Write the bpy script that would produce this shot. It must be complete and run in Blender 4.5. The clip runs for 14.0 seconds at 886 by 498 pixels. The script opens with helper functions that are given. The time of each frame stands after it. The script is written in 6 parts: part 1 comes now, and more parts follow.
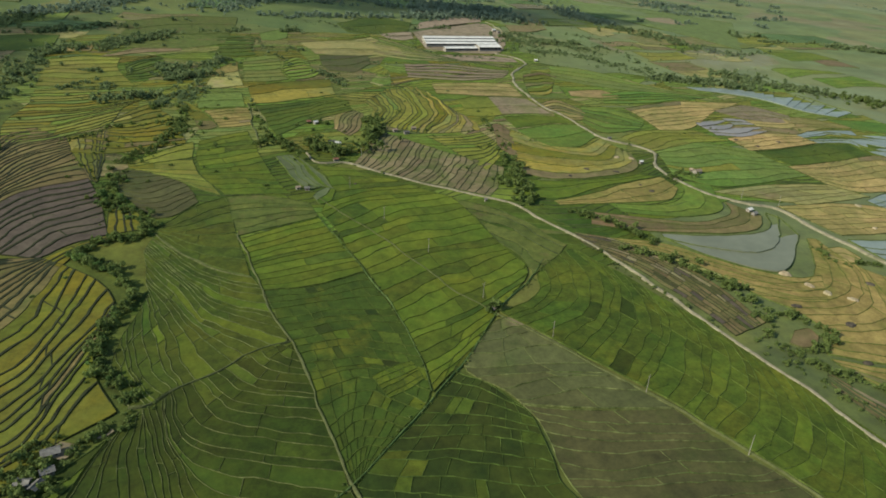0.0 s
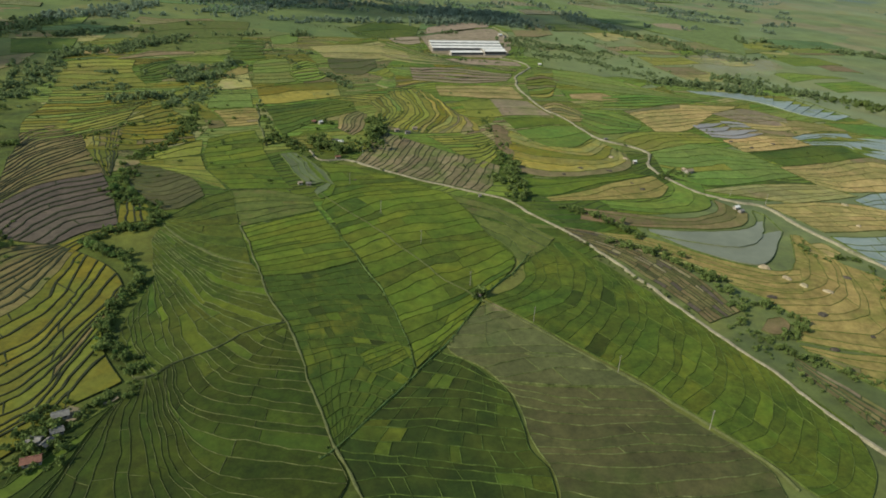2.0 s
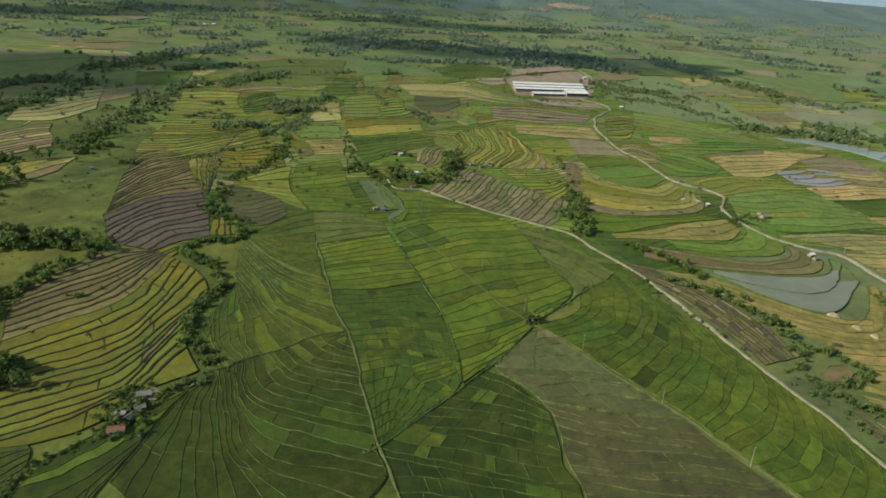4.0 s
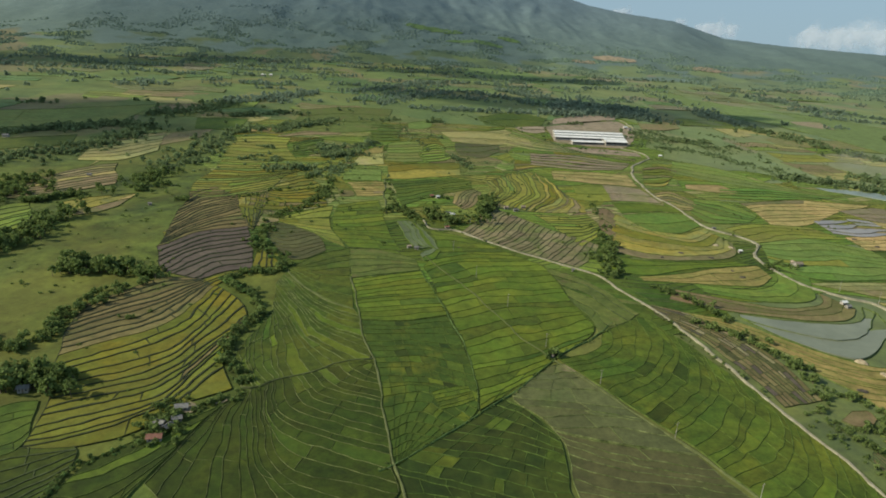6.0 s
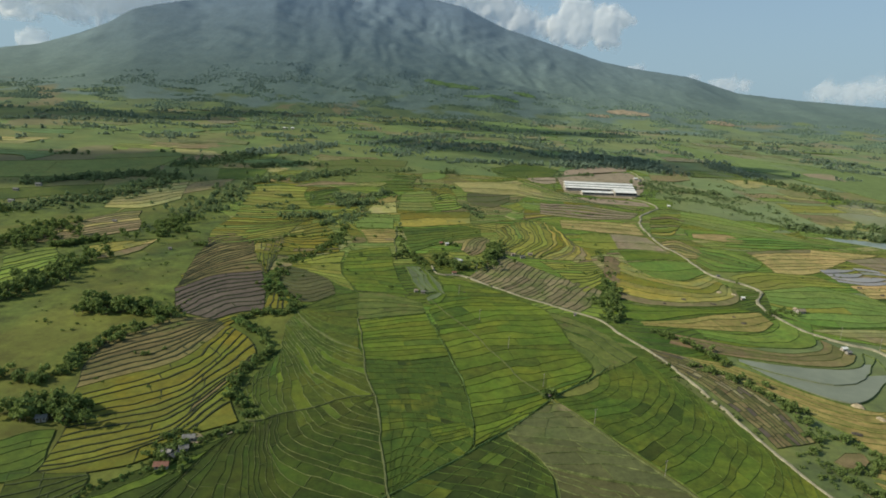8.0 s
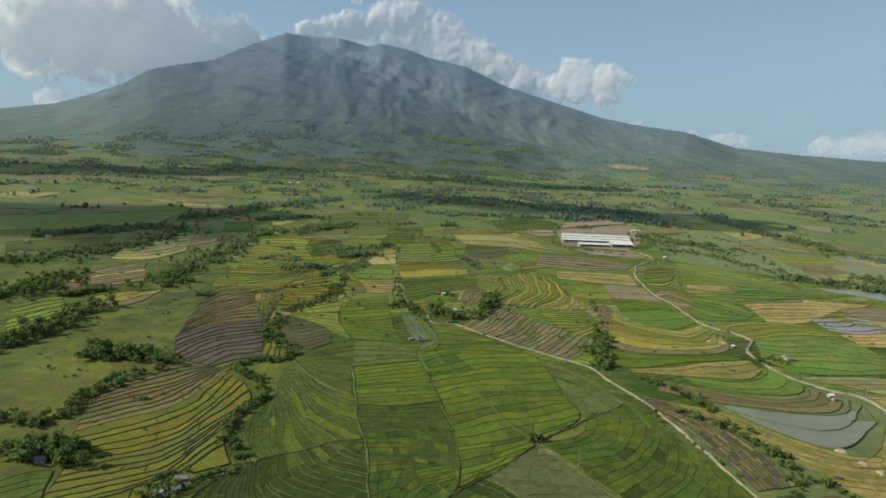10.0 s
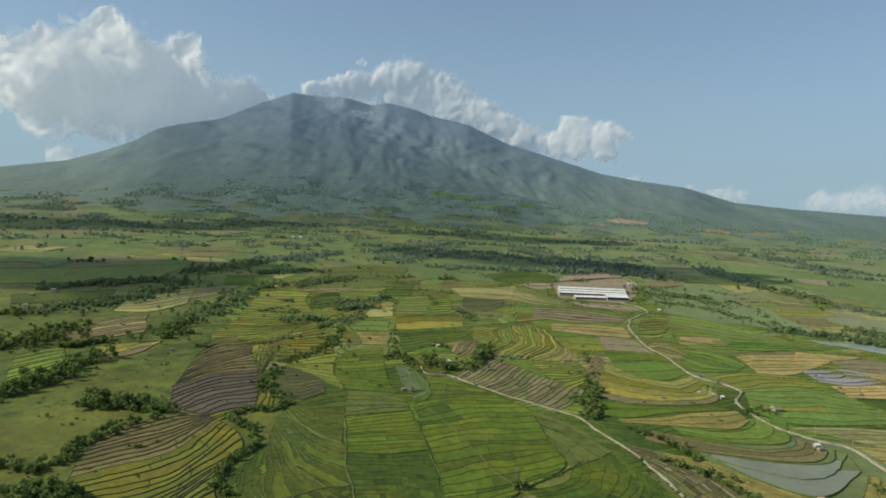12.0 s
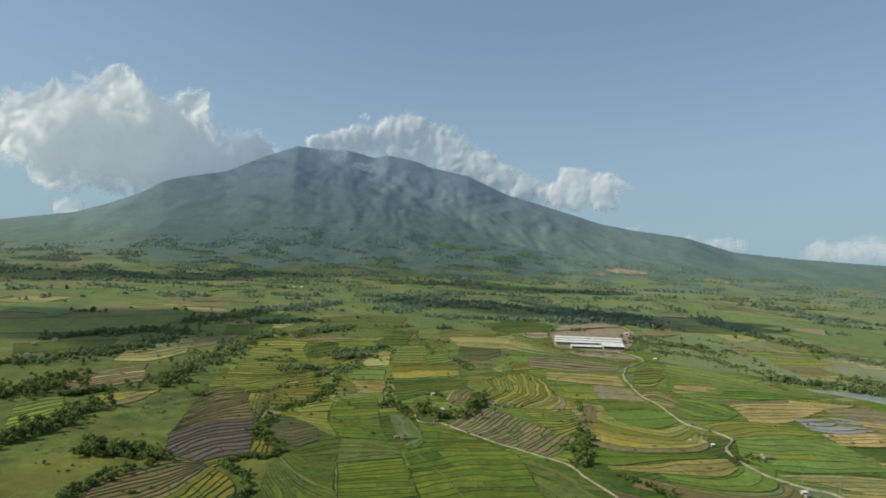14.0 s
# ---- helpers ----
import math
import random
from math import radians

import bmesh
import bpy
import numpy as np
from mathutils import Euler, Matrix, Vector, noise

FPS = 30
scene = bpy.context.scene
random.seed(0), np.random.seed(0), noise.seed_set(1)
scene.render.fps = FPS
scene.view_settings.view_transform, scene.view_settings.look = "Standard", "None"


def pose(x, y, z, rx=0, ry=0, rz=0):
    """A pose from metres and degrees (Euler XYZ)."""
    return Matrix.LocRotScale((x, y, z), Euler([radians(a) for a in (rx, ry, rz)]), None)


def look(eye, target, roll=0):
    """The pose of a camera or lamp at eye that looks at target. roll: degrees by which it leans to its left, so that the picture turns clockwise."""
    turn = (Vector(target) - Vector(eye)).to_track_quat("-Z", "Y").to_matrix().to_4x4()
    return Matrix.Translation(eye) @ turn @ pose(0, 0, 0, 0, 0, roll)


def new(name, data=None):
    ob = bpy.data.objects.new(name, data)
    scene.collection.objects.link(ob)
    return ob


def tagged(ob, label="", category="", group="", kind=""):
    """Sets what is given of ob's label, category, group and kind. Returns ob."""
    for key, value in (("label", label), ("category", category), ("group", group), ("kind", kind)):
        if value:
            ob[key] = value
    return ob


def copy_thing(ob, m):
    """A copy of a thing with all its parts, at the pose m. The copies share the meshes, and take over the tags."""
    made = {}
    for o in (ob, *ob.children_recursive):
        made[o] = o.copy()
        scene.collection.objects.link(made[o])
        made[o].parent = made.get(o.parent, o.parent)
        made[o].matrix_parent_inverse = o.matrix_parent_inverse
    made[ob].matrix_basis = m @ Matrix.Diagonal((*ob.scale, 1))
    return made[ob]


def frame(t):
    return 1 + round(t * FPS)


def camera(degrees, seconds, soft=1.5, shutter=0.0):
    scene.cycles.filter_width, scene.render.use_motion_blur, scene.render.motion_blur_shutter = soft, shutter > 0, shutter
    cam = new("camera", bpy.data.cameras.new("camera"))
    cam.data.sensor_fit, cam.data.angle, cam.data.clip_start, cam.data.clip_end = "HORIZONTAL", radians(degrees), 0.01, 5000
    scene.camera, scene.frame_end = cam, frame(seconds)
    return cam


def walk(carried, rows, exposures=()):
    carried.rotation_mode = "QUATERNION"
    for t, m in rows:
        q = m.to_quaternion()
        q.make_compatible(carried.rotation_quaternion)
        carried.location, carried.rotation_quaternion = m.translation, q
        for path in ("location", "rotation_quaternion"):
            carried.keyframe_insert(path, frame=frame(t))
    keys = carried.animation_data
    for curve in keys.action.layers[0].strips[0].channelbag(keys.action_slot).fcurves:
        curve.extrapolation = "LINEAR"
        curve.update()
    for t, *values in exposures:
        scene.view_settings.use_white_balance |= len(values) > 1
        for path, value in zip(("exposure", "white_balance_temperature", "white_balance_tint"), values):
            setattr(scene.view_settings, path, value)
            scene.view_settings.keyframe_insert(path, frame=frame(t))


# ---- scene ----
cam = camera(70.4, 14.0, soft=1.8)
PATH = [
    (0.0, look((-71.50, 149.86, 168.33), (-43.49, 236.59, 127.18), 3.00)),
    (0.5, look((-69.56, 143.62, 168.32), (-41.50, 230.33, 127.17), 3.00)),
    (1.0, look((-67.66, 137.41, 168.31), (-39.59, 224.09, 127.10), 2.90)),
    (1.5, look((-65.87, 131.20, 168.31), (-37.81, 218.01, 127.36), 2.90)),
    (2.0, look((-64.13, 124.92, 168.32), (-37.93, 212.54, 127.87), 3.00)),
    (2.5, look((-62.22, 118.70, 168.33), (-39.30, 207.61, 128.72), 3.10)),
    (3.0, look((-60.08, 112.64, 168.31), (-40.59, 202.93, 130.01), 3.20)),
    (3.5, look((-57.71, 106.80, 168.28), (-41.25, 198.28, 131.38), 3.30)),
    (6.0, look((-44.88, 79.26, 167.83), (-38.29, 174.81, 139.08), 3.40)),
    (6.5, look((-42.20, 74.06, 167.84), (-36.82, 170.22, 140.93), 3.40)),
    (7.0, look((-39.49, 69.04, 167.82), (-35.03, 165.74, 142.77), 3.40)),
    (7.5, look((-36.71, 64.13, 167.80), (-32.90, 161.34, 144.64), 3.40)),
    (8.0, look((-33.90, 59.30, 167.79), (-30.61, 156.99, 146.70), 3.30)),
    (10.5, look((-19.72, 35.23, 167.88), (-18.11, 134.64, 157.23), 3.10)),
    (11.0, look((-16.89, 30.32, 167.91), (-15.58, 129.95, 159.41), 3.10)),
    (11.5, look((-14.05, 25.32, 167.94), (-12.95, 125.11, 161.59), 3.00)),
    (12.0, look((-11.20, 20.25, 167.96), (-10.30, 120.16, 163.76), 3.00)),
    (12.5, look((-8.40, 15.17, 167.98), (-7.75, 115.15, 165.93), 3.00)),
    (13.0, look((-5.59, 10.10, 167.99), (-5.24, 110.10, 168.04), 3.00)),
    (13.5, look((-2.79, 5.04, 168.00), (-2.59, 105.02, 170.15), 3.00)),
    (14.0, look((0.00, 0.00, 168.00), (0.00, 99.93, 171.75), 2.90)),
]
walk(cam, PATH, [(0, -0.12), (3.5, -0.1), (6.5, -0.03), (8, -0.04), (11, -0.05), (14, -0.05)])

# ---- sky, sun ----
SUN_EL, SUN_AZ = 33.0, 190.0  # degrees; the azimuth is that of the sun, counted from +x to +y
world = bpy.data.worlds.new("sky")
scene.world = world
world.use_nodes = True
wn = world.node_tree.nodes
sky = wn.new("ShaderNodeTexSky")
sky.sky_type = "NISHITA"
sky.sun_disc = False
sky.sun_elevation = radians(SUN_EL)
sky.sun_rotation = radians(90 - SUN_AZ)
sky.altitude = 300
sky.air_density, sky.dust_density, sky.ozone_density = 1.0, 1.0, 2.2
wn["Background"].inputs["Strength"].default_value = 0.125
# moist air: the lower sky pales to a blue-grey
coord, split = wn.new("ShaderNodeTexCoord"), wn.new("ShaderNodeSeparateXYZ")
world.node_tree.links.new(coord.outputs["Generated"], split.inputs[0])
veil = wn.new("ShaderNodeMapRange")
veil.interpolation_type = "SMOOTHSTEP"
veil.inputs[1].default_value, veil.inputs[2].default_value = 0.0, 0.38
veil.inputs[3].default_value, veil.inputs[4].default_value = 0.92, 0.35
world.node_tree.links.new(split.outputs["Z"], veil.inputs[0])
air = wn.new("ShaderNodeMix")
air.data_type = "RGBA"
world.node_tree.links.new(veil.outputs[0], air.inputs[0])
world.node_tree.links.new(sky.outputs[0], air.inputs[6])
air.inputs[7].default_value = (2.38, 3.5, 4.25, 1)
world.node_tree.links.new(air.outputs[2], wn["Background"].inputs["Color"])
sun = new("sun", bpy.data.lights.new("sun", "SUN"))
sun.data.energy, sun.data.angle, sun.data.color = 4.9, radians(0.6), (0.97, 0.9, 0.7)
ce = math.cos(radians(SUN_EL))
sun.matrix_world = look((ce * math.cos(radians(SUN_AZ)) * 900, ce * math.sin(radians(SUN_AZ)) * 900,
                         math.sin(radians(SUN_EL)) * 900), (0, 0, 0))


# ---- materials ----
def surface(name, dark, light, big=30.0, fine=2.0, rough=0.9, bump=0.25, vary=0.25, third=None, third_at=0.62, spec=0.25, mottle=0.3, patch=None):
    """A natural surface: two colours mixed by coarse and fine noise, a third one in patches, and a shade of its own for each object."""
    m = bpy.data.materials.new(name)
    m.use_nodes = True
    nt = m.node_tree
    nd, ln = nt.nodes, nt.links.new
    p = nd["Principled BSDF"]
    geo = nd.new("ShaderNodeNewGeometry")

    def noise_node(size, detail=4.0, rough_=0.6):
        n = nd.new("ShaderNodeTexNoise")
        n.inputs["Scale"].default_value = 1.0 / size
        n.inputs["Detail"].default_value = detail
        n.inputs["Roughness"].default_value = rough_
        ln(geo.outputs["Position"], n.inputs["Vector"])
        return n

    def mixed(a, b, fac):
        n = nd.new("ShaderNodeMix")
        n.data_type = "RGBA"
        for sock, v in ((n.inputs[6], a), (n.inputs[7], b)):
            if isinstance(v, tuple):
                sock.default_value = (*v, 1)
            else:
                ln(v, sock)
        ln(fac, n.inputs[0])
        return n.outputs[2]

    def ramp(v, a, b):
        n = nd.new("ShaderNodeMapRange")
        n.inputs[1].default_value, n.inputs[2].default_value = a, b
        ln(v, n.inputs[0])
        return n.outputs[0]

    n1, n2 = noise_node(big), noise_node(fine, 3.0, 0.7)
    add = nd.new("ShaderNodeMath")
    add.operation = "MULTIPLY_ADD"
    ln(n2.outputs[0], add.inputs[0])
    add.inputs[1].default_value = 0.6
    ln(n1.outputs[0], add.inputs[2])
    col = mixed(dark, light, ramp(add.outputs[0], 0.55, 1.05))
    if third:
        n3 = noise_node(big * 2.3, 5.0, 0.65)
        col = mixed(col, third, ramp(n3.outputs[0], third_at - 0.06, third_at + 0.08))
    if patch:
        n5, n6 = noise_node(110, 3.0, 0.5), noise_node(17, 6.0, 0.65)
        both = nd.new("ShaderNodeMath")
        both.operation = "MULTIPLY_ADD"
        ln(n6.outputs[0], both.inputs[0])
        both.inputs[1].default_value = 0.7
        ln(n5.outputs[0], both.inputs[2])
        much = ramp(both.outputs[0], 0.74, 1.0)
        much.node.inputs[4].default_value = patch[1]
        col = mixed(col, patch[0], much)
    info = nd.new("ShaderNodeObjectInfo")
    hsv = nd.new("ShaderNodeHueSaturation")
    ln(ramp(info.outputs["Random"], 0, 1), hsv.inputs["Value"])
    hsv.inputs["Value"].links[0].from_node.inputs[3].default_value = 1 - vary
    hsv.inputs["Value"].links[0].from_node.inputs[4].default_value = 1 + vary
    w = nd.new("ShaderNodeTexWhiteNoise")
    w.noise_dimensions = "1D"
    ln(info.outputs["Random"], w.inputs["W"])
    hm = nd.new("ShaderNodeMapRange")
    hm.inputs[3].default_value, hm.inputs[4].default_value = 0.5 - vary * 0.07, 0.5 + vary * 0.07
    ln(w.outputs["Value"], hm.inputs[0])
    ln(hm.outputs[0], hsv.inputs["Hue"])
    n4 = noise_node(fine * 5, 9.0, 0.82)
    mot = nd.new("ShaderNodeMapRange")
    mot.inputs[1].default_value, mot.inputs[2].default_value = 0.36, 0.64
    mot.inputs[3].default_value, mot.inputs[4].default_value = 1 - mottle, 1 + mottle
    ln(n4.outputs[0], mot.inputs[0])
    tint = nd.new("ShaderNodeVectorMath")
    tint.operation = "SCALE"
    ln(col, tint.inputs[0])
    ln(mot.outputs[0], tint.inputs["Scale"])
    ln(tint.outputs[0], hsv.inputs["Color"])
    ln(hsv.outputs[0], p.inputs["Base Color"])
    p.inputs["Roughness"].default_value = rough
    p.inputs["Specular IOR Level"].default_value = spec
    if bump:
        b = nd.new("ShaderNodeBump")
        b.inputs["Strength"].default_value = bump
        b.inputs["Distance"].default_value = fine * 0.3
        ln(n2.outputs[0], b.inputs["Height"])
        ln(b.outputs[0], p.inputs["Normal"])
    return m


RICE = surface("rice", (0.0294, 0.0602, 0.00695), (0.0541, 0.0945, 0.00941), 40, 1.6, vary=0.16, third=(0.0706, 0.0991, 0.00941), third_at=0.54, patch=((0.108, 0.136, 0.0165), 0.5))
RICE_FRESH = surface("rice_fresh", (0.0566, 0.099, 0.00905), (0.0979, 0.148, 0.0114), 35, 1.6, vary=0.16, third=(0.109, 0.138, 0.0107), third_at=0.56, patch=((0.147, 0.162, 0.0163), 0.4))
# crops of the far plain, their colours muted by painted distance haze
HAZE_GREEN = surface("hazed_green", (0.0806, 0.139, 0.0454), (0.107, 0.168, 0.0562), 40, 3, vary=0.15)
HAZE_LIME = surface("hazed_lime", (0.114, 0.168, 0.0494), (0.146, 0.203, 0.0605), 40, 3, vary=0.12)
HAZE_OLIVE = surface("hazed_olive", (0.115, 0.134, 0.0536), (0.155, 0.166, 0.0673), 40, 3, vary=0.15)
HAZE_TAN = surface("hazed_tan", (0.162, 0.153, 0.09), (0.211, 0.196, 0.115), 40, 3, vary=0.12)
RICE_LIGHT = surface("rice_light", (0.0771, 0.139, 0.0177), (0.131, 0.207, 0.0246), 30, 1.6, vary=0.18, third=(0.152, 0.204, 0.0246), third_at=0.54, patch=((0.15, 0.187, 0.031), 0.5))
RICE_DARK = surface("rice_dark", (0.0139, 0.0292, 0.00393), (0.0243, 0.0432, 0.00558), 40, 1.6, vary=0.14, third=(0.0307, 0.047, 0.00616), third_at=0.56, patch=((0.0697, 0.0871, 0.0112), 0.5))
RICE_VIVID = surface("rice_vivid", (0.071, 0.143, 0.0198), (0.115, 0.198, 0.0281), 25, 1.6, vary=0.15, patch=((0.142, 0.158, 0.0257), 0.5))
RICE_OLIVE = surface("rice_olive", (0.0922, 0.134, 0.0289), (0.152, 0.192, 0.0461), 25, 1.6, vary=0.18, patch=((0.174, 0.162, 0.0346), 0.45))
RICE_PATCHY = surface("rice_patchy", (0.0308, 0.0594, 0.00719), (0.0599, 0.0946, 0.0104), 14, 1.6, vary=0.1, third=(0.103, 0.114, 0.0113), third_at=0.62)
LIME = surface("rice_lime", (0.107, 0.176, 0.0316), (0.165, 0.234, 0.046), 30, 1.6, vary=0.15, patch=((0.144, 0.152, 0.0381), 0.32))
RIPE = surface("rice_ripe", (0.13, 0.123, 0.00874), (0.197, 0.161, 0.0121), 28, 1.6, vary=0.16, third=(0.111, 0.128, 0.0114), third_at=0.5, patch=((0.118, 0.133, 0.0223), 0.6))
RIPE_GREEN = surface("rice_ripening", (0.134, 0.16, 0.0225), (0.214, 0.225, 0.0309), 25, 1.6, vary=0.2, patch=((0.17, 0.139, 0.0422), 0.45))
RIPE_GOLD = surface("rice_gold", (0.228, 0.187, 0.0308), (0.318, 0.251, 0.0483), 25, 1.6, vary=0.15, third=(0.192, 0.197, 0.044), third_at=0.58, patch=((0.132, 0.172, 0.0695), 0.6))
STUBBLE = surface("stubble", (0.269, 0.198, 0.0758), (0.41, 0.306, 0.133), 18, 1.5, vary=0.16, third=(0.221, 0.191, 0.0566), third_at=0.56, patch=((0.146, 0.164, 0.0365), 0.6))
STUBBLE_GOLD = surface("stubble_gold", (0.332, 0.24, 0.0816), (0.489, 0.356, 0.146), 20, 1.5, vary=0.13, third=(0.268, 0.234, 0.0753), patch=((0.142, 0.163, 0.0399), 0.6))
STUBBLE_OCHRE = surface("stubble_ochre", (0.212, 0.163, 0.0476), (0.318, 0.243, 0.082), 14, 1.5, vary=0.12, third=(0.175, 0.163, 0.0394), third_at=0.53, mottle=0.35, patch=((0.159, 0.158, 0.0369), 0.5))
STUBBLE_DARK = surface("stubble_dark", (0.11, 0.0914, 0.0347), (0.177, 0.144, 0.0515), 16, 1.5, vary=0.16, third=(0.104, 0.118, 0.0297), third_at=0.6)
STUBBLE_BROWN = surface("stubble_brown", (0.156, 0.121, 0.058), (0.24, 0.182, 0.0924), 18, 1.5, vary=0.18, third=(0.121, 0.132, 0.0406), patch=((0.121, 0.147, 0.0366), 0.6))
FALLOW = surface("fallow", (0.171, 0.182, 0.0627), (0.277, 0.265, 0.104), 16, 1.5, vary=0.2, third=(0.284, 0.218, 0.125), patch=((0.293, 0.244, 0.065), 0.45))
FALLOW_BROWN = surface("fallow_brown", (0.131, 0.0927, 0.0479), (0.202, 0.143, 0.0724), 14, 1.5, vary=0.2, third=(0.107, 0.108, 0.0288), patch=((0.108, 0.123, 0.0307), 0.6))
FALLOW_MAUVE = surface("fallow_mauve", (0.141, 0.12, 0.0562), (0.21, 0.174, 0.0938), 16, 1.5, vary=0.2, third=(0.114, 0.133, 0.0375), third_at=0.53)
GRASS_OLIVE = surface("grass_olive", (0.0993, 0.165, 0.0252), (0.165, 0.228, 0.0448), 14, 1.2, vary=0.12, patch=((0.185, 0.171, 0.0365), 0.45))
MUD_DARK = surface("mud_dark", (0.0681, 0.0529, 0.0391), (0.107, 0.0838, 0.06), 20, 1.2, rough=0.8, vary=0.15, spec=0.3)
MUD_BROWN = surface("mud_brown", (0.0577, 0.0587, 0.0185), (0.0892, 0.0873, 0.0283), 22, 1.2, rough=0.8, vary=0.12, third=(0.0561, 0.0713, 0.0158), third_at=0.53, spec=0.3)
MUD_PURPLE = surface("mud_purple", (0.172, 0.132, 0.0818), (0.257, 0.198, 0.124), 20, 1.2, rough=0.75, vary=0.15, third=(0.172, 0.166, 0.062), spec=0.3, patch=((0.199, 0.195, 0.0757), 0.5))
MUD_OLIVE = surface("mud_olive", (0.0678, 0.078, 0.0237), (0.11, 0.118, 0.04), 20, 1.2, rough=0.8, vary=0.16, third=(0.0657, 0.0917, 0.0201), spec=0.3)
EARTH = surface("bare_earth", (0.194, 0.15, 0.099), (0.317, 0.255, 0.173), 14, 1.5, vary=0.1, third=(0.141, 0.132, 0.066))
WATER = surface("pond_water", (0.168, 0.184, 0.123), (0.211, 0.227, 0.155), 30, 6, rough=0.35, bump=0.02, vary=0.05, spec=0.12, mottle=0.06)
WATER_GREY = surface("flooded_grey", (0.218, 0.208, 0.193), (0.302, 0.278, 0.252), 15, 4, rough=0.4, bump=0.03, vary=0.1, spec=0.22, third=(0.185, 0.19, 0.101), mottle=0.12)
WATER_BLUE = surface("flooded_blue", (0.182, 0.237, 0.2), (0.272, 0.313, 0.274), 15, 4, rough=0.4, bump=0.03, vary=0.1, third=(0.182, 0.221, 0.0913), spec=0.22, mottle=0.12)
WATER_GREEN = surface("flooded_green", (0.085, 0.116, 0.0411), (0.13, 0.152, 0.0658), 12, 4, rough=0.5, bump=0.03, vary=0.12, spec=0.2, mottle=0.15)
BUND_GRASS = surface("bund_grass", (0.0562, 0.0881, 0.0178), (0.112, 0.143, 0.0354), 9, 1.0, vary=0.15, mottle=0.6)
# dark bank scrub, with the shade on the risers mixed into the colour
BUND_DARK = surface("bund_dark", (0.0358, 0.0517, 0.0171), (0.0635, 0.0799, 0.0291), 10, 1.0, vary=0.15, mottle=0.6)
BUND_TAN = surface("bund_tan", (0.072, 0.088, 0.0237), (0.13, 0.134, 0.0473), 10, 1.0, vary=0.15, mottle=0.6)

RICE_MID = surface("rice_mid", (0.0314, 0.0573, 0.00596), (0.0577, 0.0887, 0.00834), 22, 1.4, vary=0.15, third=(0.0714, 0.0905, 0.00856), third_at=0.55, mottle=0.42, patch=((0.0944, 0.112, 0.0135), 0.4))
RICE_DEEP = surface("rice_rich", (0.0183, 0.036, 0.00351), (0.0358, 0.0587, 0.00516), 22, 1.4, vary=0.13, third=(0.0445, 0.0611, 0.00586), third_at=0.55, mottle=0.42, patch=((0.0611, 0.0704, 0.00704), 0.35))
RICE_VERDANT = surface("rice_verdant", (0.0353, 0.0687, 0.0073), (0.0705, 0.108, 0.0102), 20, 1.4, vary=0.15, third=(0.0875, 0.108, 0.00927), third_at=0.56, mottle=0.42, patch=((0.11, 0.129, 0.0122), 0.35))
FALLOW_GREEN = surface("fallow_green", (0.0662, 0.0947, 0.0167), (0.117, 0.14, 0.0292), 12, 1.5, vary=0.15, third=(0.117, 0.106, 0.0348), third_at=0.6)
# scrub and the shade on the hillside risers, both put into the colour
BUND_SHADED = surface("bund_shaded", (0.0179, 0.0242, 0.00944), (0.0413, 0.0502, 0.0189), 9, 1.0, vary=0.15, mottle=0.6)
BUND_PALE = surface("bund_pale", (0.046, 0.072, 0.013), (0.178, 0.19, 0.074), 13, 1.2, vary=0.15, mottle=0.7)
BUND_GREEN = surface("bund_green", (0.04, 0.07, 0.011), (0.105, 0.142, 0.03), 13, 1.2, vary=0.15, mottle=0.7)


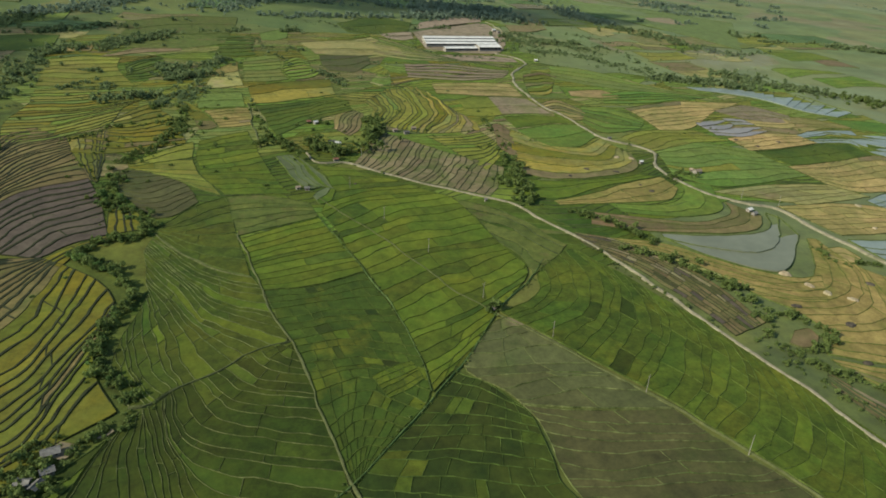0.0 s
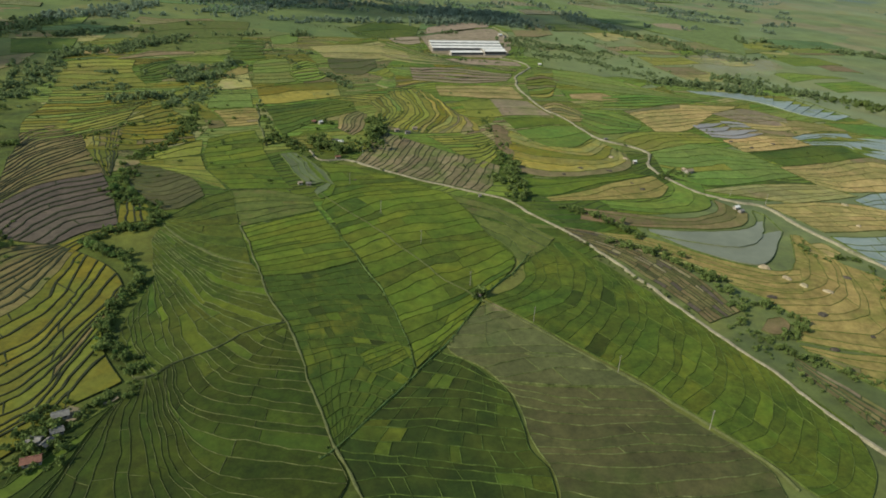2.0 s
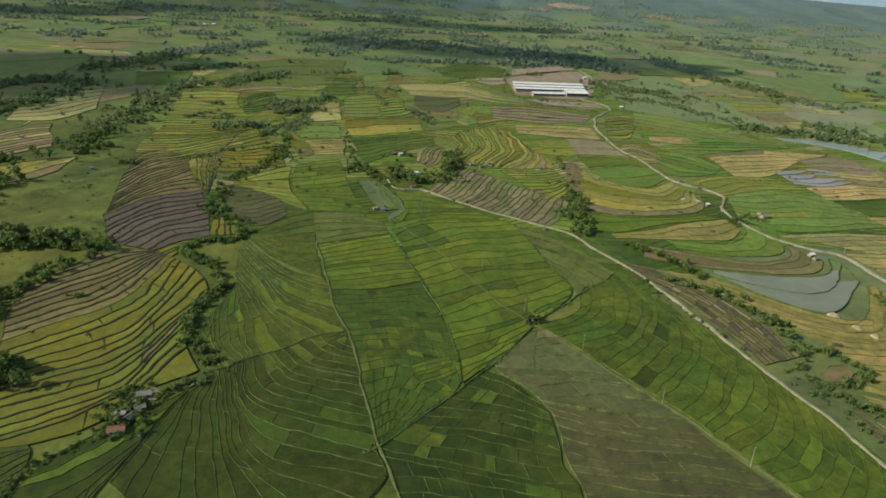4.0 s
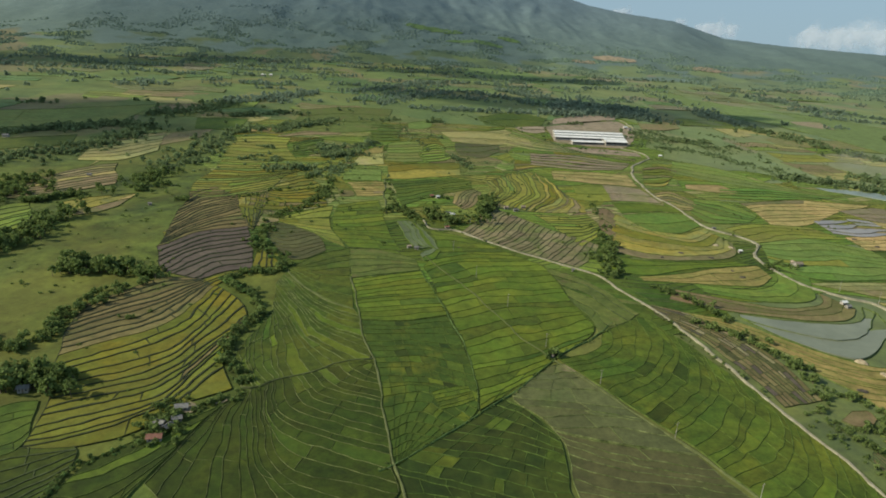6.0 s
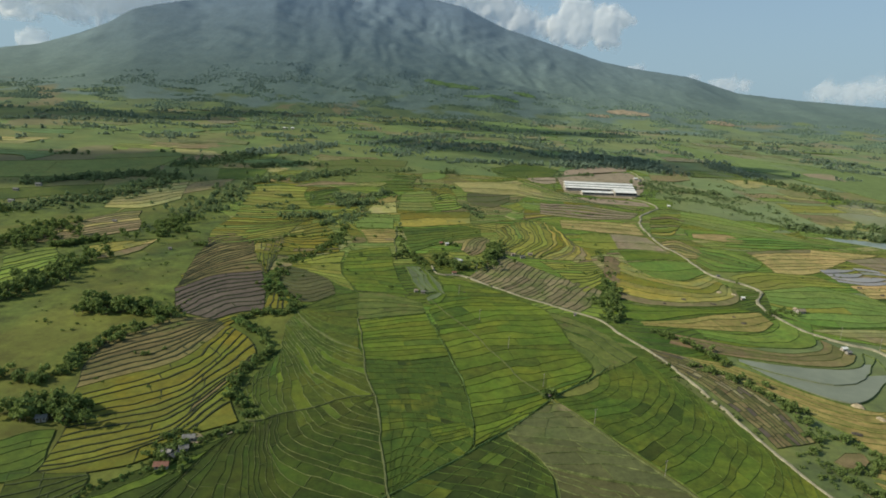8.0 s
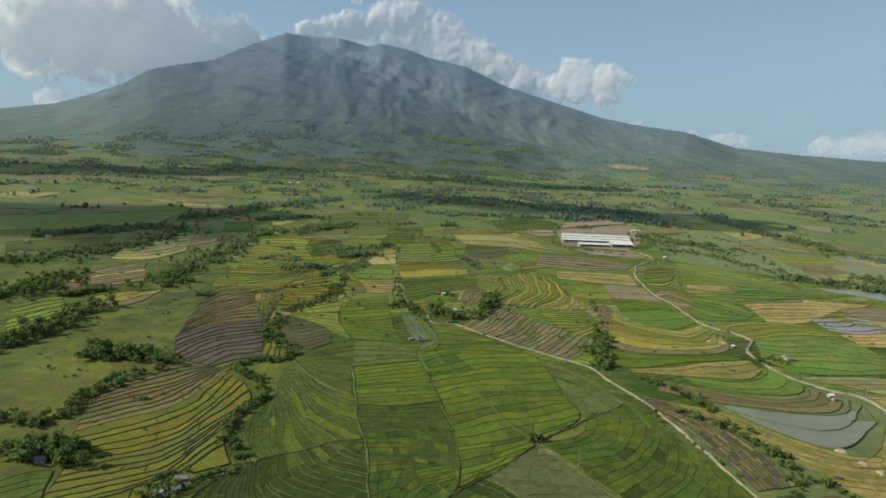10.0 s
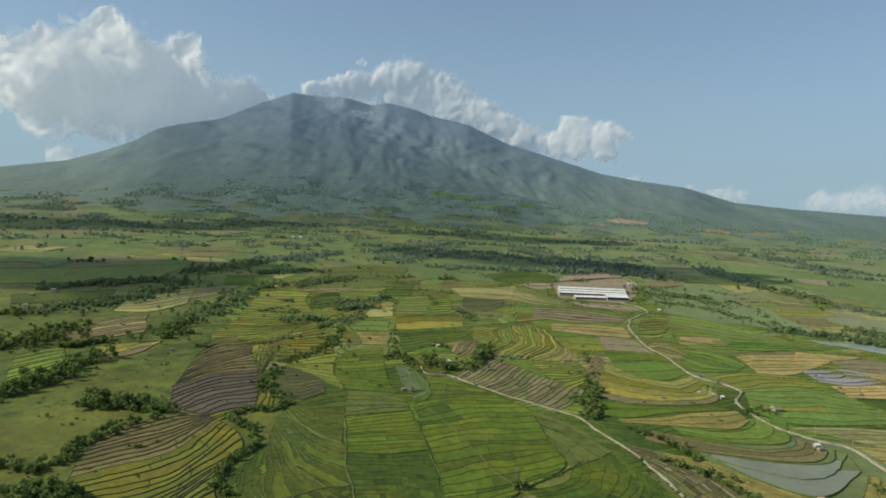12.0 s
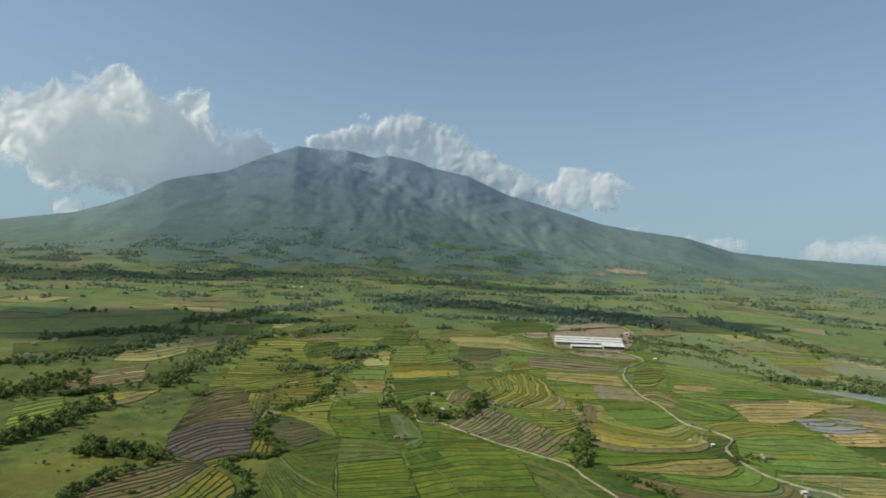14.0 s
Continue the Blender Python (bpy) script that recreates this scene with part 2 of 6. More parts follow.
def land(name, tones, cell, near, forest=None):
    """Open land: grass tones, with plots of several tones where the farmed plain begins (near, in metres north), and
    forest higher up. Distance haze is put into the colours.
    """
    m = surface(name, (0.056, 0.08, 0.013), (0.094, 0.12, 0.019), 50, 4, vary=0.0, third=(0.042, 0.068, 0.016), third_at=0.55, mottle=0.5, patch=((0.104, 0.131, 0.024), 0.5))
    nt = m.node_tree
    nd, ln = nt.nodes, nt.links.new
    hsv = [n for n in nd if n.bl_idname == "ShaderNodeHueSaturation"][0]
    p = nd["Principled BSDF"]
    geo = [n for n in nd if n.bl_idname == "ShaderNodeNewGeometry"][0]
    warp = nd.new("ShaderNodeTexNoise")
    warp.inputs["Scale"].default_value = 1 / 150
    ln(geo.outputs["Position"], warp.inputs["Vector"])
    push = nd.new("ShaderNodeVectorMath")
    push.operation = "MULTIPLY_ADD"
    ln(warp.outputs["Color"], push.inputs[0])
    push.inputs[1].default_value = (160, 160, 0)
    ln(geo.outputs["Position"], push.inputs[2])
    flat = nd.new("ShaderNodeVectorMath")
    flat.operation = "MULTIPLY"
    ln(push.outputs[0], flat.inputs[0])
    flat.inputs[1].default_value = (1, 0.75, 0)
    vor = nd.new("ShaderNodeTexVoronoi")
    vor.inputs["Scale"].default_value = 1 / cell
    ln(flat.outputs[0], vor.inputs["Vector"])
    ramp = nd.new("ShaderNodeValToRGB")
    ramp.color_ramp.interpolation = "CONSTANT"
    el = ramp.color_ramp.elements
    for k, tone in enumerate(tones):
        e = el[k] if k < 2 else el.new(k / len(tones))
        e.position, e.color = k / len(tones), (*tone, 1)
    sep = nd.new("ShaderNodeSeparateColor")
    ln(vor.outputs["Color"], sep.inputs[0])
    ln(sep.outputs[0], ramp.inputs[0])
    xyz = nd.new("ShaderNodeSeparateXYZ")
    ln(geo.outputs["Position"], xyz.inputs[0])
    far = nd.new("ShaderNodeMapRange")
    far.inputs[1].default_value, far.inputs[2].default_value = near, near + 350
    far.inputs[4].default_value = 0.62
    ln(xyz.outputs["Y"], far.inputs[0])
    # the brighter, hazier right side put into the ground colour, paler towards +x
    haze_mix, east = nd.new("ShaderNodeMix"), nd.new("ShaderNodeMapRange")
    haze_mix.data_type = "RGBA"
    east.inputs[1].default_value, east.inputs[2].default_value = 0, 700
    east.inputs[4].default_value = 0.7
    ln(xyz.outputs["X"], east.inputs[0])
    ln(east.outputs[0], haze_mix.inputs[0])
    ln(hsv.outputs[0], haze_mix.inputs[6])
    haze_mix.inputs[7].default_value = (0.222, 0.268, 0.15, 1)
    straw, wide, part_dry = nd.new("ShaderNodeMix"), nd.new("ShaderNodeTexNoise"), nd.new("ShaderNodeMapRange")
    straw.data_type = "RGBA"
    wide.inputs["Scale"].default_value = 1 / 130
    wide.inputs["Detail"].default_value = 5
    ln(flat.outputs[0], wide.inputs["Vector"])
    part_dry.inputs[1].default_value, part_dry.inputs[2].default_value = 0.47, 0.58
    part_dry.inputs[4].default_value = 0.24
    ln(wide.outputs[0], part_dry.inputs[0])
    ln(part_dry.outputs[0], straw.inputs[0])
    ln(haze_mix.outputs[2], straw.inputs[6])
    straw.inputs[7].default_value = (0.22, 0.178, 0.035, 1)
    mix = nd.new("ShaderNodeMix")
    mix.data_type = "RGBA"
    ln(far.outputs[0], mix.inputs[0])
    ln(straw.outputs[2], mix.inputs[6])
    ln(ramp.outputs[0], mix.inputs[7])
    out = mix.outputs[2]
    if forest:
        big = nd.new("ShaderNodeTexNoise")
        big.inputs["Scale"].default_value = 1 / 170
        big.inputs["Detail"].default_value = 6
        ln(geo.outputs["Position"], big.inputs["Vector"])
        high = nd.new("ShaderNodeMath")
        high.operation = "MULTIPLY_ADD"
        ln(big.outputs[0], high.inputs[0])
        high.inputs[1].default_value = 300
        ln(xyz.outputs["Z"], high.inputs[2])
        edge = nd.new("ShaderNodeMapRange")
        edge.inputs[1].default_value, edge.inputs[2].default_value = 312, 345
        ln(high.outputs[0], edge.inputs[0])
        tex = nd.new("ShaderNodeTexNoise")
        tex.inputs["Scale"].default_value = 1 / 20
        tex.inputs["Detail"].default_value = 8
        tex.inputs["Roughness"].default_value = 0.76
        ln(geo.outputs["Position"], tex.inputs["Vector"])
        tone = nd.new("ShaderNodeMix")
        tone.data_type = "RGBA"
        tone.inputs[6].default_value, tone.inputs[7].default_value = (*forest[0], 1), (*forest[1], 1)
        # distance haze painted into the forest tones, bluer with height
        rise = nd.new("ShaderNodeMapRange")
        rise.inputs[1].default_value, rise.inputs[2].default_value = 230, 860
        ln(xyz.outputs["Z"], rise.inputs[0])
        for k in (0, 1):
            haze_grade = nd.new("ShaderNodeMix")
            haze_grade.data_type = "RGBA"
            haze_grade.inputs[6].default_value, haze_grade.inputs[7].default_value = (*forest[2 + k], 1), (*forest[k], 1)
            ln(rise.outputs[0], haze_grade.inputs[0])
            ln(haze_grade.outputs[2], tone.inputs[6 + k])
        rng_ = nd.new("ShaderNodeMapRange")
        rng_.inputs[1].default_value, rng_.inputs[2].default_value = 0.25, 0.75
        ln(tex.outputs[0], rng_.inputs[0])
        ln(rng_.outputs[0], tone.inputs[0])
        m2 = nd.new("ShaderNodeMix")
        m2.data_type = "RGBA"
        ln(edge.outputs[0], m2.inputs[0])
        ln(out, m2.inputs[6])
        ln(tone.outputs[2], m2.inputs[7])
        out = m2.outputs[2]
        bump = [n for n in nd if n.bl_idname == "ShaderNodeBump"][0]
        bump.inputs["Distance"].default_value = 6
        bump.inputs["Strength"].default_value = 0.25
        ln(tex.outputs[0], bump.inputs["Height"])
    blotch, span, shade = nd.new("ShaderNodeTexNoise"), nd.new("ShaderNodeMapRange"), nd.new("ShaderNodeVectorMath")
    blotch.inputs["Scale"].default_value = 1 / 85
    blotch.inputs["Detail"].default_value = 8
    blotch.inputs["Roughness"].default_value = 0.68
    ln(geo.outputs["Position"], blotch.inputs["Vector"])
    span.inputs[1].default_value, span.inputs[2].default_value = 0.32, 0.68
    span.inputs[3].default_value, span.inputs[4].default_value = (0.9, 1.1) if forest else (0.76, 1.24)
    ln(blotch.outputs[0], span.inputs[0])
    shade.operation = "SCALE"
    ln(out, shade.inputs[0])
    ln(span.outputs[0], shade.inputs["Scale"])
    ln(shade.outputs[0], p.inputs["Base Color"])
    return m


# plot tones of the far plain, with distance haze mixed into the colour
PLAIN_TONES = [(0.122, 0.175, 0.06), (0.15, 0.185, 0.06), (0.098, 0.152, 0.056), (0.17, 0.176, 0.068), (0.125, 0.182, 0.058), (0.195, 0.17, 0.09),
               (0.145, 0.182, 0.06), (0.12, 0.17, 0.056)]
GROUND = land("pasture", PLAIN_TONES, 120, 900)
# the four forest tones hold the haze: two high up, two at the foot
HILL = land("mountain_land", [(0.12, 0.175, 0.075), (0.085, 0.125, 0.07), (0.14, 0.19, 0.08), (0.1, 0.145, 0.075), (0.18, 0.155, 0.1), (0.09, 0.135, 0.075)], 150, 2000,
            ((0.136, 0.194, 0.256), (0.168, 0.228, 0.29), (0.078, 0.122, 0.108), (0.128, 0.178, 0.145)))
ROAD = surface("road_gravel", (0.201, 0.186, 0.122), (0.319, 0.292, 0.201), 9, 1.0, vary=0.05, third=(0.149, 0.149, 0.0797), third_at=0.6)
TRACK = surface("grass_track", (0.07, 0.09, 0.03), (0.14, 0.15, 0.06), 6, 1.0, vary=0.05)
DITCH = surface("ditch_scrub", (0.0561, 0.101, 0.0314), (0.123, 0.191, 0.0561), 6, 1.0, vary=0.05)
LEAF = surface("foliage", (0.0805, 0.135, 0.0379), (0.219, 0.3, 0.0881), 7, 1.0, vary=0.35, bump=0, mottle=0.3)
# paler copies of the foliage for farther trees: haze put into the leaf colour
MID_HAZE_LEAF = surface("grove_foliage_hazed", (0.131, 0.188, 0.0826), (0.268, 0.339, 0.152), 20, 2, vary=0.0, bump=0, mottle=0.3)
FAR_HAZE_LEAF = surface("hill_foliage_hazed", (0.188, 0.258, 0.18), (0.282, 0.353, 0.25), 60, 6, vary=0.0, bump=0, mottle=0.2)


def let_through(m, share):
    """Leaves that glow a little against the light."""
    nd, ln = m.node_tree.nodes, m.node_tree.links.new
    p = nd["Principled BSDF"]
    tra, mix = nd.new("ShaderNodeBsdfTranslucent"), nd.new("ShaderNodeMixShader")
    ln(p.inputs["Base Color"].links[0].from_socket, tra.inputs["Color"])
    mix.inputs[0].default_value = share
    ln(p.outputs[0], mix.inputs[1])
    ln(tra.outputs[0], mix.inputs[2])
    ln(mix.outputs[0], nd["Material Output"].inputs["Surface"])


let_through(LEAF, 0.4)
let_through(MID_HAZE_LEAF, 0.45)
let_through(FAR_HAZE_LEAF, 0.5)
BARK = surface("bark", (0.08, 0.06, 0.045), (0.16, 0.13, 0.1), 1, 0.3, vary=0.2)
CLOUD = surface("cloud", (0.85, 0.85, 0.86), (0.92, 0.92, 0.92), 200, 40, rough=1.0, bump=0, vary=0.0, spec=0.0, mottle=0.0)
WHITE_ROOF = surface("white_sheet_roof", (0.682, 0.674, 0.634), (0.836, 0.824, 0.772), 8, 1.0, rough=0.5, bump=0.05, vary=0.08, mottle=0.1)
WHITE_WALL = surface("pale_wall", (0.24, 0.22, 0.19), (0.4, 0.37, 0.32), 3, 0.5, vary=0.2)


# ---- ground ----
def lie(x, y):
    """The height of the land."""
    a, b = 0.45 * math.tanh(x / 450), min(max(y / 1000, 0.25), 1.25)
    return -22.5 + 8 * a + 19.3 * b + 22.3 * b * b + 70 * max(y / 1000 - 1.25, 0)


def mesh_object(name, verts, faces, material, parent=None, smooth=False):
    me = bpy.data.meshes.new(name)
    me.from_pydata(verts, [], faces)
    me.materials.append(material)
    if smooth:
        me.shade_smooth()
    me.update()
    ob = new(name, me)
    ob.parent = parent
    return ob


def part(name, bm, material, parent, label=""):
    """Links a bmesh as one mesh object under a thing or a part."""
    me = bpy.data.meshes.new(name)
    bm.to_mesh(me)
    bm.free()
    me.materials.append(material)
    ob = new(name, me)
    ob.parent = parent
    return tagged(ob, label)


def build_ground():
    radii = [0.0] + [60 * 1.035 ** k for k in range(128)]
    radii = [r for r in radii if r < 4750] + [4750]
    turns = 240
    verts, faces = [(0, 0, lie(0, 0))], []
    for r in radii[1:]:
        for k in range(turns):
            a = 2 * math.pi * k / turns
            x, y = r * math.cos(a), r * math.sin(a)
            rough = noise.noise((x / 90, y / 90, 3)) * min(1.0, r / 3000) * 6
            verts.append((x, y, lie(x, y) + (rough - 0.4 if r > 1500 else 0.1)))
    for k in range(turns):
        faces.append((0, 1 + k, 1 + (k + 1) % turns))
    for i in range(len(radii) - 2):
        for k in range(turns):
            a, b = 1 + i * turns + k, 1 + i * turns + (k + 1) % turns
            faces.append((a, a + turns, b + turns, b))
    g = mesh_object("ground", verts, faces, GROUND, smooth=True)
    tagged(g, "rolling pasture and farmland, olive green with drier patches", "ground", kind="structure")


build_ground()

# elevation of the mountain's skyline over eye level, by the turn to the right, in degrees
SKYLINE = [(-60, 1.0), (-50, 1.3), (-42, 1.8), (-35.3, 2.31), (-33.6, 2.69), (-30.6, 3.31), (-27.9, 4.37), (-25.9, 5.36), (-24.3, 6.46),
           (-22.6, 7.02), (-19.4, 7.81), (-16.2, 9.45), (-13.6, 10.58), (-11.4, 10.49), (-8.9, 10.54), (-6.6, 10.06), (-5.5, 10.38),
           (-2.9, 9.99), (-1.4, 9.47), (2.0, 8.87), (5.7, 7.34), (9.8, 6.22), (13.9, 5.03), (16.8, 4.52), (20.9, 4.05), (24.9, 2.89),
           (29.0, 2.52), (32.8, 2.29), (35.2, 2.16), (42, 1.8), (50, 1.3), (60, 1.0)]
CREST, FOOT = 4450.0, 2650.0
PEAK = (-700.0, 4400.0)  # where the ravines come together


def skyline(turn):
    for (a, u), (b, v) in zip(SKYLINE, SKYLINE[1:]):
        if a <= turn <= b:
            s = (turn - a) / (b - a)
            return u + (v - u) * s
    return 1.0


def slope(turn, s):
    """The place on the mountain by its turn and its share s of the way from foot to crest."""
    top = 168 + CREST * math.tan(radians(skyline(turn)))
    d = FOOT + (CREST - FOOT) * s
    x, y = d * math.sin(radians(turn)), d * math.cos(radians(turn))
    if s > 1:
        return x, y, top - (s - 1) * 4000
    base = FOOT + (CREST - FOOT) * s
    z0 = min(lie(x, y), 190) - 6 * (1 - min(1, s * 8)) * 3
    rise = 0.12 * s + 0.88 * s ** 2.3
    z = z0 * (1 - rise) + top * rise
    bulk = min(1, s * 1.6) * min(1, (1 - s) * 7 + 0.06) * (0.25 + 0.75 * min(1.0, (top - 168) / 450))
    dx, dy = x - PEAK[0], PEAK[1] - y
    run = math.hypot(dx, dy)
    way = math.atan2(dx, dy) + 0.10 * noise.noise((x / 420, y / 420, 2)) + 0.03 * noise.noise((x / 130, y / 130, 8))
    wide = min(1.0, 0.15 + run / 1300)
    wx, wy = x + 120 * noise.noise((x / 380, y / 380, 12)), y + 120 * noise.noise((x / 380, y / 380, 18))
    ridge = 26 * wide * (0.3 - math.sqrt(noise.noise((way * 4.5, run / 1100, 4)) ** 2 + 0.004))
    ridge += 44 * (0.3 - math.sqrt(noise.noise((wx / 330, wy / 1000, 3)) ** 2 + 0.004))
    ridge += 15 * (0.3 - math.sqrt(noise.noise((wx / 150, wy / 420, 9)) ** 2 + 0.003))
    ridge += 8 * (0.3 - abs(noise.noise((wx / 70, wy / 150, 11)))) + 3 * noise.noise((x / 42, y / 42, 1))
    ridge *= 0.4 + 0.6 * min(1.0, max(0.0, (turn + 17) / 9))  # the western flank is smooth
    ridge *= 1 + 0.45 * math.exp(-((turn + 1) / 8) ** 2)
    return x, y, z + ridge * bulk + 2.5 * noise.noise((x / 17, y / 17, 5)) * min(1, s * 3)


def build_mountain():
    rows, cols = 150, 520
    verts, faces = [], []
    for j in range(cols + 1):
        for i in range(rows + 1):
            verts.append(slope(-60 + 120 * j / cols, i / rows * 1.06))
    for j in range(cols):
        for i in range(rows):
            a = j * (rows + 1) + i
            faces.append((a, a + rows + 1, a + rows + 2, a + 1))
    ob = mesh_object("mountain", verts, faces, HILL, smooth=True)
    tagged(ob, "forested volcano with ravines, distance haze painted into its blue-grey slopes", "mountain", kind="structure")


build_mountain()


def forest_material():
    """Tree crowns of the mountain forest: each crown its own shade, with haze painted in, bluer high up."""
    m = bpy.data.materials.new("mountain_forest")
    m.use_nodes = True
    nd, ln = m.node_tree.nodes, m.node_tree.links.new
    p = nd["Principled BSDF"]
    p.inputs["Roughness"].default_value = 0.9
    p.inputs["Specular IOR Level"].default_value = 0.1
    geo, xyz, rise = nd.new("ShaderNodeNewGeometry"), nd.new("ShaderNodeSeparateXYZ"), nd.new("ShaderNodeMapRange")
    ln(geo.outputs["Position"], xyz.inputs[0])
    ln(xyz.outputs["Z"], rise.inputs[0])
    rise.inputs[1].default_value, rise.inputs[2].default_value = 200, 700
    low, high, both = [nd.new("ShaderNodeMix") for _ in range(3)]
    # crown tones with haze in the colour, stronger in the high pair
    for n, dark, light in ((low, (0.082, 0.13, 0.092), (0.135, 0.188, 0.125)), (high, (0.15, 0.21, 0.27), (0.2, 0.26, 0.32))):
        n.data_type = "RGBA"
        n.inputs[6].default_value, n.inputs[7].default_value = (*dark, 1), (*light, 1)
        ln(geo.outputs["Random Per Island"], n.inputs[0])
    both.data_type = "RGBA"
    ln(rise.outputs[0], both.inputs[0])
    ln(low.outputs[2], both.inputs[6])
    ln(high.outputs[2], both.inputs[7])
    big, span, tint = nd.new("ShaderNodeTexNoise"), nd.new("ShaderNodeMapRange"), nd.new("ShaderNodeVectorMath")
    big.inputs["Scale"].default_value = 1 / 160
    big.inputs["Detail"].default_value = 5
    ln(geo.outputs["Position"], big.inputs["Vector"])
    span.inputs[1].default_value, span.inputs[2].default_value = 0.35, 0.65
    span.inputs[3].default_value, span.inputs[4].default_value = 0.84, 1.14
    ln(big.outputs[0], span.inputs[0])
    tint.operation = "SCALE"
    ln(both.outputs[2], tint.inputs[0])
    ln(span.outputs[0], tint.inputs["Scale"])
    ln(tint.outputs[0], p.inputs["Base Color"])
    return m


def build_forest():
    """The woods of the lower slopes: domed crowns of uneven size in groves, with meadows between them."""
    r = random.Random(77)
    places, sizes = [], []
    while len(places) < 16000:
        turn, s = r.uniform(-40, 40), r.uniform(0.02, 0.5)
        x, y, z = slope(turn, s)
        woods = noise.noise((x / 190, y / 110, 3)) + 0.45 * noise.noise((x / 60, y / 45, 7))
        if woods < 0.22 - 0.5 * s or r.random() < (s - 0.25) * 3:
            continue
        places.append((x, y, z - 0.6))
        sizes.append(r.uniform(2.2, 4.6))
    crown = []
    for ring, (rad, up) in enumerate(((1.0, -0.5), (0.85, 0.6))):
        for k in range(5):
            a = 1.2566 * k + ring * 0.6
            crown.append((rad * math.cos(a), rad * math.sin(a), up))
    crown = np.array(crown + [(0, 0, 1.25)])
    n, c = len(places), len(crown)
    gen = np.random.RandomState(9)
    jitter = 1 + 0.22 * gen.uniform(-1, 1, (n, c, 3))
    verts = np.array(places)[:, None, :] + crown[None] * jitter * np.array(sizes)[:, None, None]
    faces = []
    for k in range(5):
        q = (k + 1) % 5
        faces += [(k, q, 5 + q), (k, 5 + q, 5 + k), (5 + k, 5 + q, 10)]
    faces = (np.array(faces)[None] + (np.arange(n) * c)[:, None, None]).reshape(-1, 3)
    me = bpy.data.meshes.new("crown")
    me.vertices.add(n * c)
    me.vertices.foreach_set("co", verts.reshape(-1))
    me.loops.add(len(faces) * 3)
    me.loops.foreach_set("vertex_index", faces.reshape(-1))
    me.polygons.add(len(faces))
    me.polygons.foreach_set("loop_start", np.arange(0, len(faces) * 3, 3))
    me.update(calc_edges=True)
    me.shade_smooth()
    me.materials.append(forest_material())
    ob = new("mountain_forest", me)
    tagged(ob, "woods in groves over the mountain's lower slopes, blue-green with painted haze", "forest", kind="stuff")


build_forest()


# ---- fields ----
def stray(x, y):
    """The small bends that all lines of the land share."""
    far = min(max((y - 600) / 300, 0), 1)
    a = (2.2 + 4.5 * far) * noise.noise((x / 75, y / 75, 31)) + (1.5 + 1.5 * far) * noise.noise((x / 24, y / 24, 37)) + 0.8 * noise.noise((x / 8, y / 8, 33))
    b = (2.2 + 4.5 * far) * noise.noise((x / 75, y / 75, 41)) + (1.5 + 1.5 * far) * noise.noise((x / 24, y / 24, 47)) + 0.8 * noise.noise((x / 8, y / 8, 43))
    return np.array((a, b))


def smooth_line(pts, count):
    """Points at even steps along a smooth line through pts."""
    p = np.array(pts, float)
    if len(p) > 2:
        e = np.vstack([2 * p[0] - p[1], p, 2 * p[-1] - p[-2]])
        fine = []
        for i in range(1, len(e) - 2):
            for t in np.linspace(0, 1, 12, endpoint=False):
                a, b, c, d = e[i - 1], e[i], e[i + 1], e[i + 2]
                fine.append(0.5 * (2 * b + (c - a) * t + (2 * a - 5 * b + 4 * c - d) * t * t + (3 * b - a - 3 * c + d) * t ** 3))
        p = np.array(fine + [p[-1]])
    run = np.concatenate([[0], np.cumsum(np.linalg.norm(np.diff(p, axis=0), axis=1))])
    at = np.linspace(0, run[-1], count)
    return np.c_[np.interp(at, run, p[:, 0]), np.interp(at, run, p[:, 1])]


def ridge_faces(verts, faces, line, heights, wide, high, deep=1.2):
    """Adds a bank with sloping sides along a line."""
    d = np.gradient(line, axis=0)
    d /= np.maximum(np.linalg.norm(d, axis=1, keepdims=True), 1e-6)
    side = np.c_[-d[:, 1], d[:, 0]]
    start = len(verts)
    for (x, y), (sx, sy), z in zip(line, side, heights):
        w = wide * max(0.3, 0.8 + 0.6 * noise.noise((x / 6, y / 6, 0)) + 0.5 * noise.noise((x / 23, y / 23, 5)))
        for off, up in ((-w, -deep), (-w * 0.45, high), (w * 0.45, high), (w, -deep)):
            verts.append((x + sx * off, y + sy * off, z + up))
    for i in range(len(line) - 1):
        for k in range(3):
            a = start + i * 4 + k
            faces.append((a, a + 4, a + 5, a + 1))


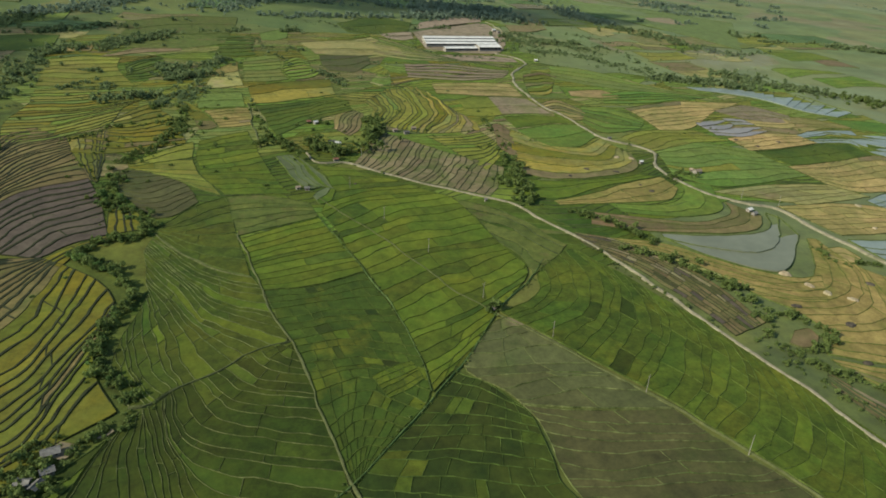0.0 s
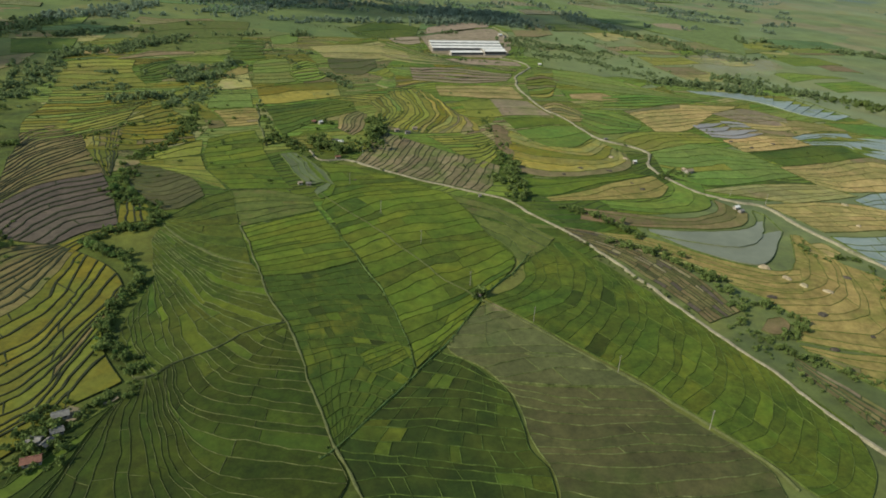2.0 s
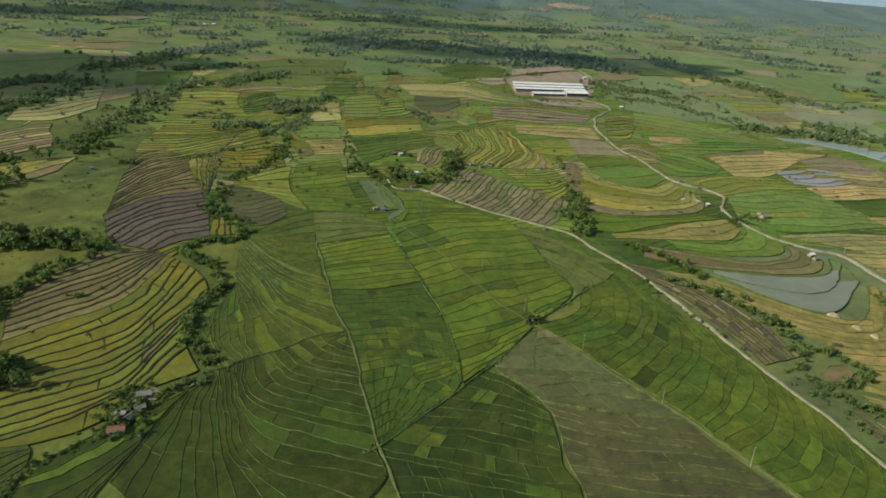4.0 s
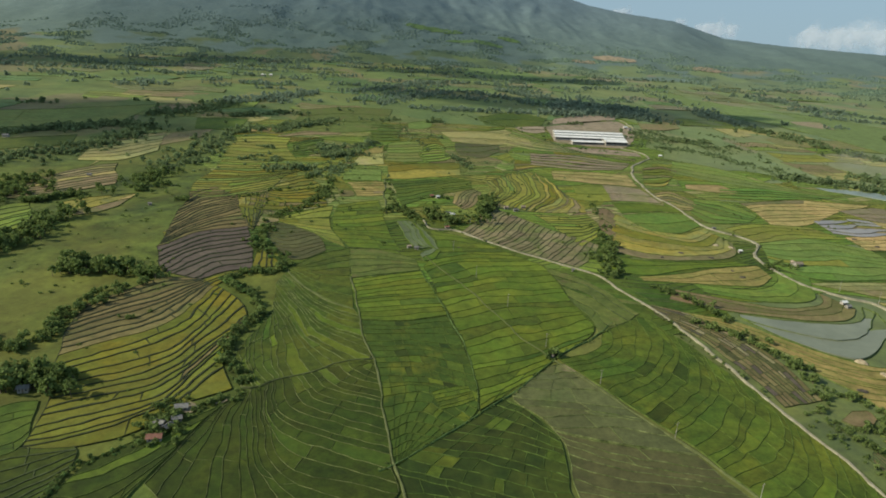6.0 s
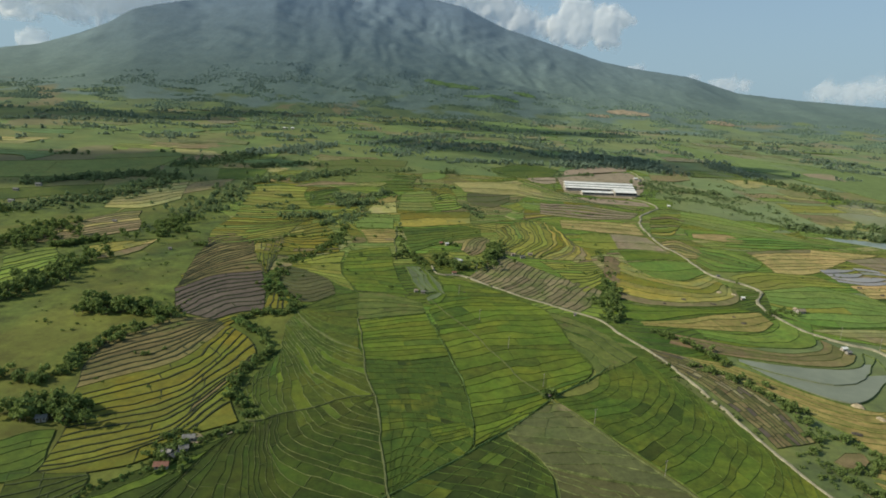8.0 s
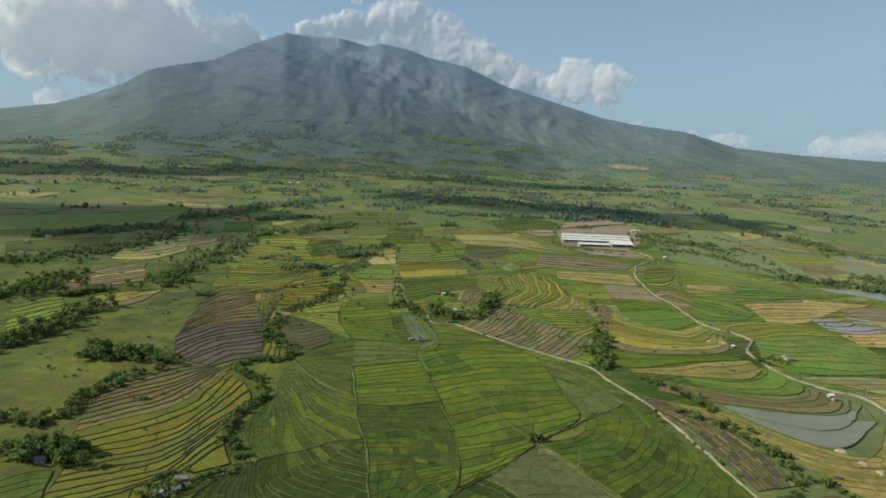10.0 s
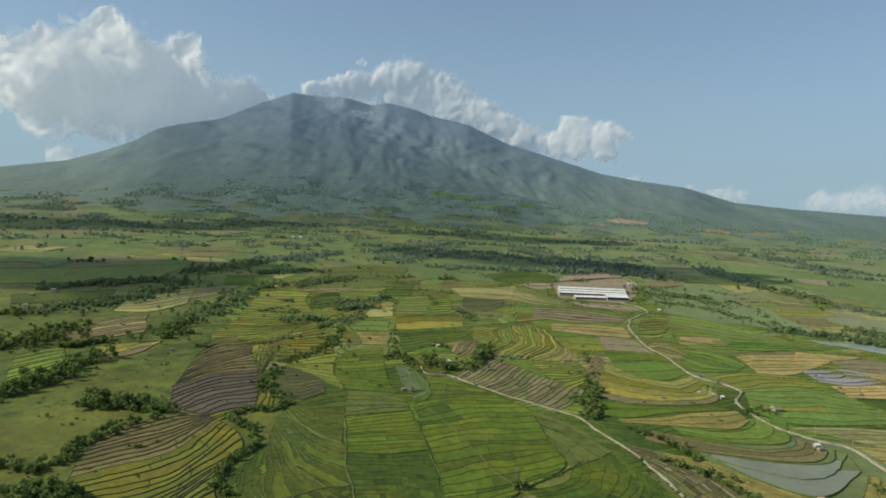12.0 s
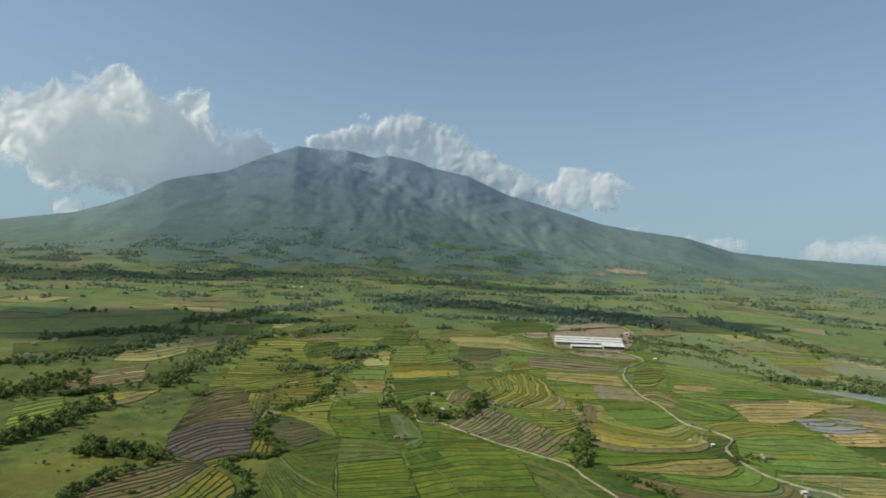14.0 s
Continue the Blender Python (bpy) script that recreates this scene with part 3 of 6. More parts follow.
WORDS = {
    "rice": "green rice", "rice_light": "light green rice", "rice_dark": "dark green rice",
    "rice_vivid": "vivid green rice", "rice_olive": "olive ripening rice", "rice_patchy": "patchy green rice",
    "rice_lime": "lime green rice", "rice_ripe": "ripe yellow rice", "rice_ripening": "yellow-green ripening rice",
    "rice_gold": "golden ripe rice", "stubble": "pale tan stubble", "stubble_gold": "golden stubble",
    "stubble_brown": "brownish harvested stubble", "fallow": "olive fallow land", "fallow_brown": "brown fallow land",
    "fallow_mauve": "mauve-brown fallow terraces", "grass_olive": "olive grass", "mud_dark": "dark ploughed mud",
    "mud_brown": "brown puddled mud", "mud_purple": "purple-brown ploughed mud", "mud_olive": "olive-brown wet mud",
    "bare_earth": "bare tan earth", "stubble_dark": "dark brown harvested stubble", "stubble_ochre": "golden-brown harvested stubble", "rice_fresh": "fresh green rice", "hazed_green": "haze-tinted distant green crop",
    "hazed_lime": "haze-tinted distant pale green crop", "hazed_olive": "haze-tinted distant olive grass", "hazed_tan": "haze-tinted distant tan stubble", "pond_water": "still grey-green water", "flooded_grey": "grey shallow water",
    "rice_mid": "green rice", "rice_rich": "rich green rice", "rice_verdant": "bright green rice", "fallow_green": "olive-green fallow grass",
    "flooded_blue": "blue-grey shallow water", "flooded_green": "greenish shallow water",
}
KIN = {
    RICE_FRESH: [RICE, RICE_MID, RICE_VERDANT], RICE_PATCHY: [RICE, RICE_FRESH, RICE_DARK, RICE_MID], RICE_MID: [RICE_FRESH, RICE], RICE_DEEP: [RICE, RICE_MID],
    FALLOW_BROWN: [MUD_PURPLE, STUBBLE_BROWN, MUD_DARK, MUD_BROWN], RICE_VERDANT: [RICE_FRESH, RICE, RICE_DEEP], RICE_DARK: [RICE, RICE_MID], MUD_OLIVE: [FALLOW_GREEN, FALLOW_MAUVE, FALLOW_GREEN],  # the other stages of growth that turn up among the plots of a field
    LIME: [RICE_VIVID, RIPE_GREEN, RICE_LIGHT], RIPE: [STUBBLE_DARK, RIPE_GOLD], WATER_GREEN: [RICE_FRESH],
    RIPE_GOLD: [RIPE, STUBBLE_BROWN, RIPE], STUBBLE_OCHRE: [STUBBLE_BROWN, FALLOW], STUBBLE_GOLD: [STUBBLE, STUBBLE_BROWN], STUBBLE: [STUBBLE_GOLD, STUBBLE_BROWN, FALLOW],
    FALLOW: [STUBBLE_BROWN, GRASS_OLIVE, RICE_OLIVE], RICE_LIGHT: [RICE_FRESH],
    GRASS_OLIVE: [FALLOW, RICE_OLIVE], RICE_OLIVE: [FALLOW, GRASS_OLIVE],
    RIPE_GREEN: [RICE_LIGHT, RIPE, GRASS_OLIVE], STUBBLE_BROWN: [FALLOW, STUBBLE, GRASS_OLIVE],
}
DARK_BANKS = (BUND_DARK, BUND_SHADED)
rng = random.Random(5)


def field(guides, strips, cuts, material, bank, wide, lift=0.0, mix=None):
    """A field of terraces between guide lines: strips of paddies at their own levels, with banks between them."""
    mean_y = sum(p[1] for g in guides for p in g) / sum(len(g) for g in guides)
    mean_x = sum(p[0] for g in guides for p in g) / sum(len(g) for g in guides)
    if mean_y > 620 and mean_x < 150 and strips > 3 and lift == 0:
        strips = int(strips * 1.3)
    wet = material.name in ("pond_water", "flooded_grey", "flooded_blue")
    lengths = [np.linalg.norm(np.diff(np.array(g, float), axis=0), axis=1).sum() for g in guides]
    count = int(min(60, max(9, max(lengths) / 5)))
    lines = [smooth_line(g, count) for g in guides]
    gaps = [np.linalg.norm(b - a, axis=1).mean() for a, b in zip(lines, lines[1:])]
    marks = np.concatenate([[0], np.cumsum(gaps)]) / sum(gaps)
    spacing = sum(gaps) / strips

    def between(s):
        k = min(int(np.searchsorted(marks, s, side="right")) - 1, len(lines) - 2)
        f = (s - marks[k]) / (marks[k + 1] - marks[k])
        if len(lines) > 2:
            a = lines[max(k - 1, 0)] if k > 0 else 2 * lines[0] - lines[1]
            d = lines[k + 2] if k + 2 < len(lines) else 2 * lines[-1] - lines[-2]
            b, c = lines[k], lines[k + 1]
            cubic = 0.5 * (2 * b + (c - a) * f + (2 * a - 5 * b + 4 * c - d) * f * f + (3 * b - a - 3 * c + d) * f ** 3)
            return 0.5 * cubic + 0.5 * (b * (1 - f) + c * f)
        return lines[0] * (1 - f) + lines[1] * f

    rows = []
    for i in range(strips + 1):
        s = i / strips
        if 0 < i < strips:
            s += rng.uniform(-0.18, 0.18) / strips
        row = between(s)
        if 0 < i < strips:
            nxt = between(min(1, s + 0.02))
            across = nxt - row
            across /= np.maximum(np.linalg.norm(across, axis=1, keepdims=True), 1e-6)
            wob = np.array([noise.noise((x / 40, y / 40, i * 0.35)) * 1.3 + noise.noise((x / 9, y / 9, i)) * 0.4 for x, y in row])
            row = row + across * (wob * min(spacing * 0.42, 5.0))[:, None]
        rows.append(row + np.array([stray(x, y) for x, y in row]))
    near = mean_y < 660
    wide *= (1.2 if near else 0.8) if bank in DARK_BANKS else 0.42 if near or mean_x > 150 else 0.6
    root = new("field")
    mid = rows[len(rows) // 2][count // 2]
    root.location = (mid[0], mid[1], lie(*mid))
    ox, oy, oz = root.location
    tagged(root, WORDS[material.name] + " in terraced plots edged by earth banks", "field", group="fields of the plain")
    bv, bf = [], []
    flat = min(1.0, 16 / spacing) * (1.0 if lift == 0 else 0.3) * (1.0 if wet or bank in DARK_BANKS else 0.2 if bank in (BUND_GREEN, BUND_PALE) else 0.45)
    for i, row in enumerate(rows):
        z = np.array([lie(x, y) for x, y in row]) + 0.75 + lift
        rim = bank in DARK_BANKS and i in (0, strips)
        ridge_faces(bv, bf, row - [ox, oy], z - oz - (0.25 if rim else 0), wide * (0.4 if rim else 1.0), 0.25)
    for end in (0, -1):
        line = np.array([r[end] for r in rows])
        line = smooth_line(line, max(4, strips * 2)) if len(line) > 2 else smooth_line(line, 6)
        ridge_faces(bv, bf, line - [ox, oy], np.array([lie(x, y) for x, y in line]) + 0.75 + lift - oz, wide * (0.3 if bank in DARK_BANKS else 0.6), 0.1)
    for i in range(strips):
        a, b = rows[i], rows[i + 1]
        pieces = max(1, int(round(cuts + rng.uniform(-0.6, 0.6) * (cuts > 1))))
        at = [0.0] + sorted(min(0.97, max(0.03, (k + rng.uniform(-0.3, 0.3)) / pieces)) for k in range(1, pieces)) + [1.0]
        for u0, u1 in zip(at, at[1:]):
            n = max(3, int((u1 - u0) * count) + 2)
            us = np.linspace(u0, u1, n) * (count - 1)
            ia = np.arange(count)
            pa = np.c_[np.interp(us, ia, a[:, 0]), np.interp(us, ia, a[:, 1])]
            pb = np.c_[np.interp(us, ia, b[:, 0]), np.interp(us, ia, b[:, 1])]
            mids = (pa + pb) / 2
            y0 = mids[:, 1].mean()
            zm = np.array([lie(x, y) for x, y in mids])
            zflat = zm.mean()
            verts, faces = [], []
            cross = (0.0, 0.5, 1.0)
            for j in range(n):
                for f in cross:
                    x, y = pa[j] * (1 - f) + pb[j] * f
                    z = zm[j] * flat + lie(x, y) * (1 - flat)
                    if wet:
                        z = zflat * 0.8 + z * 0.2
                    verts.append((x - ox, y - oy, z + 0.7 + lift - oz))
            m = len(cross)
            for j in range(n - 1):
                for k in range(m - 1):
                    p = j * m + k
                    faces.append((p, p + 1, p + m + 1, p + m))
            rim = [k for k in range(m)] + [j * m + m - 1 for j in range(1, n)] + [(n - 1) * m + k for k in range(m - 2, -1, -1)] + [j * m for j in range(n - 2, 0, -1)]
            base = len(verts)
            for r in rim:
                x, y, z = verts[r]
                verts.append((x, y, z - 1.6))
            for k in range(len(rim)):
                q = (k + 1) % len(rim)
                faces.append((rim[q], rim[k], base + k, base + q))
            own = material
            if material in KIN and rng.random() < (mix or (0.09 if y0 < 620 else 0.2)):
                own = rng.choice(KIN[material])
            mesh_object("paddy", verts, faces, own, root)
            if u1 < 1.0:
                line = smooth_line([pa[-1], pb[-1]], 4) if spacing < 25 else smooth_line([pa[-1], pb[-1]], 10)
                zz = np.array([lie(x, y) for x, y in line]) + 0.75 + lift
                ridge_faces(bv, bf, line - [ox, oy], zz - oz, wide * (0.5 if bank in DARK_BANKS else 0.75), 0.2)
    mesh_object("bank", bv, bf, bank, root)


def strip_object(name, pts, wide, material, up, label, category):
    length = np.linalg.norm(np.diff(np.array(pts, float), axis=0), axis=1).sum()
    line = smooth_line(pts, int(length / 6) + 4)
    line = line + np.array([stray(x, y) for x, y in line])
    verts, faces = [], []
    ridge_faces(verts, faces, line, np.array([lie(x, y) for x, y in line]), wide * 0.95, up, 0.6)
    tagged(mesh_object(name, verts, faces, material), label, category, kind="structure")


def road(pts, wide):
    strip_object("road", pts, wide, ROAD, 1.45, "pale unpaved country road with worn gravel edges", "road")


def track(pts, wide):
    strip_object("track", pts, wide, TRACK, 1.25, "narrow earth and grass track between paddies", "track")


def ditch(pts, wide):
    for x, y in smooth_line(pts, int(len(pts) * 9)):
        plant(x + rng.uniform(-2, 2), y + rng.uniform(-2, 2), lie(x, y) + 0.5, 5, rng.uniform(0.1, 0.3), rng.uniform(0, 6.28))
    strip_object("ditch", pts, wide, DITCH, 1.15, "overgrown irrigation ditch with dark scrub", "ditch")


# ---- trees ----
def tree_mesh(seed, tall, broad, leaves, leaf, limbs=5):
    """Trunk and crown of a tree as bare vertex and face lists."""
    r = random.Random(seed)
    tv, tf = [], []
    segs, sides = (4, 6) if limbs > 2 else (1, 3)
    lean = (r.uniform(-0.1, 0.1), r.uniform(-0.1, 0.1))
    for i in range(segs + 1):
        h = tall * 0.62 * i / segs
        rad = 0.28 * (1 - 0.7 * i / segs)
        for k in range(sides):
            a = 2 * math.pi * k / sides
            tv.append((lean[0] * h + rad * math.cos(a), lean[1] * h + rad * math.sin(a), h - 0.4))
    for i in range(segs):
        for k in range(sides):
            a, b = i * sides + k, i * sides + (k + 1) % sides
            tf.append((a, b, b + sides, a + sides))
    clumps = []
    for k in range(13):
        a, u = r.uniform(0, 6.283), r.random()
        h = tall * (0.36 + 0.56 * u)
        reach = broad * (0.55 + 0.45 * math.sin(math.pi * min(1, u * 0.9 + 0.1))) * r.uniform(0.25, 0.8)
        clumps.append((reach * math.cos(a), reach * math.sin(a), h, broad * r.uniform(0.28, 0.5)))
    for cx, cy, cz, cr in clumps[:limbs]:
        base = len(tv)
        h0 = tall * 0.35
        for (x, y, z, rad) in ((lean[0] * h0, lean[1] * h0, h0, 0.12), (cx * 0.9, cy * 0.9, cz, 0.04)):
            for k in range(3):
                a = 2.094 * k
                tv.append((x + rad * math.cos(a), y + rad * math.sin(a), z))
        for k in range(3):
            q = (k + 1) % 3
            tf.append((base + k, base + q, base + 3 + q, base + 3 + k))
    cv, cf = [], []
    for k in range(leaves):
        cx, cy, cz, cr = clumps[k % len(clumps)]
        d = Vector((r.gauss(0, 1), r.gauss(0, 1), r.gauss(0, 1))).normalized()
        c = Vector((cx, cy, cz)) + Vector((d.x, d.y, d.z * 0.75)) * cr * r.uniform(0.6, 1.08)
        n = (d + Vector((r.uniform(-1, 1), r.uniform(-1, 1), r.uniform(-0.2, 1))) * 0.5).normalized()
        t = n.orthogonal().normalized()
        t = (t * math.cos(k) + n.cross(t) * math.sin(k))
        s = n.cross(t)
        a = leaf * r.uniform(0.6, 1.25)
        b = len(cv)
        for u, v in ((-1, -0.2), (0.1, -0.75), (1, 0.1), (0, 0.8)):
            cv.append(tuple(c + t * u * a + s * v * a - n * (u * u) * a * 0.25))
        cf += [(b, b + 1, b + 2), (b, b + 2, b + 3)]
    return (tv, tf), (cv, cf)


KINDS = [tree_mesh(11, 9.5, 4.6, 300, 0.75), tree_mesh(23, 8.0, 5.2, 300, 0.78), tree_mesh(37, 11.5, 4.2, 320, 0.75),
         tree_mesh(41, 6.5, 3.6, 230, 0.7), tree_mesh(59, 13.0, 5.6, 360, 0.8), tree_mesh(61, 4.2, 3.2, 180, 0.62)]
BUSHY_KINDS = [tree_mesh(211, 9.5, 4.7, 79, 1.23, 2), tree_mesh(223, 8.0, 5.2, 79, 1.28, 2), tree_mesh(237, 11.5, 4.3, 84, 1.23, 2),
               tree_mesh(241, 6.5, 3.7, 63, 1.12, 2), tree_mesh(259, 13.0, 5.6, 90, 1.34, 2), tree_mesh(261, 4.2, 3.2, 51, 1.02, 2)]
FAR_KINDS = [tree_mesh(111, 9.5, 4.8, 39, 1.79, 1), tree_mesh(123, 8.0, 5.2, 39, 1.85, 1), tree_mesh(137, 11.5, 4.4, 42, 1.79, 1),
             tree_mesh(141, 6.5, 3.8, 31, 1.62, 1), tree_mesh(159, 13.0, 5.6, 46, 1.92, 1), tree_mesh(161, 4.2, 3.3, 26, 1.44, 1)]
HILL_KINDS = [tree_mesh(311, 9.5, 4.8, 22, 2.32, 0), tree_mesh(323, 8.0, 5.2, 22, 2.38, 0), tree_mesh(337, 11.5, 4.4, 23, 2.32, 0),
              tree_mesh(341, 6.5, 3.8, 18, 2.07, 0), tree_mesh(359, 13.0, 5.6, 24, 2.44, 0), tree_mesh(361, 4.2, 3.3, 15, 1.83, 0)]
TREES = []
TREE_WORDS = ["round leafy green tree with a short trunk", "broad spreading dark green tree", "tall slender leafy green tree",
              "small bushy green tree", "large dense broadleaf tree", "low leafy green shrub"]


def make_trees():
    for (tv, tf), (cv, cf) in KINDS:
        root = new("tree")
        mesh_object("trunk", tv, tf, BARK, root)
        mesh_object("crown", cv, cf, LEAF, root)
        TREES.append(root)


make_trees()
USED = [0]
WOODS = [([], []), ([], [])]
MID_WOODS = [([], []), ([], [])]
HILL_WOODS = [([], []), ([], [])]


def belt(pts, wide, count, size):
    """Trees along a line: the near ones as things, the far ones gathered into the woods."""
    line = smooth_line(pts, 60)
    if line[:, 1].mean() > 690:
        wide, count, size = wide * 1.35, int(count * 2.6), size * 0.88
    for k in range(count):
        x, y = line[rng.randrange(60)] + np.array([rng.gauss(0, wide * 0.5), rng.gauss(0, wide * 0.5)])
        if y > 690 and noise.noise((x / 38, y / 38, 15)) < -0.12 and rng.random() < 0.75:
            x, y = x + rng.gauss(0, 28), y + rng.gauss(0, 12)
            if rng.random() < 0.6:
                continue
        kind = rng.choice((0, 1, 2, 3, 4, 5) if size > 0.75 else (0, 1, 3, 3, 5, 5))
        scale = size * rng.uniform(0.45, 1.25)
        turn = rng.uniform(0, 360)
        if y < 690 and USED[0] < 300:
            m = pose(x, y, lie(x, y), 0, 0, turn) @ Matrix.Scale(scale, 4)
            src = TREES[kind]
            if "placed" not in src:
                src["placed"] = 1
                src.matrix_basis = m
                tagged(src, TREE_WORDS[kind], "tree", group="trees of the plain")
            else:
                c = copy_thing(src, m)
                c.scale = (scale, scale, scale * rng.uniform(0.85, 1.15))
            USED[0] += 1
        else:
            plant(x, y, lie(x, y) - 0.3, kind, scale, turn)


def plant(x, y, z, kind, scale, turn):
    """Adds a tree to the woods."""
    ca, sa = math.cos(turn), math.sin(turn)
    z -= 2.2 * scale if y > 800 else 0.0
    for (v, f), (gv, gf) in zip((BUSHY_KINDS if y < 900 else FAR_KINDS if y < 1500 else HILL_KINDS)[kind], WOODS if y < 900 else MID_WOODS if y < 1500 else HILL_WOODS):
        b = len(gv)
        gv.extend((x + scale * (p[0] * ca - p[1] * sa), y + scale * (p[0] * sa + p[1] * ca), z + scale * p[2]) for p in v)
        gf.extend(tuple(i + b for i in q) for q in f)


# fields, lanes and tree belts
field([[(-260, 620), (-237, 665), (-196, 689)], [(-236, 569), (-219, 615), (-184, 641)], [(-201, 550), (-186, 569), (-167, 578)]], 10, 1.5, MUD_DARK, BUND_SHADED, 1.8)
field([[(-290, 803), (-284, 822), (-268, 833)], [(-278, 729), (-266, 772), (-235, 796)], [(-264, 651), (-250, 701), (-222, 755)], [(-260, 620), (-237, 665), (-196, 689)]], 16, 1.5, STUBBLE_DARK, BUND_SHADED, 2.3)
field([[(-233, 792), (-217, 738), (-195, 685)], [(-216, 799), (-205, 740), (-188, 677)], [(-202, 822), (-194, 750), (-189, 701)]], 6, 3, RIPE, BUND_SHADED, 1.25)
field([[(-264, 493), (-248, 523), (-229, 550), (-203, 552)], [(-256, 466), (-238, 490), (-216, 515), (-196, 548)], [(-251, 447), (-231, 467), (-213, 486), (-190, 544)], [(-244, 427), (-226, 446), (-207, 461), (-194, 487), (-184, 540)]], 9, 1.6, STUBBLE_DARK, BUND_SHADED, 1.6)
field([[(-244, 427), (-226, 446), (-207, 461), (-194, 487), (-184, 540)], [(-238, 410), (-217, 427), (-199, 448), (-184, 479), (-177, 533)], [(-231, 395), (-212, 408), (-190, 426), (-177, 452), (-167, 521)], [(-225, 381), (-204, 392), (-181, 411), (-169, 433), (-150, 492)], [(-221, 365), (-197, 377), (-176, 398), (-164, 423), (-151, 470)], [(-219, 353), (-195, 365), (-168, 383), (-161, 410), (-152, 447)], [(-218, 342), (-196, 351), (-175, 366), (-159, 384), (-146, 419)], [(-215, 340), (-192, 342), (-170, 354), (-157, 377), (-133, 394)]], 13, 2.4, RIPE, BUND_SHADED, 1.1, mix=0.07)
field([[(-200, 546), (-185, 565), (-166, 577)], [(-185, 537), (-176, 558), (-160, 574)]], 3, 2, RIPE, BUND_SHADED, 1.25)
field([[(-168, 578), (-171, 603), (-174, 626)], [(-145, 583), (-150, 603), (-156, 622)]], 4, 1.5, RIPE, BUND_SHADED, 1.25)
field([[(-135, 585), (-114, 616), (-92, 632)], [(-136, 578), (-113, 577), (-87, 587)], [(-137, 572), (-114, 535), (-78, 503)]], 7, 2, RICE_MID, BUND_GRASS, 0.8)
field([[(-137, 570), (-114, 533), (-95, 513), (-77, 501)], [(-140, 558), (-116, 515), (-92, 487), (-68, 473)], [(-141, 546), (-120, 506), (-98, 462), (-62, 432)], [(-135, 507), (-120, 470), (-106, 438), (-93, 414)], [(-133, 493), (-128, 466), (-121, 435), (-109, 406)], [(-138, 471), (-133, 438), (-123, 413), (-116, 402)], [(-141, 449), (-136, 429), (-127, 407), (-121, 397)], [(-142, 429), (-136, 412), (-129, 397)]], 22, 3.2, RICE_MID, BUND_PALE, 0.65)
field([[(-94, 631), (-64, 630), (-33, 611)], [(-82, 561), (-58, 571), (-29, 584)]], 5, 1.5, FALLOW_GREEN, BUND_GRASS, 0.7)
field([[(-60, 430), (-59, 429), (-59, 426)], [(-76, 425), (-69, 414), (-57, 405)], [(-90, 416), (-82, 401), (-69, 394), (-54, 389)], [(-98, 411), (-88, 393), (-72, 385), (-53, 379)], [(-105, 407), (-94, 383), (-75, 370), (-50, 361)], [(-112, 403), (-103, 376), (-84, 361), (-48, 345)], [(-115, 400), (-106, 366), (-88, 346), (-46, 330)], [(-117, 398), (-110, 364), (-92, 328), (-43, 312)], [(-121, 395), (-113, 358), (-101, 326), (-63, 288)], [(-124, 393), (-120, 360), (-112, 329), (-101, 292)], [(-127, 390), (-129, 362), (-126, 332), (-122, 298)], [(-130, 386), (-134, 358), (-135, 334), (-137, 301)], [(-133, 378), (-140, 363), (-145, 344), (-152, 317)]], 26, 3, RICE_DEEP, BUND_PALE, 0.42)
field([[(-81, 556), (-57, 568), (-29, 582)], [(-76, 516), (-47, 526), (-16, 535)], [(-72, 485), (-47, 484), (-11, 495)]], 11, 1.3, RICE_FRESH, BUND_GREEN, 0.6)
field([[(-72, 484), (-47, 483), (-11, 493)], [(-65, 455), (-38, 457), (-3, 453)], [(-59, 427), (-31, 428), (0, 417)], [(-55, 394), (-29, 398), (-1, 375)], [(-50, 364), (-33, 373), (-15, 360)], [(-47, 339), (-38, 346), (-31, 345)], [(-45, 331), (-42, 333), (-40, 335)]], 20, 8, RICE_PATCHY, BUND_GREEN, 0.6, mix=0.16)
field([[(-16, 694), (6, 682), (28, 664)], [(-10, 633), (13, 637), (51, 638)], [(-26, 592), (11, 613), (69, 615)], [(-19, 563), (27, 591), (81, 600)], [(-15, 527), (31, 554), (86, 559)], [(-8, 496), (36, 513), (88, 521)], [(-2, 458), (42, 481), (91, 502)], [(0, 424), (37, 442), (94, 477)], [(1, 398), (20, 409), (53, 433)], [(1, 377), (10, 385), (18, 392)]], 26, 2.6, RICE_FRESH, BUND_GREEN, 0.65, mix=0.2)
field([[(80, 603), (114, 565), (135, 506)], [(88, 559), (108, 536), (122, 493)], [(89, 518), (96, 495), (94, 470)]], 4, 1.5, FALLOW_GREEN, BUND_DARK, 0.35)
field([[(96, 470), (90, 455), (77, 443), (58, 435)], [(121, 493), (116, 464), (92, 431), (66, 420)], [(136, 499), (134, 460), (107, 419), (75, 401)], [(142, 481), (140, 443), (115, 404), (86, 381)], [(151, 460), (146, 422), (123, 386), (96, 365)], [(160, 429), (151, 391), (126, 361), (106, 347)], [(169, 399), (158, 363), (134, 337), (115, 325)], [(175, 370), (162, 335), (141, 313), (123, 307)], [(180, 340), (166, 307), (144, 289), (130, 287)], [(183, 316), (168, 286), (149, 270), (135, 270)], [(186, 294), (173, 270), (152, 254), (140, 255)]], 26, 4.5, RICE_VERDANT, BUND_GREEN, 0.6)
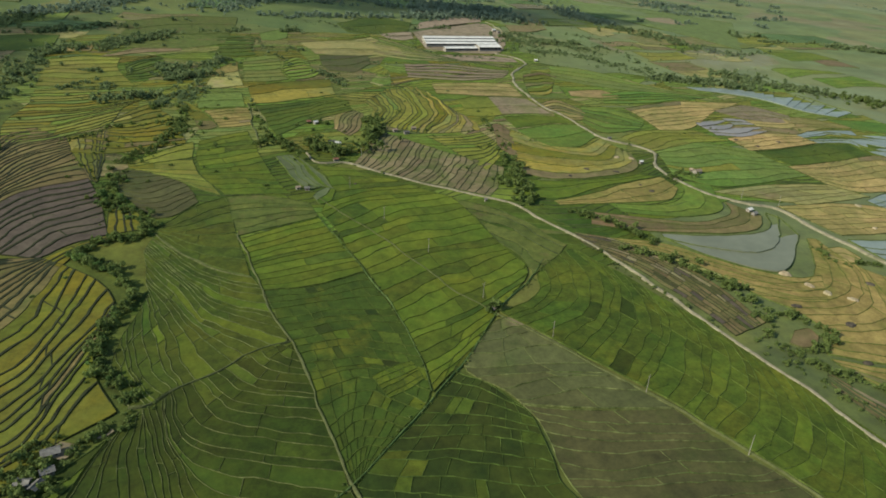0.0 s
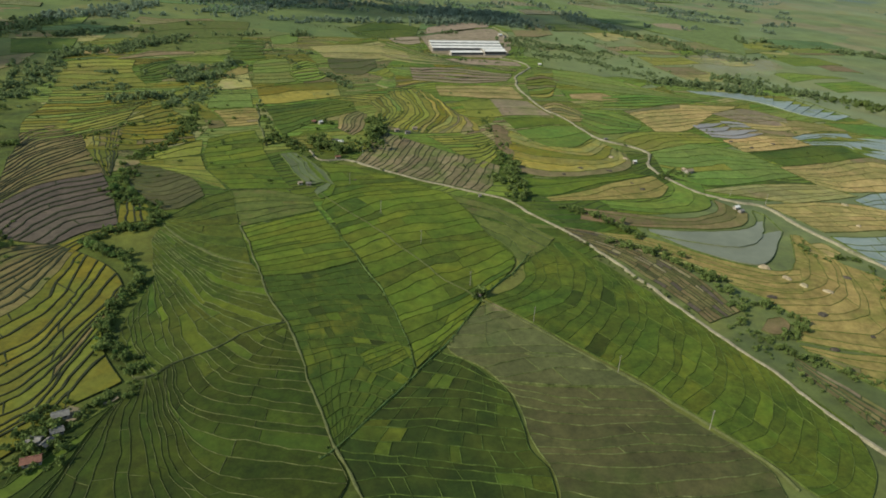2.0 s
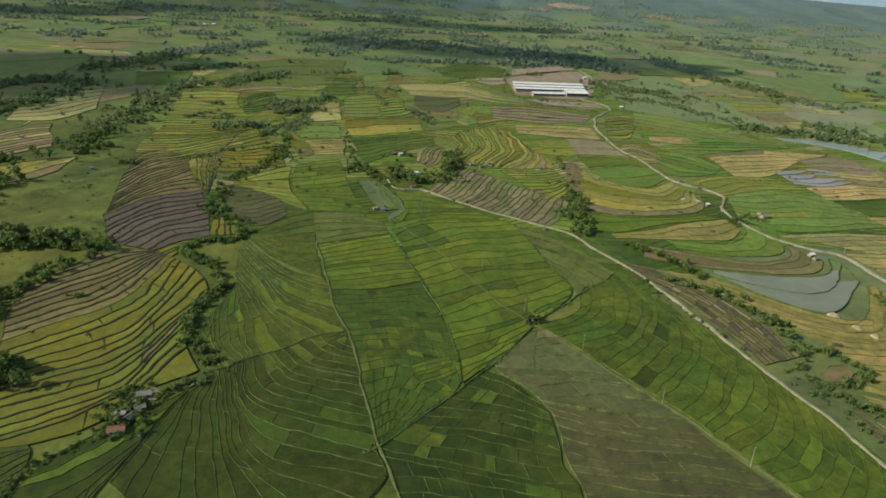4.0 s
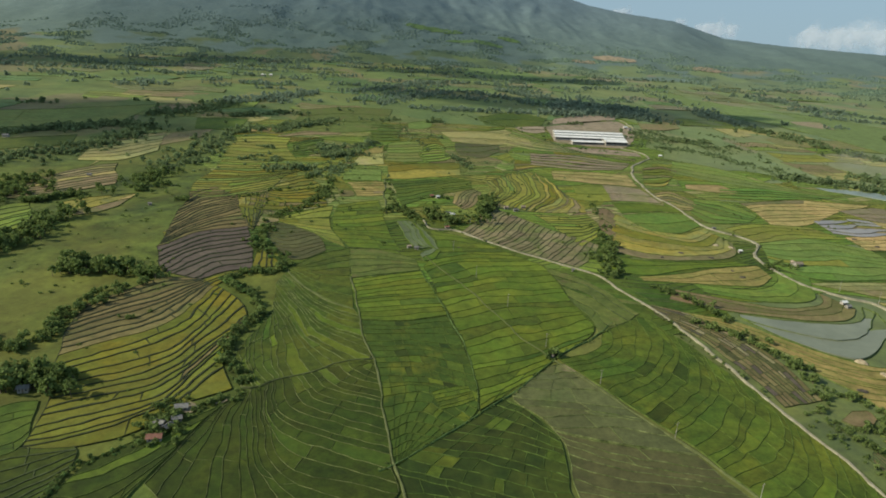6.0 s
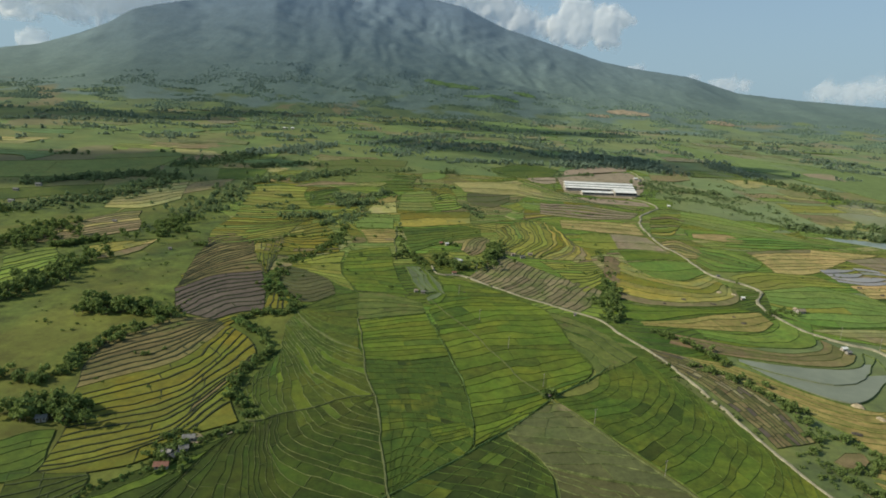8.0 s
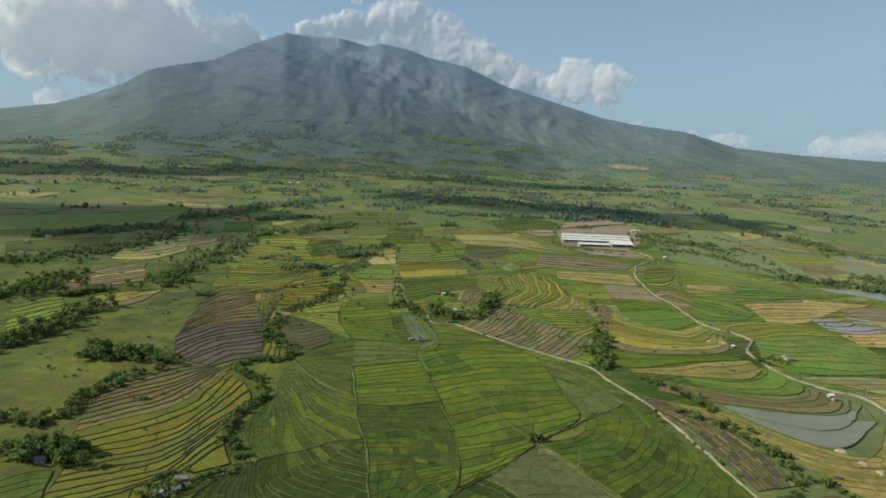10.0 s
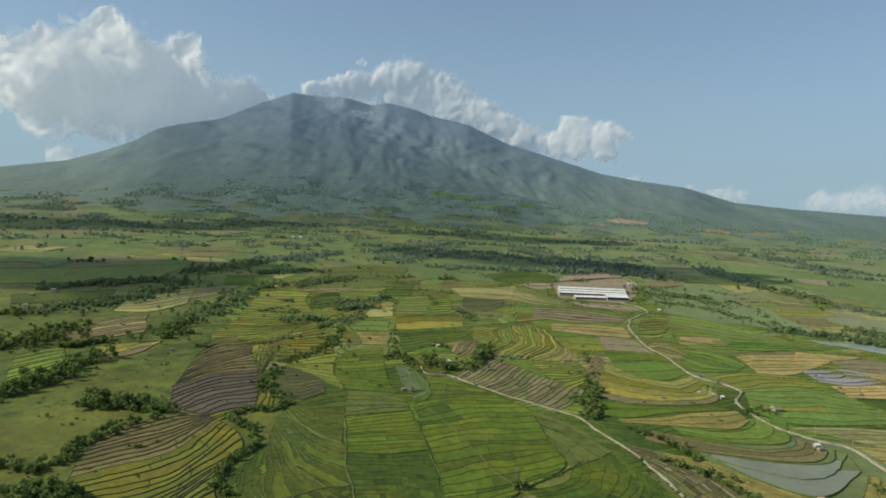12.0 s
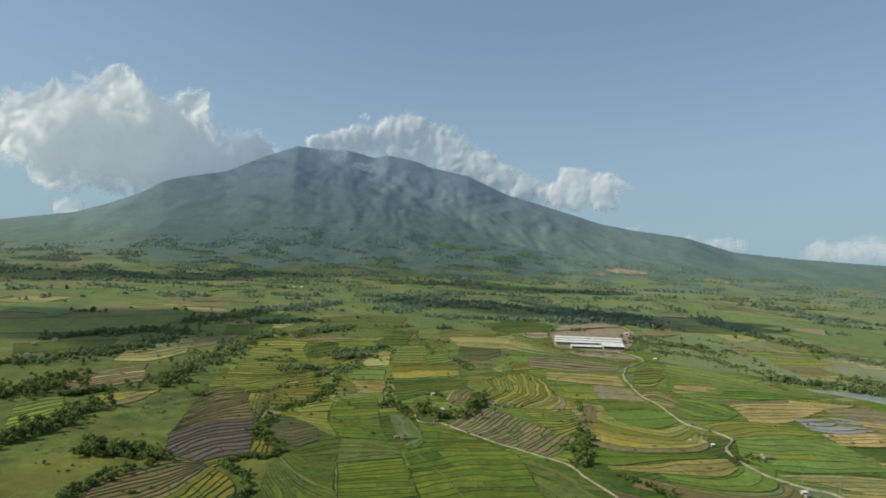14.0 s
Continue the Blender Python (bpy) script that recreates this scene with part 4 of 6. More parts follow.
field([[(50, 427), (56, 429), (60, 429)], [(35, 410), (52, 408), (70, 408)], [(22, 395), (44, 392), (79, 391)], [(19, 387), (49, 382), (86, 375)], [(34, 370), (60, 372), (92, 366)], [(38, 359), (59, 352), (104, 341)]], 8, 2.2, MUD_OLIVE, BUND_PALE, 0.7, mix=0.1)
field([[(38, 358), (58, 350), (104, 340)], [(41, 346), (68, 334), (111, 322)], [(41, 330), (69, 321), (115, 313)], [(39, 318), (68, 310), (120, 302)], [(40, 305), (72, 298), (125, 290)], [(39, 294), (73, 285), (127, 277)], [(35, 282), (70, 273), (123, 266)], [(30, 263), (64, 257), (120, 251)]], 13, 1.4, MUD_BROWN, BUND_PALE, 0.8)
field([[(16, 386), (27, 376), (37, 358)], [(2, 373), (19, 362), (39, 348)], [(-12, 359), (10, 351), (39, 337)], [(-26, 347), (1, 340), (38, 323)], [(-37, 337), (-8, 328), (36, 313)], [(-43, 330), (-16, 317), (38, 299)], [(-40, 310), (-13, 304), (34, 284)], [(-35, 280), (-11, 274), (29, 264)]], 15, 7, RICE_DARK, BUND_GREEN, 0.8, mix=0.12)
field([[(-172, 723), (-147, 750), (-124, 772)], [(-165, 707), (-136, 699), (-118, 696)], [(-127, 669), (-114, 650), (-96, 634)]], 6, 1.5, RIPE_GREEN, BUND_GRASS, 0.7)
field([[(-179, 705), (-167, 706), (-150, 693)], [(-172, 654), (-150, 642), (-125, 663)], [(-141, 599), (-127, 602), (-113, 623)]], 8, 1, MUD_BROWN, BUND_TAN, 0.5)
field([[(-119, 773), (-94, 790), (-73, 799)], [(-117, 710), (-93, 713), (-64, 724)], [(-112, 679), (-84, 675), (-54, 666)], [(-93, 635), (-72, 634), (-44, 630)]], 10, 2, RICE_FRESH, BUND_GREEN, 0.9)
field([[(63, 904), (66, 867), (49, 823)], [(109, 971), (105, 876), (72, 802)], [(140, 979), (136, 861), (95, 779)]], 10, 1.5, RIPE_GREEN, BUND_DARK, 1.1, mix=0.25)
field([[(143, 978), (137, 861), (97, 777)], [(154, 939), (153, 836), (109, 772)], [(157, 882), (173, 818), (168, 778)]], 8, 1.5, RIPE_GOLD, BUND_DARK, 1.0, mix=0.3)
field([[(103, 765), (139, 763), (166, 772)], [(117, 721), (146, 721), (169, 740)], [(131, 658), (151, 686), (172, 714)]], 8, 1.5, RIPE_GREEN, BUND_DARK, 1.1, mix=0.2)
field([[(83, 972), (112, 986), (143, 991)], [(28, 920), (60, 904), (77, 924)]], 6, 1.5, RIPE_GREEN, BUND_DARK, 1.0)
field([[(-122, 954), (-100, 958), (-79, 959)], [(-124, 890), (-100, 891), (-74, 893)]], 2, 1, LIME, BUND_GRASS, 0.9)
field([[(-119, 881), (-100, 885), (-73, 887)], [(-101, 818), (-87, 818), (-69, 821)]], 5, 1.5, STUBBLE_OCHRE, BUND_TAN, 0.6)
field([[(-149, 921), (-137, 916), (-125, 893)], [(-120, 813), (-111, 814), (-103, 821)]], 3, 1, RIPE, BUND_GRASS, 0.9)
field([[(-69, 983), (-16, 1009), (34, 1020)], [(-65, 904), (-17, 919), (34, 939)]], 2, 1, RIPE_GOLD, BUND_GRASS, 0.9)
field([[(-64, 895), (-9, 911), (47, 931)], [(-48, 781), (-4, 832), (42, 868)]], 6, 2, RICE, BUND_GRASS, 0.8)
field([[(-74, 1151), (-49, 1167), (-25, 1173)], [(-72, 1009), (-46, 1011), (-20, 1020)]], 6, 1, RICE_OLIVE, BUND_GRASS, 0.8)
field([[(-19, 1130), (5, 1160), (19, 1138)], [(-16, 1021), (10, 1027), (27, 1051)]], 6, 1, RICE_LIGHT, BUND_DARK, 0.9)
field([[(-109, 1077), (-95, 1107), (-82, 1129)], [(-122, 976), (-100, 981), (-75, 989)]], 2, 1, STUBBLE_OCHRE, BUND_GRASS, 0.9)
field([[(-225, 1105), (-209, 1148), (-183, 1165)], [(-211, 1028), (-186, 1033), (-166, 1073)]], 6, 1, RICE, BUND_DARK, 0.9)
field([[(-479, 828), (-465, 881), (-440, 921), (-422, 932)], [(-471, 750), (-432, 767), (-408, 795), (-384, 827)]], 8, 1, STUBBLE_BROWN, BUND_DARK, 1.0)
field([[(-383, 726), (-368, 764), (-343, 794)], [(-375, 699), (-355, 715), (-345, 739)]], 2, 1, STUBBLE_GOLD, BUND_GRASS, 0.9)
field([[(-462, 697), (-448, 730), (-433, 740)], [(-413, 613), (-400, 649), (-397, 676)]], 6, 1, RICE_LIGHT, BUND_DARK, 1.0)
field([[(-511, 1040), (-489, 1109), (-443, 1158)], [(-480, 937), (-429, 949), (-407, 1014)]], 5, 1, FALLOW, BUND_GRASS, 0.9)
field([[(-255, 361), (-241, 375), (-229, 378)], [(-235, 331), (-220, 336), (-219, 349)]], 5, 1.5, RICE, BUND_GRASS, 0.8)
field([[(-229, 339), (-212, 341), (-195, 342)], [(-221, 319), (-207, 327), (-191, 338)], [(-209, 292), (-198, 312), (-188, 328)], [(-196, 267), (-191, 291), (-187, 308)]], 9, 1.5, RICE_DEEP, BUND_DARK, 0.7)
field([[(-183, 331), (-171, 343), (-135, 378)], [(-184, 318), (-172, 328), (-142, 363)], [(-185, 307), (-169, 309), (-147, 344)], [(-182, 283), (-162, 285), (-154, 317)]], 6, 1.6, RICE_DEEP, BUND_GRASS, 0.6)
belt([(-164, 345), (-176, 336), (-186, 327), (-188, 312), (-189, 295)], 3, 60, 0.35)
field([[(-867, 1238), (-703, 1329), (-556, 1435)], [(-773, 1101), (-643, 1159), (-551, 1230)]], 1, 2, RICE_OLIVE, BUND_GRASS, 0.9)
field([[(-684, 1019), (-637, 1051), (-560, 1104)], [(-641, 954), (-598, 986), (-534, 1034)]], 1, 1, RICE_FRESH, BUND_GRASS, 0.9)
# olive grass, picked darker so that its colour holds the cloud shade here
field([[(-271, 1455), (-180, 1521), (-76, 1520)], [(-253, 1229), (-170, 1222), (-99, 1252)]], 3, 2, FALLOW_GREEN, BUND_GRASS, 0.9)
field([[(114, 1471), (203, 1558), (265, 1494)], [(117, 1376), (175, 1364), (240, 1397)]], 2, 1, RICE, BUND_GRASS, 0.9)
field([[(19, 1271), (109, 1295), (178, 1243)], [(36, 1177), (96, 1171), (177, 1175)]], 2, 1, FALLOW, BUND_GRASS, 0.9)
field([[(40, 1168), (77, 1186), (124, 1198)], [(39, 1066), (75, 1061), (109, 1112)]], 3, 1, MUD_BROWN, BUND_GRASS, 0.9)
field([[(782, 2382), (890, 1942), (1055, 1786), (1158, 1601)], [(698, 2055), (805, 1699), (866, 1476), (895, 1248)]], 1, 3, HAZE_LIME, BUND_GRASS, 0.9)
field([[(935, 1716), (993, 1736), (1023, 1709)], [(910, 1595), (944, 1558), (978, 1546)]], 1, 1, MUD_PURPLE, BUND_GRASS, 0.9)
field([[(177, 2909), (320, 2851), (435, 2656)], [(161, 2393), (318, 2333), (463, 2349)]], 1, 2, HAZE_LIME, BUND_GRASS, 0.9)
field([[(150, 525), (176, 506), (196, 470), (204, 431), (204, 394)], [(147, 504), (165, 463), (174, 418), (177, 385)]], 9, 12, FALLOW_BROWN, BUND_DARK, 0.45, mix=0.4)
field([[(171, 512), (205, 495), (232, 461), (262, 435), (284, 433)], [(177, 499), (199, 467), (219, 432), (238, 411), (261, 403)]], 4, 2, STUBBLE_OCHRE, BUND_GRASS, 0.7)
field([[(213, 511), (246, 501), (287, 498), (308, 506), (327, 531)], [(212, 506), (234, 475), (263, 465), (292, 475), (333, 518)], [(212, 502), (228, 470), (252, 445), (272, 446), (320, 488)]], 2, 1, WATER, BUND_GRASS, 0.9)
field([[(180, 559), (223, 537), (258, 525), (292, 534), (309, 557)], [(168, 536), (210, 515), (267, 502), (297, 506), (317, 525)]], 3, 1, FALLOW_BROWN, BUND_GRASS, 0.7)
field([[(209, 570), (250, 562), (282, 579), (298, 609)], [(203, 554), (250, 537), (294, 544), (322, 594)]], 2, 1, RICE_VIVID, BUND_GRASS, 0.7)
field([[(161, 584), (209, 595), (246, 611), (287, 620)], [(162, 575), (223, 571), (262, 571), (284, 591)]], 3, 1.5, STUBBLE_OCHRE, BUND_GRASS, 0.7)
field([[(148, 637), (184, 624), (241, 622), (266, 629)], [(142, 594), (173, 589), (220, 606), (283, 622)]], 2, 1, RICE_FRESH, BUND_GRASS, 0.7)
field([[(199, 778), (218, 742), (249, 709), (287, 734)], [(158, 648), (186, 629), (238, 629), (279, 647), (296, 683)]], 6, 1.5, RIPE_GOLD, BUND_GRASS, 0.9)
field([[(206, 777), (250, 791), (292, 791)], [(217, 717), (251, 713), (286, 743)]], 2, 1, RICE_VIVID, BUND_GRASS, 0.7)
field([[(214, 829), (261, 823), (289, 811)], [(209, 785), (252, 795), (292, 796)]], 1, 1, RICE_FRESH, BUND_GRASS, 0.7)
field([[(226, 917), (252, 915), (271, 905)], [(216, 839), (243, 834), (275, 829)]], 2, 1, MUD_PURPLE, BUND_GRASS, 0.7)
field([[(171, 988), (240, 995), (285, 983)], [(164, 935), (214, 921), (271, 917)]], 3, 2, STUBBLE, BUND_TAN, 0.7)
field([[(162, 1120), (228, 1108), (316, 1066)], [(147, 1027), (207, 1011), (288, 1016)]], 5, 2, MUD_PURPLE, BUND_DARK, 0.9)
field([[(58, 790), (37, 735), (15, 690)], [(96, 730), (70, 682), (50, 654)], [(150, 664), (130, 625), (112, 601)]], 17, 2, FALLOW_MAUVE, BUND_DARK, 0.9)
field([[(336, 867), (376, 850), (382, 798)], [(300, 800), (307, 754), (357, 764)]], 5, 1, RICE_VIVID, BUND_DARK, 0.8)
field([[(327, 690), (389, 711), (440, 675)], [(302, 623), (334, 589), (438, 601)]], 7, 2, LIME, BUND_GRASS, 0.5)
field([[(316, 736), (362, 759), (418, 752)], [(325, 691), (383, 708), (434, 713)]], 4, 1, RIPE_GREEN, BUND_GRASS, 0.7)
field([[(353, 475), (379, 470), (451, 466)], [(351, 427), (357, 417), (384, 409)]], 4, 3, WATER_BLUE, BUND_GRASS, 0.9)
field([[(398, 1101), (454, 1060), (500, 952)], [(362, 1008), (438, 944), (560, 899)]], 4, 1.5, RICE_OLIVE, BUND_GRASS, 0.7, mix=0)
field([[(398, 929), (471, 936), (551, 893)], [(372, 873), (432, 872), (526, 891)]], 4, 1, RICE_VIVID, BUND_DARK, 0.7)
field([[(353, 944), (403, 945), (417, 906)], [(344, 916), (371, 903), (401, 895)]], 1, 1, STUBBLE, BUND_GRASS, 0.7)
field([[(327, 1042), (363, 1057), (378, 1026)], [(287, 928), (311, 927), (333, 958)]], 6, 1, RIPE, BUND_DARK, 1.0)
field([[(281, 879), (316, 894), (326, 841)], [(283, 828), (291, 808), (309, 811)]], 6, 1, STUBBLE, BUND_DARK, 0.9)
field([[(555, 975), (652, 965), (708, 906), (718, 811)], [(565, 939), (622, 890), (640, 822), (669, 791)]], 1, 14, WATER_BLUE, BUND_GRASS, 0.9)
field([[(219, 446), (241, 432), (272, 430), (302, 456), (321, 482)], [(222, 420), (261, 409), (287, 416), (308, 446), (328, 479)], [(233, 398), (274, 395), (299, 414), (318, 440), (324, 462)], [(232, 378), (270, 370), (289, 379), (311, 411), (322, 434)], [(214, 359), (239, 344), (269, 336), (315, 374), (335, 407)]], 9, 2, STUBBLE_OCHRE, BUND_GRASS, 0.8)
field([[(212, 355), (235, 341), (265, 333)], [(213, 342), (221, 321), (229, 303)]], 4, 1.5, STUBBLE_OCHRE, BUND_GRASS, 0.8)
field([[(319, 465), (335, 465), (336, 450)], [(312, 454), (321, 445), (331, 440)]], 2, 1, STUBBLE, BUND_GRASS, 0.7)
field([[(214, 382), (223, 382), (223, 374)], [(202, 373), (206, 367), (216, 367)]], 1, 1, FALLOW_BROWN, BUND_TAN, 0.7)
field([[(200, 346), (206, 328), (212, 300), (218, 283)], [(194, 337), (195, 310), (196, 286), (196, 265)]], 4, 3, FALLOW_BROWN, BUND_DARK, 0.9)
field([[(164, 1331), (199, 1250), (245, 1166), (289, 1124), (336, 1100)], [(128, 1177), (174, 1144), (243, 1128), (292, 1104), (328, 1081)]], 8, 3, FALLOW, BUND_DARK, 1.1)
field([[(13, 801), (22, 850), (42, 870)], [(26, 775), (39, 799), (52, 853)]], 5, 1, STUBBLE_BROWN, BUND_DARK, 0.9)
field([[(-159, 378), (-154, 380), (-148, 377)], [(-157, 372), (-151, 369), (-147, 372)]], 1, 1, EARTH, BUND_TAN, 0.4)
field([[(-140, 381), (-136, 381), (-134, 384)], [(-139, 379), (-136, 379), (-133, 382)]], 1, 1, EARTH, BUND_TAN, 0.3)
field([[(243, 1384), (339, 1455), (431, 1498), (428, 1369)], [(228, 1222), (284, 1195), (345, 1189), (387, 1262)]], 1, 1, EARTH, BUND_TAN, 0.5)
field([[(231, 1182), (300, 1179), (356, 1154)], [(258, 1131), (306, 1129), (352, 1125)]], 1, 1, EARTH, BUND_TAN, 0.5)
field([[(286, 1500), (368, 1568), (452, 1596)], [(257, 1409), (343, 1471), (429, 1521)]], 1, 1, EARTH, BUND_TAN, 0.5)
field([[(175, 1364), (202, 1386), (239, 1383)], [(178, 1313), (199, 1300), (226, 1314)]], 2, 1, EARTH, BUND_TAN, 0.5)
field([[(481, 1506), (543, 1558), (589, 1565)], [(454, 1410), (494, 1408), (552, 1439)]], 1, 1, STUBBLE_BROWN, BUND_TAN, 0.5)
field([[(1029, 3616), (1250, 3957), (1292, 3731)], [(955, 3240), (1045, 3236), (1181, 3393)]], 1, 1, EARTH, BUND_TAN, 0.5)
road([(-23, 727), (-16, 703), (-9, 698), (11, 695), (33, 669), (62, 640), (94, 611), (124, 582), (135, 549), (150, 511), (157, 473), (165, 435), (169, 400), (174, 366), (179, 337), (181, 310), (183, 293), (186, 276), (189, 257)], 1.6)
road([(336, 1189), (364, 1153), (356, 1101), (317, 1054), (295, 993), (282, 929), (278, 871), (288, 818), (290, 749), (299, 727), (319, 701), (320, 680), (302, 655), (296, 628), (299, 600), (305, 575), (326, 549), (343, 534), (342, 495), (346, 460), (350, 416), (352, 384)], 3.0)
track([(-70, 905), (-71, 844), (-66, 798), (-64, 746)], 1.3)
track([(-83, 563), (-76, 513), (-68, 463), (-60, 432), (-55, 394), (-50, 363), (-46, 335), (-44, 330), (-40, 310), (-36, 283)], 1.0)
track([(-23, 617), (-12, 589), (6, 550), (23, 505), (38, 467), (50, 440)], 0.45)
track([(54, 434), (69, 405), (84, 378), (104, 344), (121, 307), (129, 283), (131, 268)], 0.42)
track([(-129, 395), (-121, 396), (-115, 401), (-104, 408), (-93, 413), (-78, 426), (-60, 431)], 0.6)
track([(-138, 574), (-127, 551), (-114, 534), (-95, 514), (-77, 501)], 0.55)
ditch([(110, 490), (93, 470), (69, 449), (50, 430), (31, 406), (16, 389), (-1, 372), (-23, 351), (-38, 337), (-45, 331), (-52, 326)], 0.55)
ditch([(-29, 583), (-18, 536), (-10, 495), (-2, 455), (0, 419), (0, 377)], 0.3)
belt([(-128, 1017), (-137, 937), (-139, 845), (-141, 804), (-162, 756), (-180, 710), (-178, 675), (-176, 636), (-152, 611), (-143, 588)], 7, 230, 0.66)
belt([(-145, 583), (-148, 571), (-169, 565), (-179, 546), (-163, 532), (-146, 508), (-140, 489), (-148, 471), (-151, 451), (-148, 429), (-141, 415), (-129, 399)], 5, 330, 0.58)
belt([(-129, 388), (-138, 380), (-150, 371)], 5, 34, 0.33)
belt([(-167, 357), (-165, 369), (-154, 359), (-155, 346), (-167, 350)], 9, 52, 0.58)
belt([(-269, 1254), (-232, 1290), (-175, 1362)], 14, 54, 0.9)
belt([(-182, 1092), (-157, 1075), (-138, 1027)], 22, 90, 1.0)
belt([(-141, 1056), (-118, 1102), (-92, 1137)], 9, 21, 0.8)
belt([(-221, 951), (-200, 945), (-183, 949)], 10, 27, 0.9)
belt([(-266, 987), (-242, 988), (-217, 990)], 5, 18, 0.7)
belt([(-263, 1086), (-244, 1081)], 5, 8, 0.7)
belt([(-360, 796), (-347, 820), (-352, 930), (-348, 1038), (-339, 1166), (-315, 1229)], 24, 190, 0.95)
belt([(-397, 567), (-379, 606), (-382, 665), (-380, 703)], 18, 160, 0.95)
belt([(-504, 727), (-479, 743), (-478, 781), (-483, 836)], 20, 110, 1.0)
belt([(-612, 887), (-564, 928), (-550, 970), (-515, 995), (-492, 1073), (-481, 1181)], 20, 210, 1.0)
belt([(-599, 1145), (-550, 1206), (-489, 1201)], 20, 130, 1.0)
belt([(-514, 1323), (-456, 1422), (-428, 1541), (-356, 1631), (-292, 1750)], 28, 300, 1.05)
belt([(-396, 1334), (-344, 1352)], 12, 24, 1.0)
belt([(-329, 1410), (-261, 1394)], 12, 27, 0.9)
belt([(-679, 1078), (-631, 1135), (-595, 1157)], 14, 70, 1.0)
belt([(-303, 552), (-300, 575), (-280, 561), (-257, 561), (-234, 547)], 10, 130, 0.98)
belt([(-306, 437), (-280, 435), (-265, 444), (-265, 479), (-263, 502), (-251, 525)], 8, 130, 0.75)
belt([(-265, 391), (-251, 397), (-235, 397), (-224, 391)], 10, 100, 0.95)
belt([(-439, 746), (-416, 760), (-392, 774)], 6, 24, 0.8)
belt([(-232, 783), (-211, 818), (-180, 835)], 4, 12, 0.6)
belt([(-293, 772), (-284, 774)], 4, 8, 0.8)
belt([(-324, 531), (-313, 530)], 5, 4, 0.5)
belt([(-239, 482), (-226, 478), (-215, 499), (-254, 639)], 6, 15, 0.5)
belt([(-18, 757), (-9, 733), (6, 718), (21, 724), (36, 745), (50, 776), (58, 826)], 7, 85, 0.92)
belt([(-12, 820), (3, 828)], 7, 12, 0.8)
belt([(-67, 920), (-62, 831), (-54, 768), (-38, 737), (-22, 729)], 4, 30, 0.6)
belt([(-63, 647), (-58, 640)], 3, 3, 0.5)
belt([(26, 1071), (45, 1026), (51, 989)], 9, 39, 0.7)
belt([(-53, 1315), (-25, 1204), (-6, 1086)], 5, 15, 0.6)
belt([(-1, 1363), (17, 1390)], 6, 9, 0.9)
belt([(15, 1523), (70, 1568)], 5, 14, 0.8)
belt([(297, 1553), (380, 1617), (456, 1589), (522, 1576)], 34, 360, 1.15)
belt([(342, 1700), (430, 1753), (495, 1714), (540, 1672)], 36, 330, 1.1)
belt([(-120, 1598), (-24, 1762), (90, 1907), (198, 1847), (275, 1738)], 26, 220, 1.0)
belt([(-207, 1786), (-90, 1929), (50, 2148)], 22, 160, 1.0)
belt([(219, 2017), (301, 1888), (379, 1799)], 18, 120, 1.0)
belt([(183, 2404), (282, 2091), (359, 1850), (443, 1801)], 16, 90, 1.0)
belt([(-192, 1643), (-113, 1728), (10, 1972), (146, 2193)], 18, 135, 0.9)
belt([(424, 1349), (433, 1291), (483, 1287), (542, 1280)], 13, 75, 0.9)
belt([(721, 1698), (731, 1578), (739, 1460), (786, 1406), (786, 1288), (827, 1185)], 18, 260, 0.9)
belt([(413, 1206), (484, 1198), (513, 1126), (547, 1052), (532, 1001)], 14, 130, 0.7)
belt([(542, 1003), (609, 982), (670, 945)], 14, 170, 0.95)
belt([(426, 2007), (641, 2259), (731, 2070), (727, 1800)], 16, 90, 0.9)
belt([(1135, 2247), (1164, 1966), (1283, 1768)], 16, 90, 1.0)
belt([(166, 699), (152, 625), (150, 589)], 7, 33, 0.8)
belt([(169, 756), (168, 695), (147, 640)], 7, 21, 0.5)
belt([(304, 628), (314, 622), (319, 615)], 4, 15, 0.6)
belt([(111, 1135), (123, 1115)], 7, 8, 0.6)
belt([(250, 1228), (293, 1153), (332, 1148)], 4, 24, 0.5)
belt([(171, 498), (181, 483), (196, 471), (206, 452), (210, 428), (208, 406), (198, 385), (186, 376)], 6, 105, 0.65)
belt([(215, 401), (229, 388), (229, 373), (217, 364), (197, 362)], 4, 60, 0.55)
belt([(195, 360), (203, 347), (209, 334), (223, 323), (236, 308)], 4, 60, 0.5)
belt([(321, 472), (309, 455), (318, 442), (337, 436), (327, 408), (307, 382)], 4, 60, 0.5)
belt([(49, 437), (54, 439), (58, 435)], 2.5, 14, 0.75)
belt([(-63, 650), (-60, 649)], 2, 3, 0.7)
belt([(291, 616), (302, 609)], 3, 12, 0.6)
belt([(679, 1043), (711, 971), (763, 918), (794, 863), (822, 793)], 16, 230, 0.95)
belt([(1162, 1317), (1228, 1270), (1315, 1203)], 16, 90, 1.0)
belt([(1025, 1340), (1090, 1326)], 10, 20, 0.9)
belt([(1051, 1786), (1156, 1722), (1255, 1678)], 14, 60, 1.0)
belt([(848, 1195), (937, 1221)], 8, 15, 0.8)
belt([(2140, 2128), (2093, 1939), (2104, 1818)], 14, 50, 1.0)
belt([(-166, 366), (-159, 367), (-151, 359), (-158, 352), (-165, 354)], 6, 28, 0.5)
belt([(216, 1287), (216, 1220), (240, 1184), (276, 1164)], 6, 50, 0.5)
belt([(438, 1385), (411, 1285), (379, 1197)], 5, 30, 0.5)
belt([(246, 1398), (277, 1459)], 5, 14, 0.5)
belt([(-163, 381), (-159, 377), (-157, 379)], 4, 18, 0.4)
belt([(-148, 374), (-145, 379), (-140, 382), (-136, 387)], 4, 26, 0.35)
